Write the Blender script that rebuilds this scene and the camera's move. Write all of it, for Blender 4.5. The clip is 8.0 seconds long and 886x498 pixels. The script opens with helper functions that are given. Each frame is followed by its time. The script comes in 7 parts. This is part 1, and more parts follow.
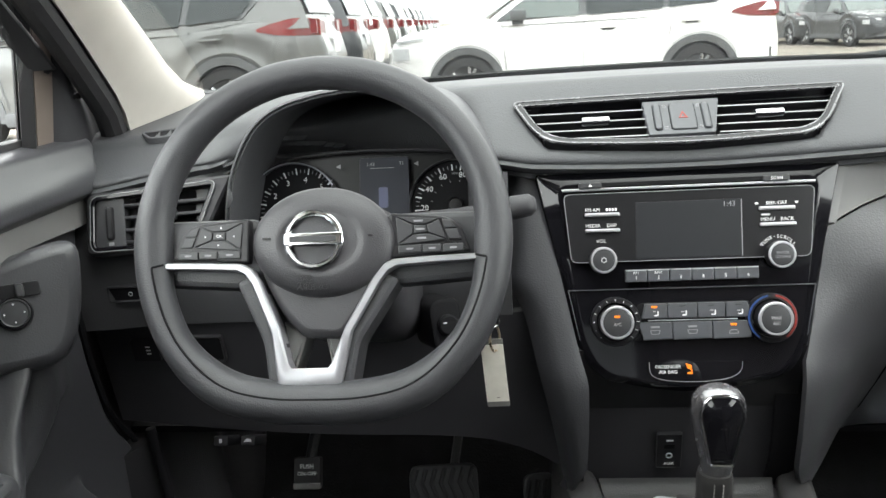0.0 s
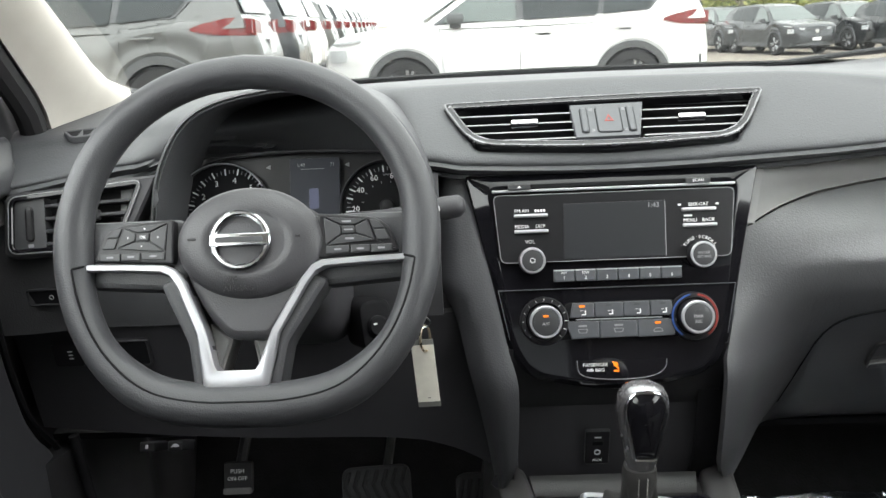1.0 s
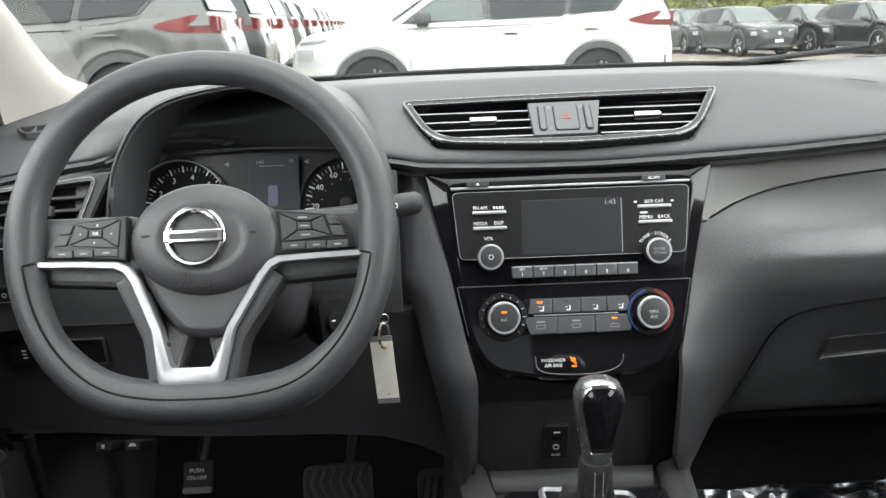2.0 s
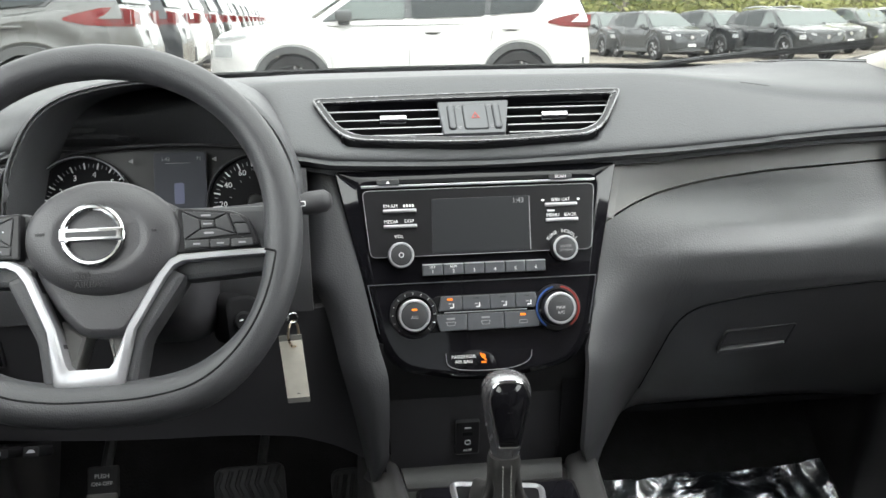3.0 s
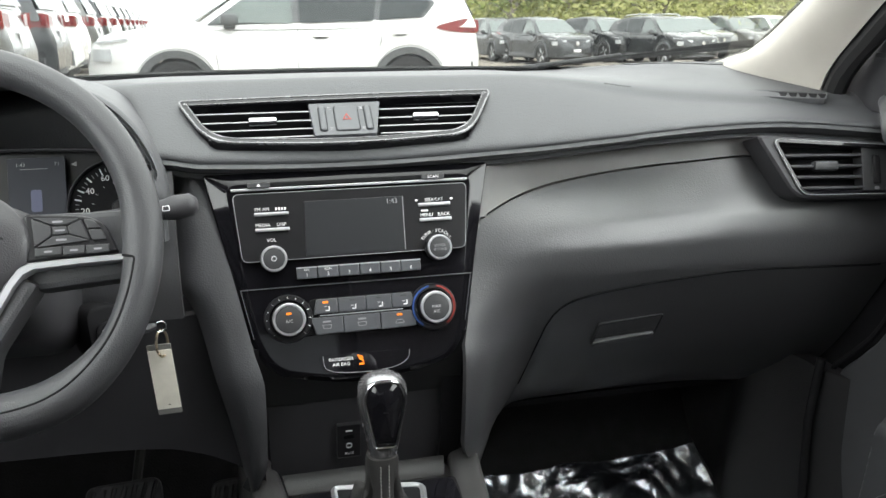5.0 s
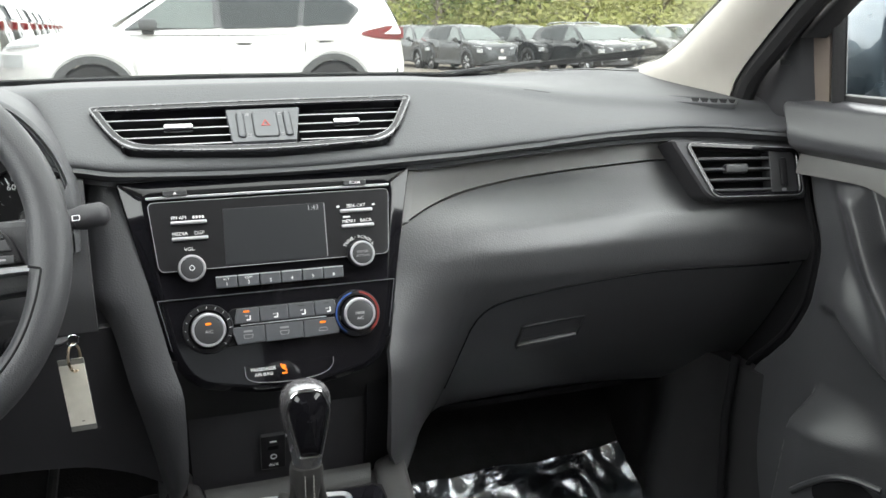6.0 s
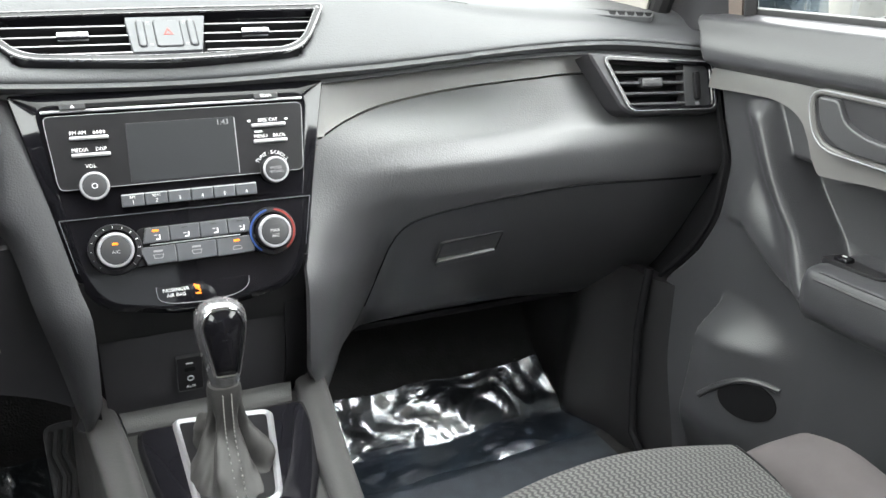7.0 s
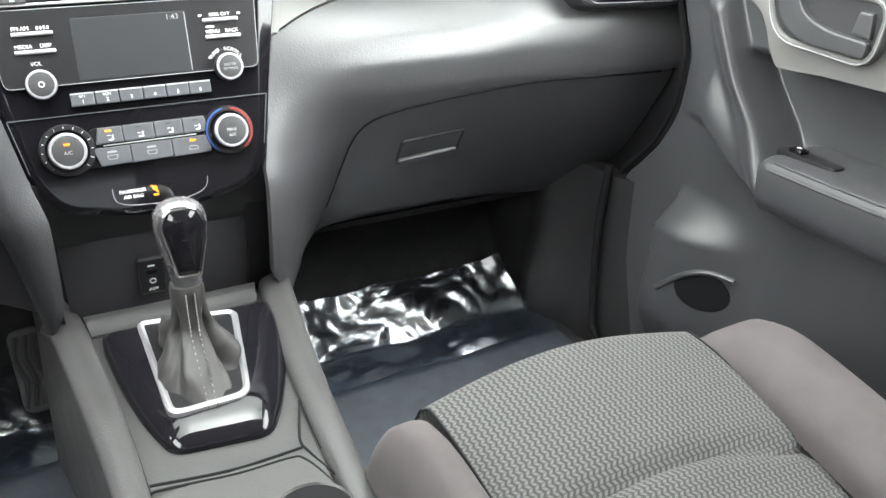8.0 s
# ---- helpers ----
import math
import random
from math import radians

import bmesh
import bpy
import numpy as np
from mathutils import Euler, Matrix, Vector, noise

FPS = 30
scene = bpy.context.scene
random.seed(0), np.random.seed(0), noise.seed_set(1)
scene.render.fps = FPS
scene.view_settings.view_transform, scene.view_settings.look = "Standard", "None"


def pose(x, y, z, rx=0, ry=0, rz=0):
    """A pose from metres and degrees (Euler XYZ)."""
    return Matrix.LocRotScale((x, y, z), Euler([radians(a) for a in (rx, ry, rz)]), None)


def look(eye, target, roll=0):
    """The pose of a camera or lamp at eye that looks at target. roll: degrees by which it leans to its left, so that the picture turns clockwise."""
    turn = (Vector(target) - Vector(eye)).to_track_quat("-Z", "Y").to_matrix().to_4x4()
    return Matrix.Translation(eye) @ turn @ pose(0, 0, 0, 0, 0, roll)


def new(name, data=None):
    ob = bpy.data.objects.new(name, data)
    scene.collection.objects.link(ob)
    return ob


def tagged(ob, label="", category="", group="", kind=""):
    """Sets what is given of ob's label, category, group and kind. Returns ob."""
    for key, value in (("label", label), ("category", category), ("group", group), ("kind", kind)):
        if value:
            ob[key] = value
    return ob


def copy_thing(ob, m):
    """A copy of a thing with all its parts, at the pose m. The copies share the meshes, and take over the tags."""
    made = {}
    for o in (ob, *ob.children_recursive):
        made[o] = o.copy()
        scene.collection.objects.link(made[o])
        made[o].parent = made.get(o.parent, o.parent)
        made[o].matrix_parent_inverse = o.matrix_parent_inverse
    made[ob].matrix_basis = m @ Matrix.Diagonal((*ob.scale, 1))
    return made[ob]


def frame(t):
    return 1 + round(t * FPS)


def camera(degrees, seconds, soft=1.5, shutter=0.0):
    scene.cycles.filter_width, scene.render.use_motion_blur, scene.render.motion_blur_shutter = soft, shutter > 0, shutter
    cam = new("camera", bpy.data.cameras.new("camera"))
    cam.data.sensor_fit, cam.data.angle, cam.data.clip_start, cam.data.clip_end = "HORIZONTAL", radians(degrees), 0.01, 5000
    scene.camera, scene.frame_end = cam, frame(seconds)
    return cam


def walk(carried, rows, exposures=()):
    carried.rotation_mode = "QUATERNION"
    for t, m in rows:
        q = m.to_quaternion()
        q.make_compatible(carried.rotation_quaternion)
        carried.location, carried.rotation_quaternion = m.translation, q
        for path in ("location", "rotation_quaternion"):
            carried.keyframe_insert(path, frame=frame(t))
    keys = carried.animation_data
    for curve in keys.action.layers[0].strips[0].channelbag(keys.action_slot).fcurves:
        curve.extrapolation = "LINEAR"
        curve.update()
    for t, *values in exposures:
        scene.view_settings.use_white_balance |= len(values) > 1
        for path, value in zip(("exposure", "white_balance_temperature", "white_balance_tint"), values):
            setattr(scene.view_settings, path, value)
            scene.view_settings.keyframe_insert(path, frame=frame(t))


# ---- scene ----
cam = camera(56.4, 8.0)
PATH = [
    (0, (-0.185, 0.004, 1.125), (-0.388, 1.922, 0.596), -3.6),
    (0.5, (-0.18, 0.003, 1.124), (-0.293, 1.928, 0.594), -2.9),
    (1, (-0.175, 0.001, 1.123), (-0.231, 1.929, 0.593), -2.6),
    (2.5, (-0.156, -0.006, 1.12), (-0.061, 1.918, 0.582), -1.6),
    (3, (-0.148, -0.009, 1.12), (0.055, 1.906, 0.579), -0.9),
    (3.5, (-0.143, -0.013, 1.122), (0.111, 1.896, 0.58), -0.6),
    (4, (-0.138, -0.018, 1.121), (0.157, 1.886, 0.584), -0.6),
    (4.5, (-0.128, -0.016, 1.117), (0.243, 1.874, 0.581), -0.5),
    (6, (-0.114, -0.018, 1.114), (0.499, 1.814, 0.596), -0.1),
    (6.5, (-0.108, -0.015, 1.109), (0.604, 1.776, 0.574), 0.4),
    (7, (-0.106, -0.014, 1.1), (0.662, 1.699, 0.41), 0.8),
    (7.5, (-0.107, -0.019, 1.1), (0.713, 1.622, 0.303), 1.3),
    (8, (-0.105, -0.022, 1.089), (0.705, 1.574, 0.196), 0.9),
]
walk(cam, [(t, look(eye, target, roll)) for t, eye, target, roll in PATH],
     exposures=((0, 3.5), (4.5, 3.5), (6.5, 3.6), (7, 4.4), (7.5, 5.05), (8, 4.85)))

# ---- world, sun, exposure ----
world = bpy.data.worlds.new("overcast_sky")
scene.world = world
world.use_nodes = True
wn = world.node_tree.nodes
sky = wn.new("ShaderNodeTexSky")
sky.sky_type, sky.sun_disc = "NISHITA", False
sky.sun_elevation, sky.sun_rotation = radians(80), radians(146)
sky.air_density, sky.dust_density, sky.ozone_density = 1.0, 1.5, 0.6
pale = wn.new("ShaderNodeHueSaturation")
pale.inputs["Saturation"].default_value = 0.0
world.node_tree.links.new(sky.outputs[0], pale.inputs["Color"])
world.node_tree.links.new(pale.outputs[0], wn["Background"].inputs["Color"])
wn["Background"].inputs["Strength"].default_value = 0.15
sun = new("sun", bpy.data.lights.new("sun", "SUN"))
sun.data.energy, sun.data.angle, sun.data.color = 0.6, radians(165), (1.0, 0.97, 0.93)
sun.matrix_world = look((0.2, -0.3, 2.5), (0, 0, 0))


# ---- building helpers ----
def frame_at(o, slope):
    """Axes of a face that leans forward: u to the right, v up the face, w out of it towards the cabin."""
    v = Vector((0, slope, 1)).normalized()
    u = Vector((1, 0, 0))
    w = u.cross(v)
    m = Matrix((u, v, w)).transposed().to_4x4()
    m.translation = o
    return m


def axes(o, u, v):
    u = Vector(u).normalized()
    w = u.cross(Vector(v)).normalized()
    m = Matrix((u, w.cross(u), w)).transposed().to_4x4()
    m.translation = o
    return m


def step(a, b, x):
    t = min(1.0, max(0.0, (x - a) / (b - a)))
    return t * t * (3 - 2 * t)


def curve(x, *knots):
    """A smooth line through (x, value) knots, flat beyond its ends."""
    if x <= knots[0][0]:
        return knots[0][1]
    if x >= knots[-1][0]:
        return knots[-1][1]
    n = len(knots)
    for i in range(n - 1):
        (a, p), (b, q) = knots[i], knots[i + 1]
        if x <= b:
            h = b - a
            d = (q - p) / h
            d0 = (p - knots[i - 1][1]) / (a - knots[i - 1][0]) if i else d
            d1 = (knots[i + 2][1] - q) / (knots[i + 2][0] - b) if i + 2 < n else d
            m0 = 0.0 if d0 * d <= 0 else 2 * d0 * d / (d0 + d)
            m1 = 0.0 if d1 * d <= 0 else 2 * d1 * d / (d1 + d)
            t = (x - a) / h
            return p * (1 + 2 * t) * (1 - t) ** 2 + m0 * h * t * (1 - t) ** 2 + q * t * t * (3 - 2 * t) + m1 * h * t * t * (t - 1)


def thing(name, at, label, category, group="", kind=""):
    ob = new(name)
    ob.location = at
    ob.empty_display_size = 0.05
    return tagged(ob, label, category, group, kind)


def finish(bm, angle=32):
    bmesh.ops.remove_doubles(bm, verts=bm.verts, dist=1e-6)
    bmesh.ops.recalc_face_normals(bm, faces=bm.faces)
    limit = radians(angle)
    for f in bm.faces:
        f.smooth = True
    for e in bm.edges:
        if len(e.link_faces) == 2 and e.calc_face_angle(0) > limit:
            e.smooth = False


def part(name, bm, material, parent=None, label="", m=None, angle=32):
    if m is not None:
        bm.transform(m)
    root = parent
    while root is not None and root.parent is not None:
        root = root.parent
    if root is not None:
        bm.transform(Matrix.Translation(-root.location))
    finish(bm, angle)
    me = bpy.data.meshes.new(name)
    bm.to_mesh(me)
    bm.free()
    me.materials.append(material)
    ob = new(name, me)
    ob.parent = parent
    if label:
        ob["label"] = label
    return ob


def rounded(points, r, n=4):
    """A polygon with its corners rounded; r is one radius or one for each corner."""
    out = []
    k = len(points)
    for i in range(k):
        p0, p, p1 = Vector(points[i - 1]), Vector(points[i]), Vector(points[(i + 1) % k])
        a, b = (p0 - p), (p1 - p)
        rr = r[i] if isinstance(r, (list, tuple)) else r
        d = min(rr, 0.49 * a.length, 0.49 * b.length)
        a, b = p + a.normalized() * d, p + b.normalized() * d
        for j in range(n + 1):
            t = j / n
            out.append((1 - t) ** 2 * a + 2 * t * (1 - t) * p + t * t * b)
    return [tuple(q) for q in out]


def rrect(w, h, r, n=4, cx=0.0, cy=0.0):
    x, y = w / 2, h / 2
    return rounded([(cx - x, cy - y), (cx + x, cy - y), (cx + x, cy + y), (cx - x, cy + y)], r, n)


def circle(r, n=32, cx=0.0, cy=0.0):
    return [(cx + r * math.cos(2 * math.pi * i / n), cy + r * math.sin(2 * math.pi * i / n)) for i in range(n)]


def area2(o):
    return sum(a[0] * b[1] - b[0] * a[1] for a, b in zip(o, o[1:] + o[:1]))


def inset(outline, d):
    k = len(outline)
    sign = 1 if area2(outline) > 0 else -1
    out = []
    for i in range(k):
        p0, p, p1 = Vector(outline[i - 1]), Vector(outline[i]), Vector(outline[(i + 1) % k])
        a, b = (p - p0), (p1 - p)
        if a.length < 1e-9 or b.length < 1e-9:
            out.append(tuple(p))
            continue
        na = Vector((-a.y, a.x)).normalized()
        nb = Vector((-b.y, b.x)).normalized()
        nn = na + nb
        nn = nn.normalized() if nn.length > 1e-6 else na
        out.append(tuple(p + nn * (sign * d / max(0.5, nn.dot(na)))))
    # corners rounder than the offset shrink to one point instead of crossing over
    turned = [(out[(i + 1) % k][0] - out[i][0]) * (outline[(i + 1) % k][0] - outline[i][0])
              + (out[(i + 1) % k][1] - out[i][1]) * (outline[(i + 1) % k][1] - outline[i][1]) < 0 for i in range(k)]
    if any(turned) and not all(turned):
        start = turned.index(False) + 1
        run = []
        for j in range(start, start + k):
            run.append(j % k)
            if not turned[j % k]:
                mid = (sum(out[i][0] for i in run) / len(run), sum(out[i][1] for i in run) / len(run))
                for i in run:
                    out[i] = mid
                run = []
    return out


def rings(bm, loops, cap0=True, cap1=True, closed=True):
    """Skins a row of loops of 3D points."""
    vs = [[bm.verts.new(p) for p in loop] for loop in loops]
    n = len(vs[0])
    for a, b in zip(vs, vs[1:]):
        for i in range(n if closed else n - 1):
            j = (i + 1) % n
            bm.faces.new((a[i], a[j], b[j], b[i]))
    if cap0:
        bm.faces.new(vs[0][::-1])
    if cap1:
        bm.faces.new(vs[-1])
    return vs


def prism(outline, w0, w1, bevel=0.001, back=0.0, bm=None):
    """A plate with that outline between two heights, its front edge rounded."""
    bm = bm or bmesh.new()
    sg = 1 if w1 > w0 else -1
    loops = [[(x, y, w0) for x, y in outline]]
    if back:
        loops = [[(x, y, w0) for x, y in inset(outline, back)], [(x, y, w0 + sg * back) for x, y in outline]]
    for k in (0.0, 0.5, 1.0):
        a = k * math.pi / 2
        loops.append([(x, y, w1 - sg * bevel * (1 - math.sin(a))) for x, y in inset(outline, bevel * (1 - math.cos(a)))])
    loops.append([(x, y, w1) for x, y in inset(outline, bevel + min(bevel, 0.0005))])
    rings(bm, loops)
    return bm


def hoop(outer, inner, w0, w1, bevel=0.001, bm=None):
    """A frame between two outlines of as many points."""
    bm = bm or bmesh.new()
    o1, i1 = inset(outer, bevel), inset(inner, -bevel)
    loops = [[(x, y, w0) for x, y in outer], [(x, y, w1 - bevel) for x, y in outer], [(x, y, w1) for x, y in o1],
             [(x, y, w1) for x, y in i1], [(x, y, w1 - bevel) for x, y in inner], [(x, y, w0) for x, y in inner]]
    vs = rings(bm, loops, False, False)
    n = len(outer)
    for i in range(n):
        j = (i + 1) % n
        bm.faces.new((vs[-1][i], vs[-1][j], vs[0][j], vs[0][i]))
    return bm


def lathe(profile, n=32, bm=None, m=None):
    """Turns (radius, height) round w."""
    bm = bm or bmesh.new()
    loops = [[(r * math.cos(2 * math.pi * i / n), r * math.sin(2 * math.pi * i / n), h) for i in range(n)] for r, h in profile]
    if m is not None:
        loops = [[tuple(m @ Vector(p)) for p in loop] for loop in loops]
    rings(bm, loops)
    return bm


def tube(points, r, n=10, closed=False, bm=None, squash=1.0):
    bm = bm or bmesh.new()
    pts = [Vector(p) for p in points]
    k = len(pts)
    loops = []
    side = None
    for i, p in enumerate(pts):
        a = pts[i - 1] if (i or closed) else p
        b = pts[(i + 1) % k] if (i < k - 1 or closed) else p
        d = (b - a).normalized()
        if side is None:
            side = d.orthogonal().normalized()
        side = (side - d * side.dot(d)).normalized()
        other = d.cross(side)
        rr = r[i] if isinstance(r, (list, tuple)) else r
        loops.append([tuple(p + rr * (math.cos(2 * math.pi * j / n) * side + squash * math.sin(2 * math.pi * j / n) * other)) for j in range(n)])
    if closed:
        loops.append(loops[0])
    rings(bm, loops, not closed, not closed)
    return bm


def surf(f, us, vs, thick=0.01, away=(0, 1, 0), bm=None):
    """A shell of some thickness over the sheet f(u, v); away says on which side the thickness lies."""
    bm = bm or bmesh.new()
    pts = [[Vector(f(u, v)) for v in vs] for u in us]
    nu, nv = len(us), len(vs)
    away = Vector(away)

    def normal(i, j):
        du = pts[min(i + 1, nu - 1)][j] - pts[max(i - 1, 0)][j]
        dv = pts[i][min(j + 1, nv - 1)] - pts[i][max(j - 1, 0)]
        n = du.cross(dv)
        n = n.normalized() if n.length > 1e-12 else away
        return n if n.dot(away) > 0 else -n

    front = [[bm.verts.new(p) for p in row] for row in pts]
    rear = [[bm.verts.new(pts[i][j] + thick * normal(i, j)) for j in range(nv)] for i in range(nu)]
    for i in range(nu - 1):
        for j in range(nv - 1):
            bm.faces.new((front[i][j], front[i + 1][j], front[i + 1][j + 1], front[i][j + 1]))
            bm.faces.new((rear[i][j], rear[i][j + 1], rear[i + 1][j + 1], rear[i + 1][j]))
    for i in range(nu - 1):
        for j in (0, nv - 1):
            bm.faces.new((front[i][j], front[i + 1][j], rear[i + 1][j], rear[i][j]))
    for j in range(nv - 1):
        for i in (0, nu - 1):
            bm.faces.new((front[i][j], front[i][j + 1], rear[i][j + 1], rear[i][j]))
    return bm


def span(a, b, n):
    return [a + (b - a) * i / (n - 1) for i in range(n)]


def box(x0, x1, y0, y1, z0, z1, r=0.002, bm=None):
    """A block with rounded edges."""
    bm = bm or bmesh.new()
    cx, cy = (x0 + x1) / 2, (y0 + y1) / 2
    o = rrect(x1 - x0, y1 - y0, r, 2, cx, cy)
    i1 = inset(o, r * 0.3)
    i2 = inset(o, r)
    rings(bm, [[(x, y, z0) for x, y in i2], [(x, y, z0 + r * 0.3) for x, y in i1], [(x, y, z0 + r) for x, y in o],
               [(x, y, z1 - r) for x, y in o], [(x, y, z1 - r * 0.3) for x, y in i1], [(x, y, z1) for x, y in i2]])
    return bm


def lettering(words, size, m, material, parent, align="CENTER", name="lettering", depth=0.00015):
    cu = bpy.data.curves.new("words", "FONT")
    cu.body, cu.size, cu.align_x, cu.align_y, cu.extrude = words, size, align, "CENTER", depth
    cu.resolution_u = 2
    ob = bpy.data.objects.new("words", cu)
    scene.collection.objects.link(ob)
    me = bpy.data.meshes.new_from_object(ob.evaluated_get(bpy.context.evaluated_depsgraph_get()))
    bpy.data.objects.remove(ob)
    bm = bmesh.new()
    bm.from_mesh(me)
    bpy.data.meshes.remove(me)
    return part(name, bm, material, parent, "", m)


# ---- materials ----
def material(name, color, rough=0.5, metal=0.0, grain=0.0, size=0.001, blotch=0.0, patch=0.03, rvary=0.0, coat=0.0, spec=0.5, emit=0.0):
    """A surface with fine relief of a given size in metres, and blotches of colour and gloss at a larger scale."""
    ma = bpy.data.materials.new(name)
    ma.use_nodes = True
    nt = ma.node_tree
    b = nt.nodes["Principled BSDF"]
    b.inputs["Base Color"].default_value = (*color, 1)
    b.inputs["Roughness"].default_value = rough
    b.inputs["Metallic"].default_value = metal
    b.inputs["Coat Weight"].default_value = coat
    b.inputs["Specular IOR Level"].default_value = spec
    if emit:
        b.inputs["Emission Color"].default_value = (*color, 1)
        b.inputs["Emission Strength"].default_value = emit
    co = nt.nodes.new("ShaderNodeTexCoord")
    if blotch or rvary:
        no = nt.nodes.new("ShaderNodeTexNoise")
        no.inputs["Scale"].default_value = 1 / patch
        no.inputs["Detail"].default_value = 5
        nt.links.new(co.outputs["Object"], no.inputs["Vector"])
        if blotch:
            ramp = nt.nodes.new("ShaderNodeMapRange")
            ramp.inputs["From Min"].default_value, ramp.inputs["From Max"].default_value = 0.3, 0.7
            ramp.inputs["To Min"].default_value, ramp.inputs["To Max"].default_value = 1 - blotch, 1 + blotch
            mul = nt.nodes.new("ShaderNodeVectorMath")
            mul.operation = "SCALE"
            mul.inputs[0].default_value = color
            nt.links.new(no.outputs["Fac"], ramp.inputs["Value"])
            nt.links.new(ramp.outputs["Result"], mul.inputs["Scale"])
            nt.links.new(mul.outputs["Vector"], b.inputs["Base Color"])
        if rvary:
            r2 = nt.nodes.new("ShaderNodeMapRange")
            r2.inputs["From Min"].default_value, r2.inputs["From Max"].default_value = 0.3, 0.7
            r2.inputs["To Min"].default_value, r2.inputs["To Max"].default_value = rough - rvary, rough + rvary
            nt.links.new(no.outputs["Fac"], r2.inputs["Value"])
            nt.links.new(r2.outputs["Result"], b.inputs["Roughness"])
    if grain:
        vo = nt.nodes.new("ShaderNodeTexVoronoi")
        vo.feature = "SMOOTH_F1"
        vo.inputs["Scale"].default_value = 1 / size
        bu = nt.nodes.new("ShaderNodeBump")
        bu.inputs["Strength"].default_value = grain
        bu.inputs["Distance"].default_value = size * 0.4
        nt.links.new(co.outputs["Object"], vo.inputs["Vector"])
        nt.links.new(vo.outputs["Distance"], bu.inputs["Height"])
        nt.links.new(bu.outputs["Normal"], b.inputs["Normal"])
    return ma


def thin(nt, least, most):
    """A pane's gloss by the angle at which it is seen."""
    lw, po, mr = (nt.nodes.new(k) for k in ("ShaderNodeLayerWeight", "ShaderNodeMath", "ShaderNodeMapRange"))
    po.operation = "POWER"
    po.inputs[1].default_value = 4.0
    mr.inputs["To Min"].default_value, mr.inputs["To Max"].default_value = least, most
    nt.links.new(lw.outputs["Facing"], po.inputs[0])
    nt.links.new(po.outputs[0], mr.inputs["Value"])
    return mr.outputs["Result"], lw


def glass(name, tint, rough=0.0):
    """A thin pane: mostly clear, with a mirror's gloss at its face."""
    ma = bpy.data.materials.new(name)
    ma.use_nodes = True
    nt = ma.node_tree
    nt.nodes.remove(nt.nodes["Principled BSDF"])
    tr, gl, mx = (nt.nodes.new(k) for k in ("ShaderNodeBsdfTransparent", "ShaderNodeBsdfGlossy", "ShaderNodeMixShader"))
    tr.inputs[0].default_value = (*tint, 1)
    gl.inputs["Roughness"].default_value = rough
    gloss, _ = thin(nt, 0.02, 0.6)
    nt.links.new(gloss, mx.inputs[0])
    nt.links.new(tr.outputs[0], mx.inputs[1])
    nt.links.new(gl.outputs[0], mx.inputs[2])
    nt.links.new(mx.outputs[0], nt.nodes["Material Output"].inputs["Surface"])
    return ma


PAD = material("dark_grey_soft_plastic", (0.058, 0.060, 0.064), 0.56, grain=0.55, size=0.0018, blotch=0.08, patch=0.05, rvary=0.04)
PANEL = material("charcoal_grained_plastic", (0.044, 0.045, 0.048), 0.35, spec=0.8, grain=0.3, size=0.0018, blotch=0.08, patch=0.06, rvary=0.04)
# darker copy of PANEL: shade beside the centre stack put into the colour
CHEEK = material("shaded_charcoal_grained_plastic", (0.034, 0.035, 0.038), 0.42, spec=0.5, grain=0.35, size=0.0018, blotch=0.08, patch=0.06, rvary=0.04)
LOWER = material("black_hard_plastic", (0.024, 0.024, 0.027), 0.55, grain=0.35, size=0.0012, blotch=0.1, patch=0.05, rvary=0.04)
# near-black for black parts, and for shade painted into wells, gaps and hollows
DEEP = material("black_plastic_and_cavity_shade", (0.006, 0.006, 0.007), 0.7, grain=0.2, size=0.002, spec=0.15)
DOORSKIN = material("charcoal_door_plastic", (0.034, 0.035, 0.038), 0.36, spec=0.7, grain=0.3, size=0.0016, blotch=0.08, patch=0.06, rvary=0.04)
CONSOLE = material("grey_console_plastic", (0.038, 0.038, 0.038), 0.36, grain=0.4, size=0.0016, blotch=0.08, patch=0.05, rvary=0.04)
TRIM = material("grey_satin_trim", (0.135, 0.133, 0.13), 0.36, grain=0.2, size=0.0007, blotch=0.06, patch=0.08, rvary=0.05)
GLOSS = material("piano_black_plastic", (0.004, 0.004, 0.005), 0.06, rvary=0.02, patch=0.04, spec=0.42)
FACE = material("satin_black_face", (0.008, 0.008, 0.009), 0.34, spec=0.35, grain=0.1, size=0.0008, blotch=0.1, patch=0.02)
SCREEN = material("dark_display_glass", (0.016, 0.017, 0.019), 0.42, rvary=0.03, patch=0.02, spec=0.3)
BUTTON = material("dark_rubbery_button", (0.026, 0.027, 0.029), 0.45, grain=0.15, size=0.0006, blotch=0.08, patch=0.01)
CLIM = material("charcoal_climate_button", (0.055, 0.058, 0.064), 0.4, grain=0.15, size=0.0006, blotch=0.08, patch=0.012)
CHROME = material("chrome", (0.72, 0.73, 0.75), 0.12, 1.0, rvary=0.04, patch=0.01)
SATIN = material("satin_silver_paint", (0.50, 0.51, 0.53), 0.36, 0.85, rvary=0.04, patch=0.01)
EDGE = material("dull_silver_edge", (0.22, 0.22, 0.225), 0.4, 0.5, rvary=0.05, patch=0.01)
RIMSKIN = material("black_grained_wheel_skin", (0.034, 0.035, 0.038), 0.46, spec=0.5, grain=0.5, size=0.0012, blotch=0.1, patch=0.03, rvary=0.05)
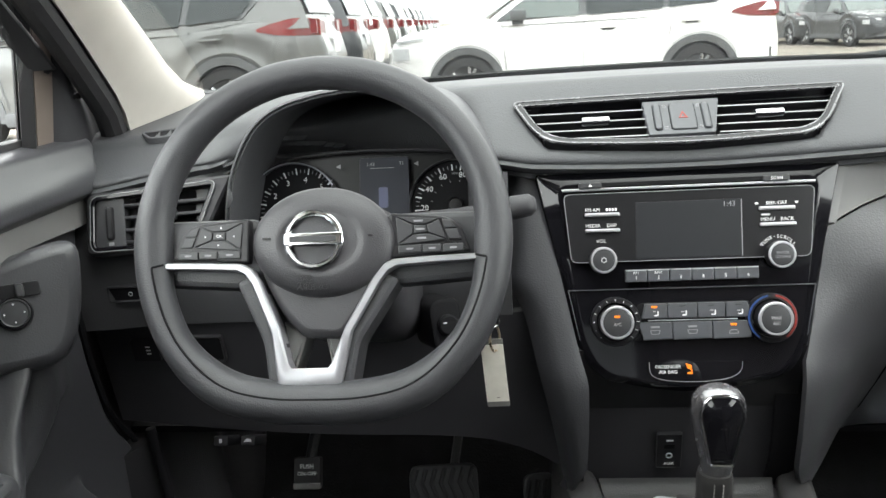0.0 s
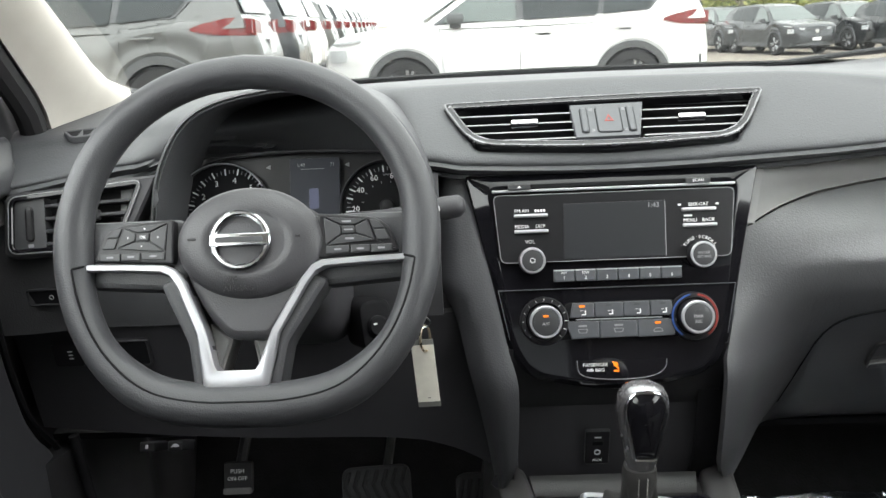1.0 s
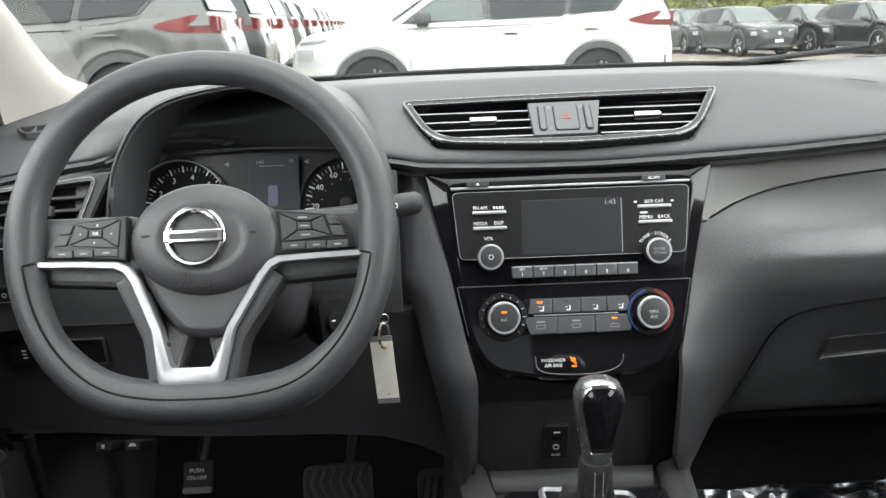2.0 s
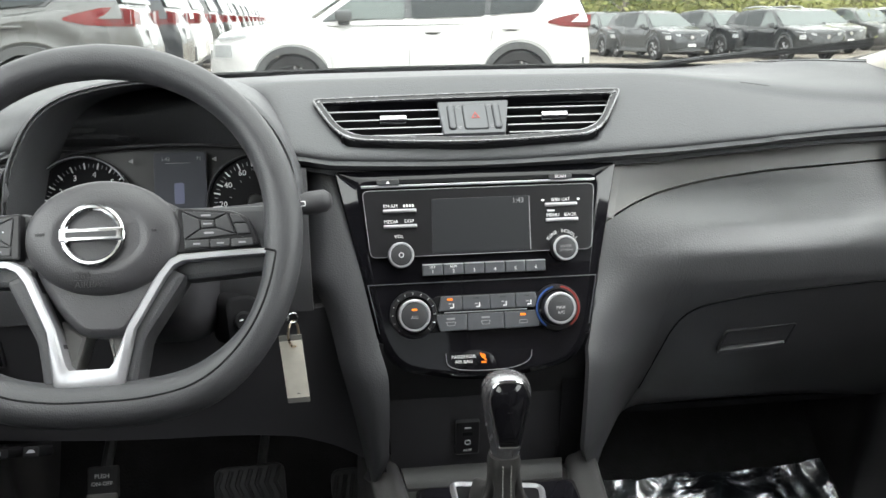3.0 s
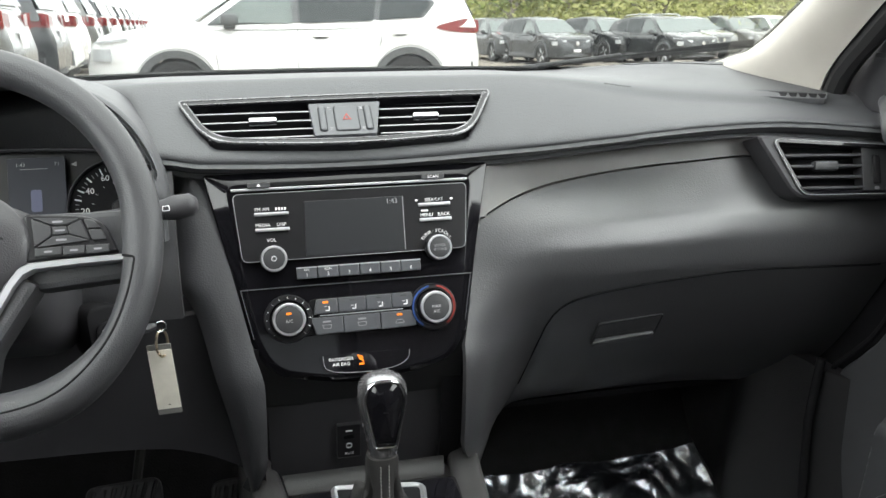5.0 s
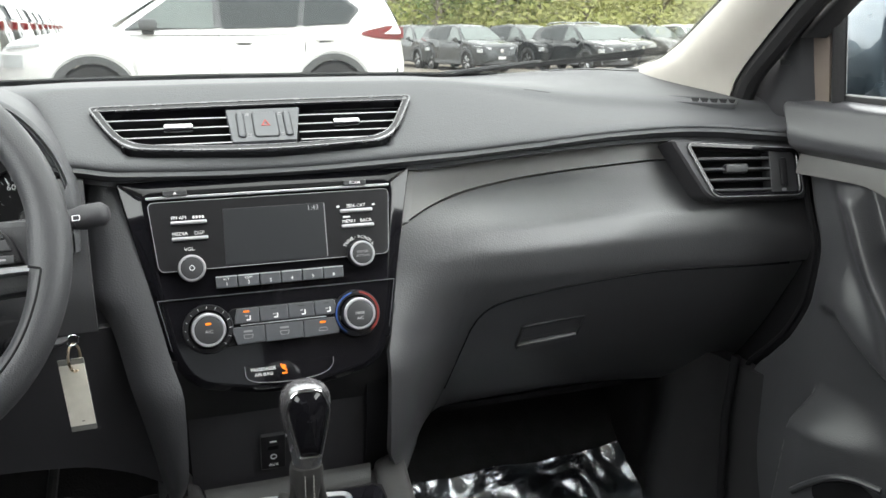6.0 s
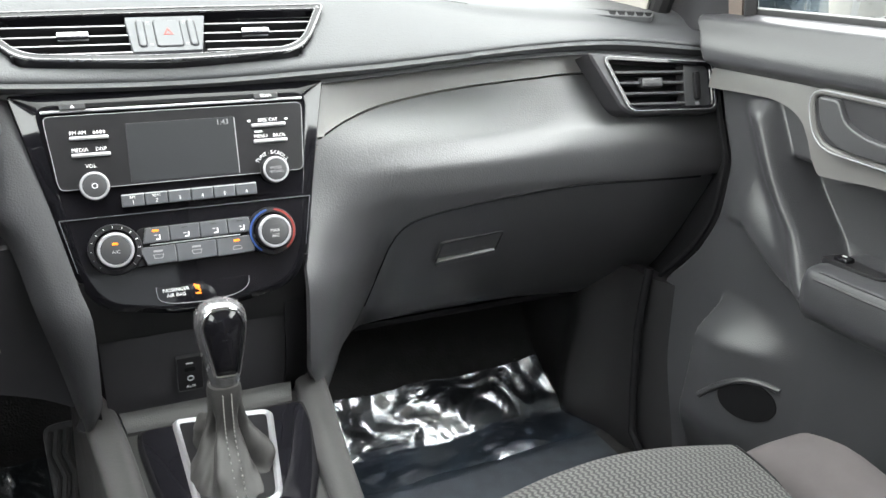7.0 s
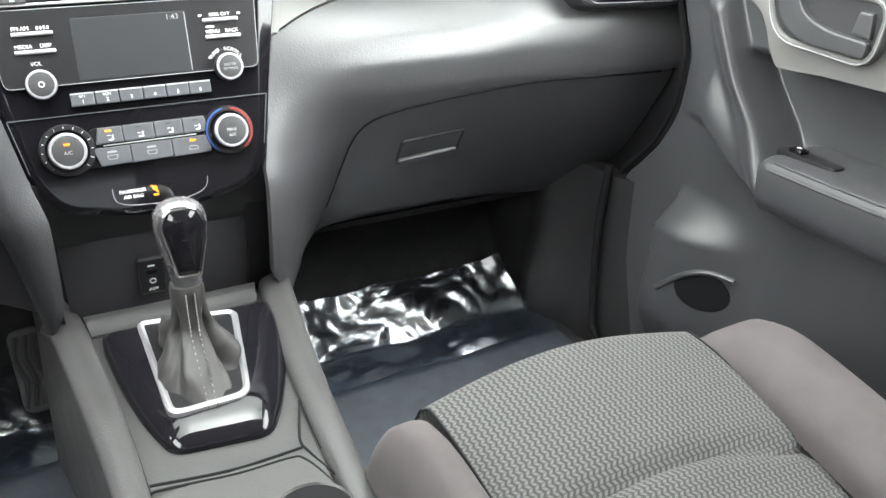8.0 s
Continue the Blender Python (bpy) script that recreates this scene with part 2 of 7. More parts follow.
HUBSKIN = material("charcoal_airbag_cover", (0.036, 0.036, 0.039), 0.42, grain=0.5, size=0.0012, blotch=0.08, patch=0.03, rvary=0.04)
WHITE = material("white_print", (0.75, 0.75, 0.75), 0.6, blotch=0.05, patch=0.002)
FADED = material("worn_white_print", (0.42, 0.42, 0.42), 0.6, blotch=0.05, patch=0.002)
DIM = material("grey_print", (0.22, 0.22, 0.23), 0.6, blotch=0.05, patch=0.002)
AMBER = material("amber_lamp", (0.9, 0.20, 0.01), 0.4, emit=0.045)
RED = material("red_print", (0.22, 0.02, 0.015), 0.5, blotch=0.05, patch=0.003)
BLUE = material("blue_print", (0.015, 0.05, 0.18), 0.5, blotch=0.05, patch=0.003)
PILLAR = material("pale_grey_pillar_cloth", (0.50, 0.475, 0.43), 0.85, grain=0.25, size=0.0012, blotch=0.04, patch=0.05)
RUBBER = material("black_rubber_seal", (0.012, 0.012, 0.013), 0.6, grain=0.2, size=0.0015, blotch=0.1, patch=0.03)
CARPET = material("charcoal_carpet", (0.010, 0.010, 0.011), 0.95, grain=0.9, size=0.003, blotch=0.3, patch=0.03)
PAPER = material("off_white_tag_card", (0.62, 0.60, 0.53), 0.5, grain=0.1, size=0.0005, blotch=0.05, patch=0.01)
BOOT = material("grey_gaiter_leather", (0.024, 0.0235, 0.023), 0.6, grain=0.4, size=0.0012, blotch=0.1, patch=0.02)
STITCH = material("grey_thread", (0.20, 0.20, 0.19), 0.8, grain=0.3, size=0.0005)
SUEDE = material("grey_brown_bolster_cloth", (0.050, 0.044, 0.045), 0.9, grain=0.4, size=0.0009, blotch=0.1, patch=0.04)
PANE = glass("window_glass", (0.92, 0.945, 0.94))
SCREENPANE = glass("windscreen_glass", (0.62, 0.64, 0.63))
PRIVACY = glass("privacy_glass", (0.24, 0.25, 0.255))


# ---- the car's shell ----
def mirrored(bm):
    bm.transform(Matrix.Scale(-1, 4, (1, 0, 0)))
    return bm


def pillar_front(z):
    return curve(z, (0.985, 1.50), (1.03, 1.40), (1.048, 1.285), (1.062, 1.240), (1.075, 1.203), (1.09, 1.172), (1.14, 1.080), (1.175, 1.014), (1.51, 0.42))


def pillar_back(z):
    return curve(z, (0.985, 1.040), (1.0, 1.035), (1.02, 1.024), (1.045, 1.006), (1.085, 0.958), (1.13, 0.900), (1.172, 0.842), (1.51, 0.36))


def shell():
    body = thing("car_body", (0, 0.3, 0.2), "compact crossover cabin shell with pale roof lining", "car body", kind="structure")
    part("floor_pan", box(-0.78, 0.78, -1.6, 1.12, 0.24, 0.285, 0.01), CARPET, body)
    part("toe_board", surf(lambda u, v: (u, curve(v, (0, 1.10), (0.25, 1.17), (1, 1.50)), curve(v, (0, 0.287), (0.25, 0.31), (1, 0.62))), span(-0.78, 0.78, 5), span(0, 1, 9), 0.03), CARPET, body)
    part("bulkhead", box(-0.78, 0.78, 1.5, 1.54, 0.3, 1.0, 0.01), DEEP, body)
    part("headliner", surf(lambda u, v: (u, v, 1.50 - 0.06 * (u / 0.65) ** 2 - 0.05 * step(0.1, 0.5, v)), span(-0.66, 0.66, 13), span(-1.95, 0.44, 13), 0.03, (0, 0, 1)), PILLAR, body)
    part("rear_bulkhead", box(-0.78, 0.78, -1.96, -1.9, 0.25, 1.08, 0.02), LOWER, body)
    part("rear_header", box(-0.70, 0.70, -1.97, -1.90, 1.40, 1.52, 0.02), PILLAR, body)
    part("rear_floor", box(-0.78, 0.78, -1.95, -1.6, 0.24, 0.30, 0.01), CARPET, body)
    for s in (-1, 1):
        post = surf(lambda u, v: (s * (0.73 - 0.10 * v), -0.42 + 0.28 * u, 0.95 + 0.53 * v), span(0, 1, 3), span(0, 1, 5), 0.06, (s, 0, 0))
        part("centre_pillar", post, PILLAR, body)
        rear = surf(lambda u, v: (s * (0.74 - 0.12 * v), -1.95 + 0.35 * u + 0.1 * v, 0.93 + 0.55 * v), span(0, 1, 3), span(0, 1, 5), 0.06, (s, 0, 0))
        part("rear_pillar", rear, PILLAR, body)
        part("rear_side_wall", box(*(sorted((s * 0.74, s * 0.80))), -1.95, -0.40, 0.25, 0.95, 0.01), LOWER, body)
    for s in (-1, 1):
        side = surf(lambda u, v: (s * (0.765 - 0.14 * v), -1.92 + 1.54 * u, 0.95 + 0.50 * v), span(0, 1, 4), span(0, 1, 5), 0.004, (s, 0, 0))
        part("rear_side_window", side, PRIVACY, body, "dark tinted rear side window")
    part("rear_window", box(-0.72, 0.72, -1.935, -1.93, 1.06, 1.42, 0.001), PRIVACY, body, "dark tinted rear window")
    for s in (-1, 1):
        def skin(u, v):
            z = 0.985 + 0.52 * v
            front = pillar_front(z)
            back = pillar_back(z) + 0.006
            y = front + (back - front) * u
            bulge = 0.034 * math.sin(math.pi * min(1, u * 1.02)) ** 0.8
            return (s * (0.715 - 0.02 * u - bulge - 0.10 * v), y, z)
        part("front_pillar_trim", surf(skin, span(0, 1, 17), span(0, 1, 21), 0.012, (s, 0, 0)), PILLAR, body, "pale grey windscreen pillar trim", angle=60)

        def outer(u, v):
            z = 0.97 + 0.54 * v
            front = pillar_front(z) + 0.012
            back = pillar_back(z) - 0.004
            return (s * (0.752 - 0.10 * v), front + (back - front) * u, z)
        part("pillar_skin", surf(outer, span(0, 1, 7), span(0, 1, 15), 0.03, (s, 0, 0)), RUBBER, body)

        def glass_edge(v):
            z = 1.018 + 0.48 * v
            return (s * (0.712 - 0.105 * v), pillar_front(z) + 0.002, z)
        part("windscreen_seal", tube([glass_edge(v) for v in span(0, 1, 40)], 0.0055, 6), RUBBER, body, "black seal beside the windscreen")

        def seal(v):
            z = 1.0 + 0.5 * v
            return (s * (0.712 - 0.095 * v), pillar_back(z), z)
        part("door_seal", tube([seal(v) for v in span(0, 1, 24)], 0.017, 10), RUBBER, body, "black rubber door seal")
    wind = surf(lambda u, v: (u * (0.72 - 0.09 * v), 1.52 - 0.20 * u * u - v * (1.06 - 0.15 * u * u), 1.005 + 0.47 * v - 0.02 * u * u * v), span(-1, 1, 17), span(0, 1, 9), 0.004, (0, 1, 1))
    pane = part("windscreen", wind, SCREENPANE, body, "clear windscreen")
    pane.visible_shadow = False
    frit = surf(lambda u, v: (u * 0.70, 1.506 - 0.20 * u * u - 0.03 * v, 1.012 + 0.0175 * v + 0.006 * (1 - u * u)), span(-1, 1, 25), span(0, 1, 3), 0.003, (0, 1, 1))
    part("windscreen_edge_band", frit, RUBBER, body, "black printed band at the foot of the windscreen")
    return body


# ---- the dashboard ----
STACK = frame_at((0, 0.9265, 0.8145), 0.30)
VENT = frame_at((0, 1.005, 1.0069), 1.25)
WHEEL = frame_at((-0.376, 0.740, 0.9355), 0.42)


def brow(x):
    return curve(x, (-0.74, 0.945), (-0.70, 0.950), (-0.52, 0.972), (-0.22, 0.958), (-0.17, 0.950), (0, 0.945), (0.17, 0.950), (0.34, 0.962), (0.46, 0.970), (0.55, 0.9725), (0.74, 0.960))


def hoodness(x):
    return step(-0.56, -0.52, x) * (1 - step(-0.275, -0.235, x))


def vent_left(up):
    return -0.199 + 0.493 * (0.027 - up)


def vent_right(up):
    return 0.194 - 0.538 * (0.033 - up)


def pad(x, v):
    """The upper pad: v runs from the windscreen over the crest and down to the brow's lip."""
    ax = abs(x)
    h = hoodness(x)
    corner = step(0.33, 0.62, ax)
    base = (1.50 - 0.20 * (x / 0.72) ** 2 - 0.045 * corner, 1.026 + 0.017 * corner)
    crest_z = curve(ax, (0, 1.0465), (0.22, 1.0455), (0.45, 1.027), (0.74, 1.012))
    edge = (curve(ax, (0, 1.058), (0.22, 1.055), (0.45, 1.02), (0.74, 0.975)) + 0.05 * h, crest_z - curve(ax, (0, 0.009), (0.22, 0.010), (0.45, 0.020), (0.74, 0.020)))
    lip = (curve(ax, (0, 0.983), (0.45, 0.974), (0.60, 0.963), (0.72, 0.942)) + 0.12 * h, brow(x))
    nose = (lip[0] - 0.013, lip[1] + curve(ax, (0, 0.020), (0.18, 0.020), (0.27, 0.017), (0.45, 0.013), (0.74, 0.013)))
    slack = (edge[0] + (lip[0] - edge[0]) * 0.55 - 0.006, edge[1] + (lip[1] - edge[1]) * 0.55)
    nose = tuple(a + (b - a) * h for a, b in zip(nose, slack))
    mid = ((edge[0] + 0.05), crest_z)
    back = (1.25 - 0.01 * (x / 0.72) ** 2, crest_z - 0.004 + 0.026 * corner)
    row = [base, back, mid, edge, nose, lip,
           (lip[0] + 0.008, lip[1] - 0.0075), (lip[0] + 0.05, lip[1] - 0.006)]
    t = v * (len(row) - 1)
    i = min(int(t), len(row) - 2)
    f = t - i
    p = [row[max(0, min(len(row) - 1, k))] for k in (i - 1, i, i + 1, i + 2)]
    g = [0.5 * (2 * p[1][k] + (p[2][k] - p[0][k]) * f + (2 * p[0][k] - 5 * p[1][k] + 4 * p[2][k] - p[3][k]) * f * f + (3 * p[1][k] - p[0][k] - 3 * p[2][k] + p[3][k]) * f ** 3) for k in (0, 1)]
    up = ((g[0] - 1.005) * 1.25 + g[1] - 1.0069) / 1.6008
    if v > 0.36 and vent_left(up) + 0.005 < x < vent_right(up) - 0.005 and -0.049 < up < 0.026:
        g[0] += 0.040
    return (x, g[0], g[1])


def fascia(x, z):
    """How far ahead the passenger's face of the dashboard lies."""
    far = curve(z, (0.50, 1.160), (0.54, 1.118), (0.60, 1.062), (0.67, 1.010), (0.72, 0.980), (0.77, 0.951), (0.80, 0.939), (0.83, 0.936), (0.86, 0.943), (0.88, 0.953), (0.90, 0.964), (0.92, 0.973), (0.95, 0.982))
    near = curve(z, (0.50, 0.955), (0.60, 0.905), (0.70, 0.897), (0.745, 0.910), (0.8145, 0.936), (0.95, 0.990))
    t = step(0.12, 0.27, x)
    end = 0.022 * step(0.50, 0.74, x)
    far += curve(z, (0.83, 0.0), (0.86, 0.006), (0.88, 0.013), (0.90, 0.020), (0.92, 0.026), (0.95, 0.032)) * (1 - 0.85 * step(0.38, 0.56, x))
    return near + (far - near) * t - end


def trim_foot(x):
    return curve(x, (0.13, 0.860), (0.168, 0.878), (0.20, 0.892), (0.242, 0.9035), (0.29, 0.9115), (0.336, 0.917), (0.453, 0.9265), (0.548, 0.934), (0.74, 0.938))


def stack_side(z):
    return curve(z, (0.50, 0.150), (0.56, 0.135), (0.60, 0.122), (0.70, 0.119), (0.745, 0.129), (0.8145, 0.1440), (0.945, 0.1755))


def box_seam(x):
    return curve(x, (0.215, 0.49), (0.240, 0.525), (0.246, 0.60), (0.256, 0.69), (0.264, 0.725), (0.276, 0.7455), (0.292, 0.756), (0.33, 0.7655), (0.408, 0.7755), (0.553, 0.784), (0.74, 0.783))


def dash():
    d = thing("dashboard", (0, 1.15, 0.7), "charcoal soft-touch dashboard with a grey satin trim strip", "dashboard")
    part("upper_pad", surf(pad, span(-0.76, -0.22, 48) + span(-0.216, 0.216, 109) + span(0.22, 0.76, 48), span(0, 1, 141), 0.006, (0, 1, -1)), PAD, d, "dark grey soft-touch top pad", angle=50)
    xs = sorted(set(span(0.125, 0.30, 36) + span(0.30, 0.775, 34)))
    part("trim_strip", surf(lambda x, v: (max(x, stack_side(trim_foot(x) + v * (brow(x) - 0.004 - trim_foot(x)))),
         fascia(x, trim_foot(x) + v * (brow(x) - 0.004 - trim_foot(x))), trim_foot(x) + 0.0015 + v * (brow(x) - 0.0055 - trim_foot(x))), [x for x in xs if x < 0.60], span(0, 1, 11), 0.01), TRIM, d, "grey satin trim strip", angle=60)

    def middle(x, v):
        top, low = trim_foot(x) - 0.0015, max(box_seam(x), 0.49)
        z = low + v * (top - low)
        return (max(x, stack_side(z)), fascia(max(x, stack_side(z)), z), z)
    part("passenger_panel", surf(middle, xs, span(0, 1, 41), 0.01), PANEL, d, "charcoal grained panel over the glovebox", angle=60)

    def lid(x, v):
        top = box_seam(x) - 0.004
        low = curve(x, (0.245, 0.506), (0.30, 0.520), (0.45, 0.526), (0.74, 0.520))
        z = min(low, top - 0.002) + v * (top - min(low, top - 0.002))
        return (x, fascia(x, z) + 0.001 + 0.010 * (1 - step(low, low + 0.02, z)), z)
    glove = part("glovebox_lid", surf(lid, [x for x in xs if x > 0.243 and x < 0.772], span(0, 1, 41), 0.012), PANEL, d, "charcoal glovebox lid", angle=60)
    seam = [(x, fascia(x, box_seam(x) - 0.002) + 0.0006, box_seam(x) - 0.002) for x in span(0.246, 0.735, 70)]
    part("lid_seam", tube(seam, 0.0018, 6), DEEP, d, "dark seam round the glovebox lid")
    latch = axes((0.387, fascia(0.387, 0.688) - 0.001, 0.688), (1, 0.0, 0.065), (0, -0.56, 1))
    part("latch_recess", hoop(rounded([(-0.050, -0.020), (0.050, -0.020), (0.054, 0.025), (-0.046, 0.025)], 0.006), rounded([(-0.047, -0.017), (0.047, -0.017), (0.051, 0.022), (-0.043, 0.022)], 0.004), -0.006, 0.0012, 0.0006), LOWER, glove, "", latch)
    part("latch_handle", prism(rounded([(-0.046, -0.004), (0.048, -0.004), (0.050, 0.021), (-0.042, 0.021)], 0.004), -0.006, -0.0002, 0.001), PANEL, glove, "flat plastic latch handle", latch)
    part("latch_lip", prism(rounded([(-0.050, -0.024), (0.047, -0.022), (0.047, -0.012), (-0.047, -0.013)], 0.005), -0.006, 0.0035, 0.0025), PANEL, glove, "", latch)
    # added black sheet behind the lid: the gap's shade put into its colour
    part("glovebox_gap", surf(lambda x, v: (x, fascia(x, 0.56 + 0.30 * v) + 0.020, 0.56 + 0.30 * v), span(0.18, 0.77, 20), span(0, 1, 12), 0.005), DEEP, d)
    # added underside sheet, cavity black so that its edge reads as shade
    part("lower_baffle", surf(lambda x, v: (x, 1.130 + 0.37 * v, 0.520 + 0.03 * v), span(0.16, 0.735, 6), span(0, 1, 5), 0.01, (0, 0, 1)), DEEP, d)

    c = [Vector(pad(x, 2.45 / 7)) + Vector((0, 0.0, 0.0012)) for x in span(0.365, 0.402, 6)]
    part("pad_slit", tube(c, 0.0004, 6), LOWER, d, "fine dark slit in the pad")
    for s in (-1, 1):
        patch = surf(lambda x, v: Vector(pad(s * x, 0.005 + 0.105 * v - 0.05 * v * step(0.64, 0.54, x))) + Vector((0, 0, 0.0014)), span(0.53, 0.70, 10), span(0, 1, 6), 0.002, (0, 0, -1))
        part("corner_grille", patch, LOWER, d, "dark patch in the pad by the windscreen corner")
    # added dark backing that keeps light out of the panel gaps
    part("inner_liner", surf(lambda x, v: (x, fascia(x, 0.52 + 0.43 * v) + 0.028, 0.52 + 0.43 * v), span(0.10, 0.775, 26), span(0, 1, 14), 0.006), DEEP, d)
    # the driver's side
    def left_face(x, v):
        z = 0.7835 + v * (brow(x) - 0.004 - 0.7835)
        return (x, curve(z, (0.78, 0.937), (0.83, 0.932), (0.87, 0.936), (0.96, 0.962)) + 0.02 * step(-0.60, -0.74, x) * -1 + 0.13 * hoodness(x) * step(0.835, 0.87, z), z)
    part("driver_panel", surf(left_face, span(-0.735, -0.205, 60), span(0, 1, 21), 0.01), PANEL, d, "charcoal grained panel round the side vent", angle=60)

    def knee(x, v):
        low = curve(x, (-0.735, 0.635), (-0.55, 0.616), (-0.43, 0.609), (-0.33, 0.607), (-0.25, 0.601), (-0.205, 0.584), (-0.15, 0.550), (-0.125, 0.532))
        z = low + v * (0.781 - low)
        return (x, 0.942 + 0.03 * (1 - v) + 0.016 * step(-0.26, -0.16, x), z)
    part("knee_panel", surf(knee, span(-0.735, -0.127, 50), span(0, 1, 13), 0.012), LOWER, d, "black knee panel", angle=60)
    # added sheet under the knee panel, its shade put into the black colour
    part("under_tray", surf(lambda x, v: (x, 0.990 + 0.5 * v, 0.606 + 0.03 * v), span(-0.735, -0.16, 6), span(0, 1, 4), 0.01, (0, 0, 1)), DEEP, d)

    def cheek(u, v):
        z = 0.545 + v * (brow(-0.19) - 0.004 - 0.545)
        right = -stack_side(z)
        left = curve(z, (0.545, -0.148), (0.60, -0.155), (0.66, -0.165), (0.72, -0.178), (0.78, -0.192), (0.805, -0.205), (0.82, -0.216), (0.95, -0.216))
        x = left + u * (right - left)
        y = fascia(0.12, z) + 0.028 * (1 - u) ** 2.2 - 0.006 * math.sin(math.pi * u)
        return (x, y, z)
    part("stack_cheek", surf(cheek, span(0, 1, 15), span(0, 1, 41), 0.02), CHEEK, d, "charcoal cheek beside the centre stack", angle=60)
    # the cowl over the instruments
    arch = [(-0.541, 0.880), (-0.5335, 0.93), (-0.524, 0.972), (-0.500, 1.016), (-0.468, 1.040), (-0.42, 1.053), (-0.364, 1.058), (-0.305, 1.050), (-0.262, 1.030), (-0.232, 0.995), (-0.216, 0.955), (-0.212, 0.92), (-0.212, 0.880)]
    arch = smooth_line(arch, 4)
    n = len(arch)

    def cowl(u, v):
        x, z = arch[min(n - 1, int(round(u * (n - 1))))]
        cx, cz = -0.376, 0.93
        row = [(0.86, 1.30, -0.012), (0.97, 1.06, -0.001), (1.0, 0.952, 0), (0.995, 0.928, 0), (0.972, 0.924, 0), (0.955, 0.934, 0), (0.93, 1.00, 0), (0.90, 1.05, -0.004)]
        t = v * (len(row) - 1)
        i = min(int(t), len(row) - 2)
        f = t - i
        k, y, dz = [a + (b - a) * f for a, b in zip(row[i], row[i + 1])]
        up = max(0.0, z - cz) / 0.13
        return (cx + (x - cx) * k, y + 0.022 * up, cz + (z - cz) * (k if z > cz else 1) + dz * up)
    part("instrument_cowl", surf(cowl, span(0, 1, n), span(0, 1, 29), 0.004, (0, 0, 1)), PAD, d, "arched grained cowl over the instruments", angle=50)
    return d


def smooth_line(pts, k):
    """Points on a smooth line through the given ones, k to each stretch."""
    out = []
    ps = [Vector(p) for p in pts]
    for i in range(len(ps) - 1):
        p0, p1, p2, p3 = ps[max(0, i - 1)], ps[i], ps[i + 1], ps[min(len(ps) - 1, i + 2)]
        for j in range(k):
            t = j / k
            out.append(tuple(0.5 * (2 * p1 + (p2 - p0) * t + (2 * p0 - 5 * p1 + 4 * p2 - p3) * t * t + (3 * p1 - p0 - 3 * p2 + p3) * t ** 3)))
    out.append(tuple(ps[-1]))
    return out


def centre_vent():
    v = thing("centre_air_vent", (0, 1.0, 0.97), "wide black slatted air vent with a chromed rim and hazard switch", "air vent")
    outer = rounded([(-0.199, 0.027), (-0.164, -0.044), (-0.006, -0.055), (0.152, -0.045), (0.194, 0.033), (0.0, 0.0315)], [0.010, 0.035, 0.25, 0.035, 0.010, 0.25], 8)
    line = material("bright_vent_line", (0.17, 0.17, 0.175), 0.26, 0.9, rvary=0.05, patch=0.02)
    part("rim", hoop(outer, inset(outer, 0.0095), -0.014, 0.0030, 0.0022), GLOSS, v, "piano black rim with a bright edge", VENT)
    part("rim_edge", hoop(inset(outer, 0.0002), inset(outer, 0.0030), 0.0015, 0.0040, 0.0009), line, v, "thin silver line round the rim", VENT)
    # thin bright hoop standing in for the highlight along the inner edge
    part("inner_edge", hoop(inset(outer, 0.0074), inset(outer, 0.0090), 0.0015, 0.0036, 0.0005), line, v, "fine pale line modelled as the highlight on the rim's inner edge", VENT)
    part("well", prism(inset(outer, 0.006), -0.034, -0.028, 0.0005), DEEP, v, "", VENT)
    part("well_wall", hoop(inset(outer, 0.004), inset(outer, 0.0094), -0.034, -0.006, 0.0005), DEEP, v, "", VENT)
    for s in (-1, 1):
        for k, h in enumerate((0.0060, -0.0090, -0.0225, -0.0350)):
            x0, x1 = (0.040, vent_right(h) - 0.006) if s > 0 else (vent_left(h) + 0.006, -0.040)
            sl = part("slat", box(x0, x1, h - 0.0012, h + 0.0012, -0.012, -0.0010, 0.0005), FACE, v, "", VENT)
            part("slat_edge", box(x0, x1, h - 0.0010, h + 0.0010, -0.0011, -0.0003, 0.0003), EDGE, sl, "", VENT)
        tab = box(0.083, 0.116, -0.0125, -0.0055, -0.006, 0.0042, 0.0020)
        part("slider_tab", tab if s > 0 else mirrored(tab), CHROME, v, "chrome slider tab", VENT)
    panel = rounded([(-0.0405, -0.0385), (0.0345, -0.0380), (0.0448, 0.0165), (-0.0436, 0.0155)], 0.002)
    hz = part("switch_panel", prism(panel, -0.014, 0.0030, 0.001), CLIM, v, "charcoal switch panel", VENT)
    part("switch_gap", prism(rrect(0.0305, 0.0425, 0.005, 4, 0.0005, -0.0115), 0.002, 0.0033, 0.0002), DEEP, hz, "", VENT)
    part("hazard_button", prism(rrect(0.0285, 0.0405, 0.004, 4, 0.0005, -0.0115), 0.002, 0.0046, 0.0012), CLIM, hz, "square hazard button", VENT)
    tri = hoop([(-0.0050, -0.0150), (0.0060, -0.0150), (0.0005, -0.0040)], [(-0.0024, -0.0134), (0.0034, -0.0134), (0.0005, -0.0074)], 0.0045, 0.0050, 0.0001)
    part("hazard_triangle", tri, RED, hz, "red warning triangle", VENT)
    for s in (-1, 1):
        x = s * 0.0285 + (0 if s < 0 else -0.0015)
        part("wheel_slot", prism(rrect(0.0098, 0.0425, 0.0045, 4, x, -0.0115), 0.002, 0.0033, 0.0002), DEEP, hz, "", VENT)
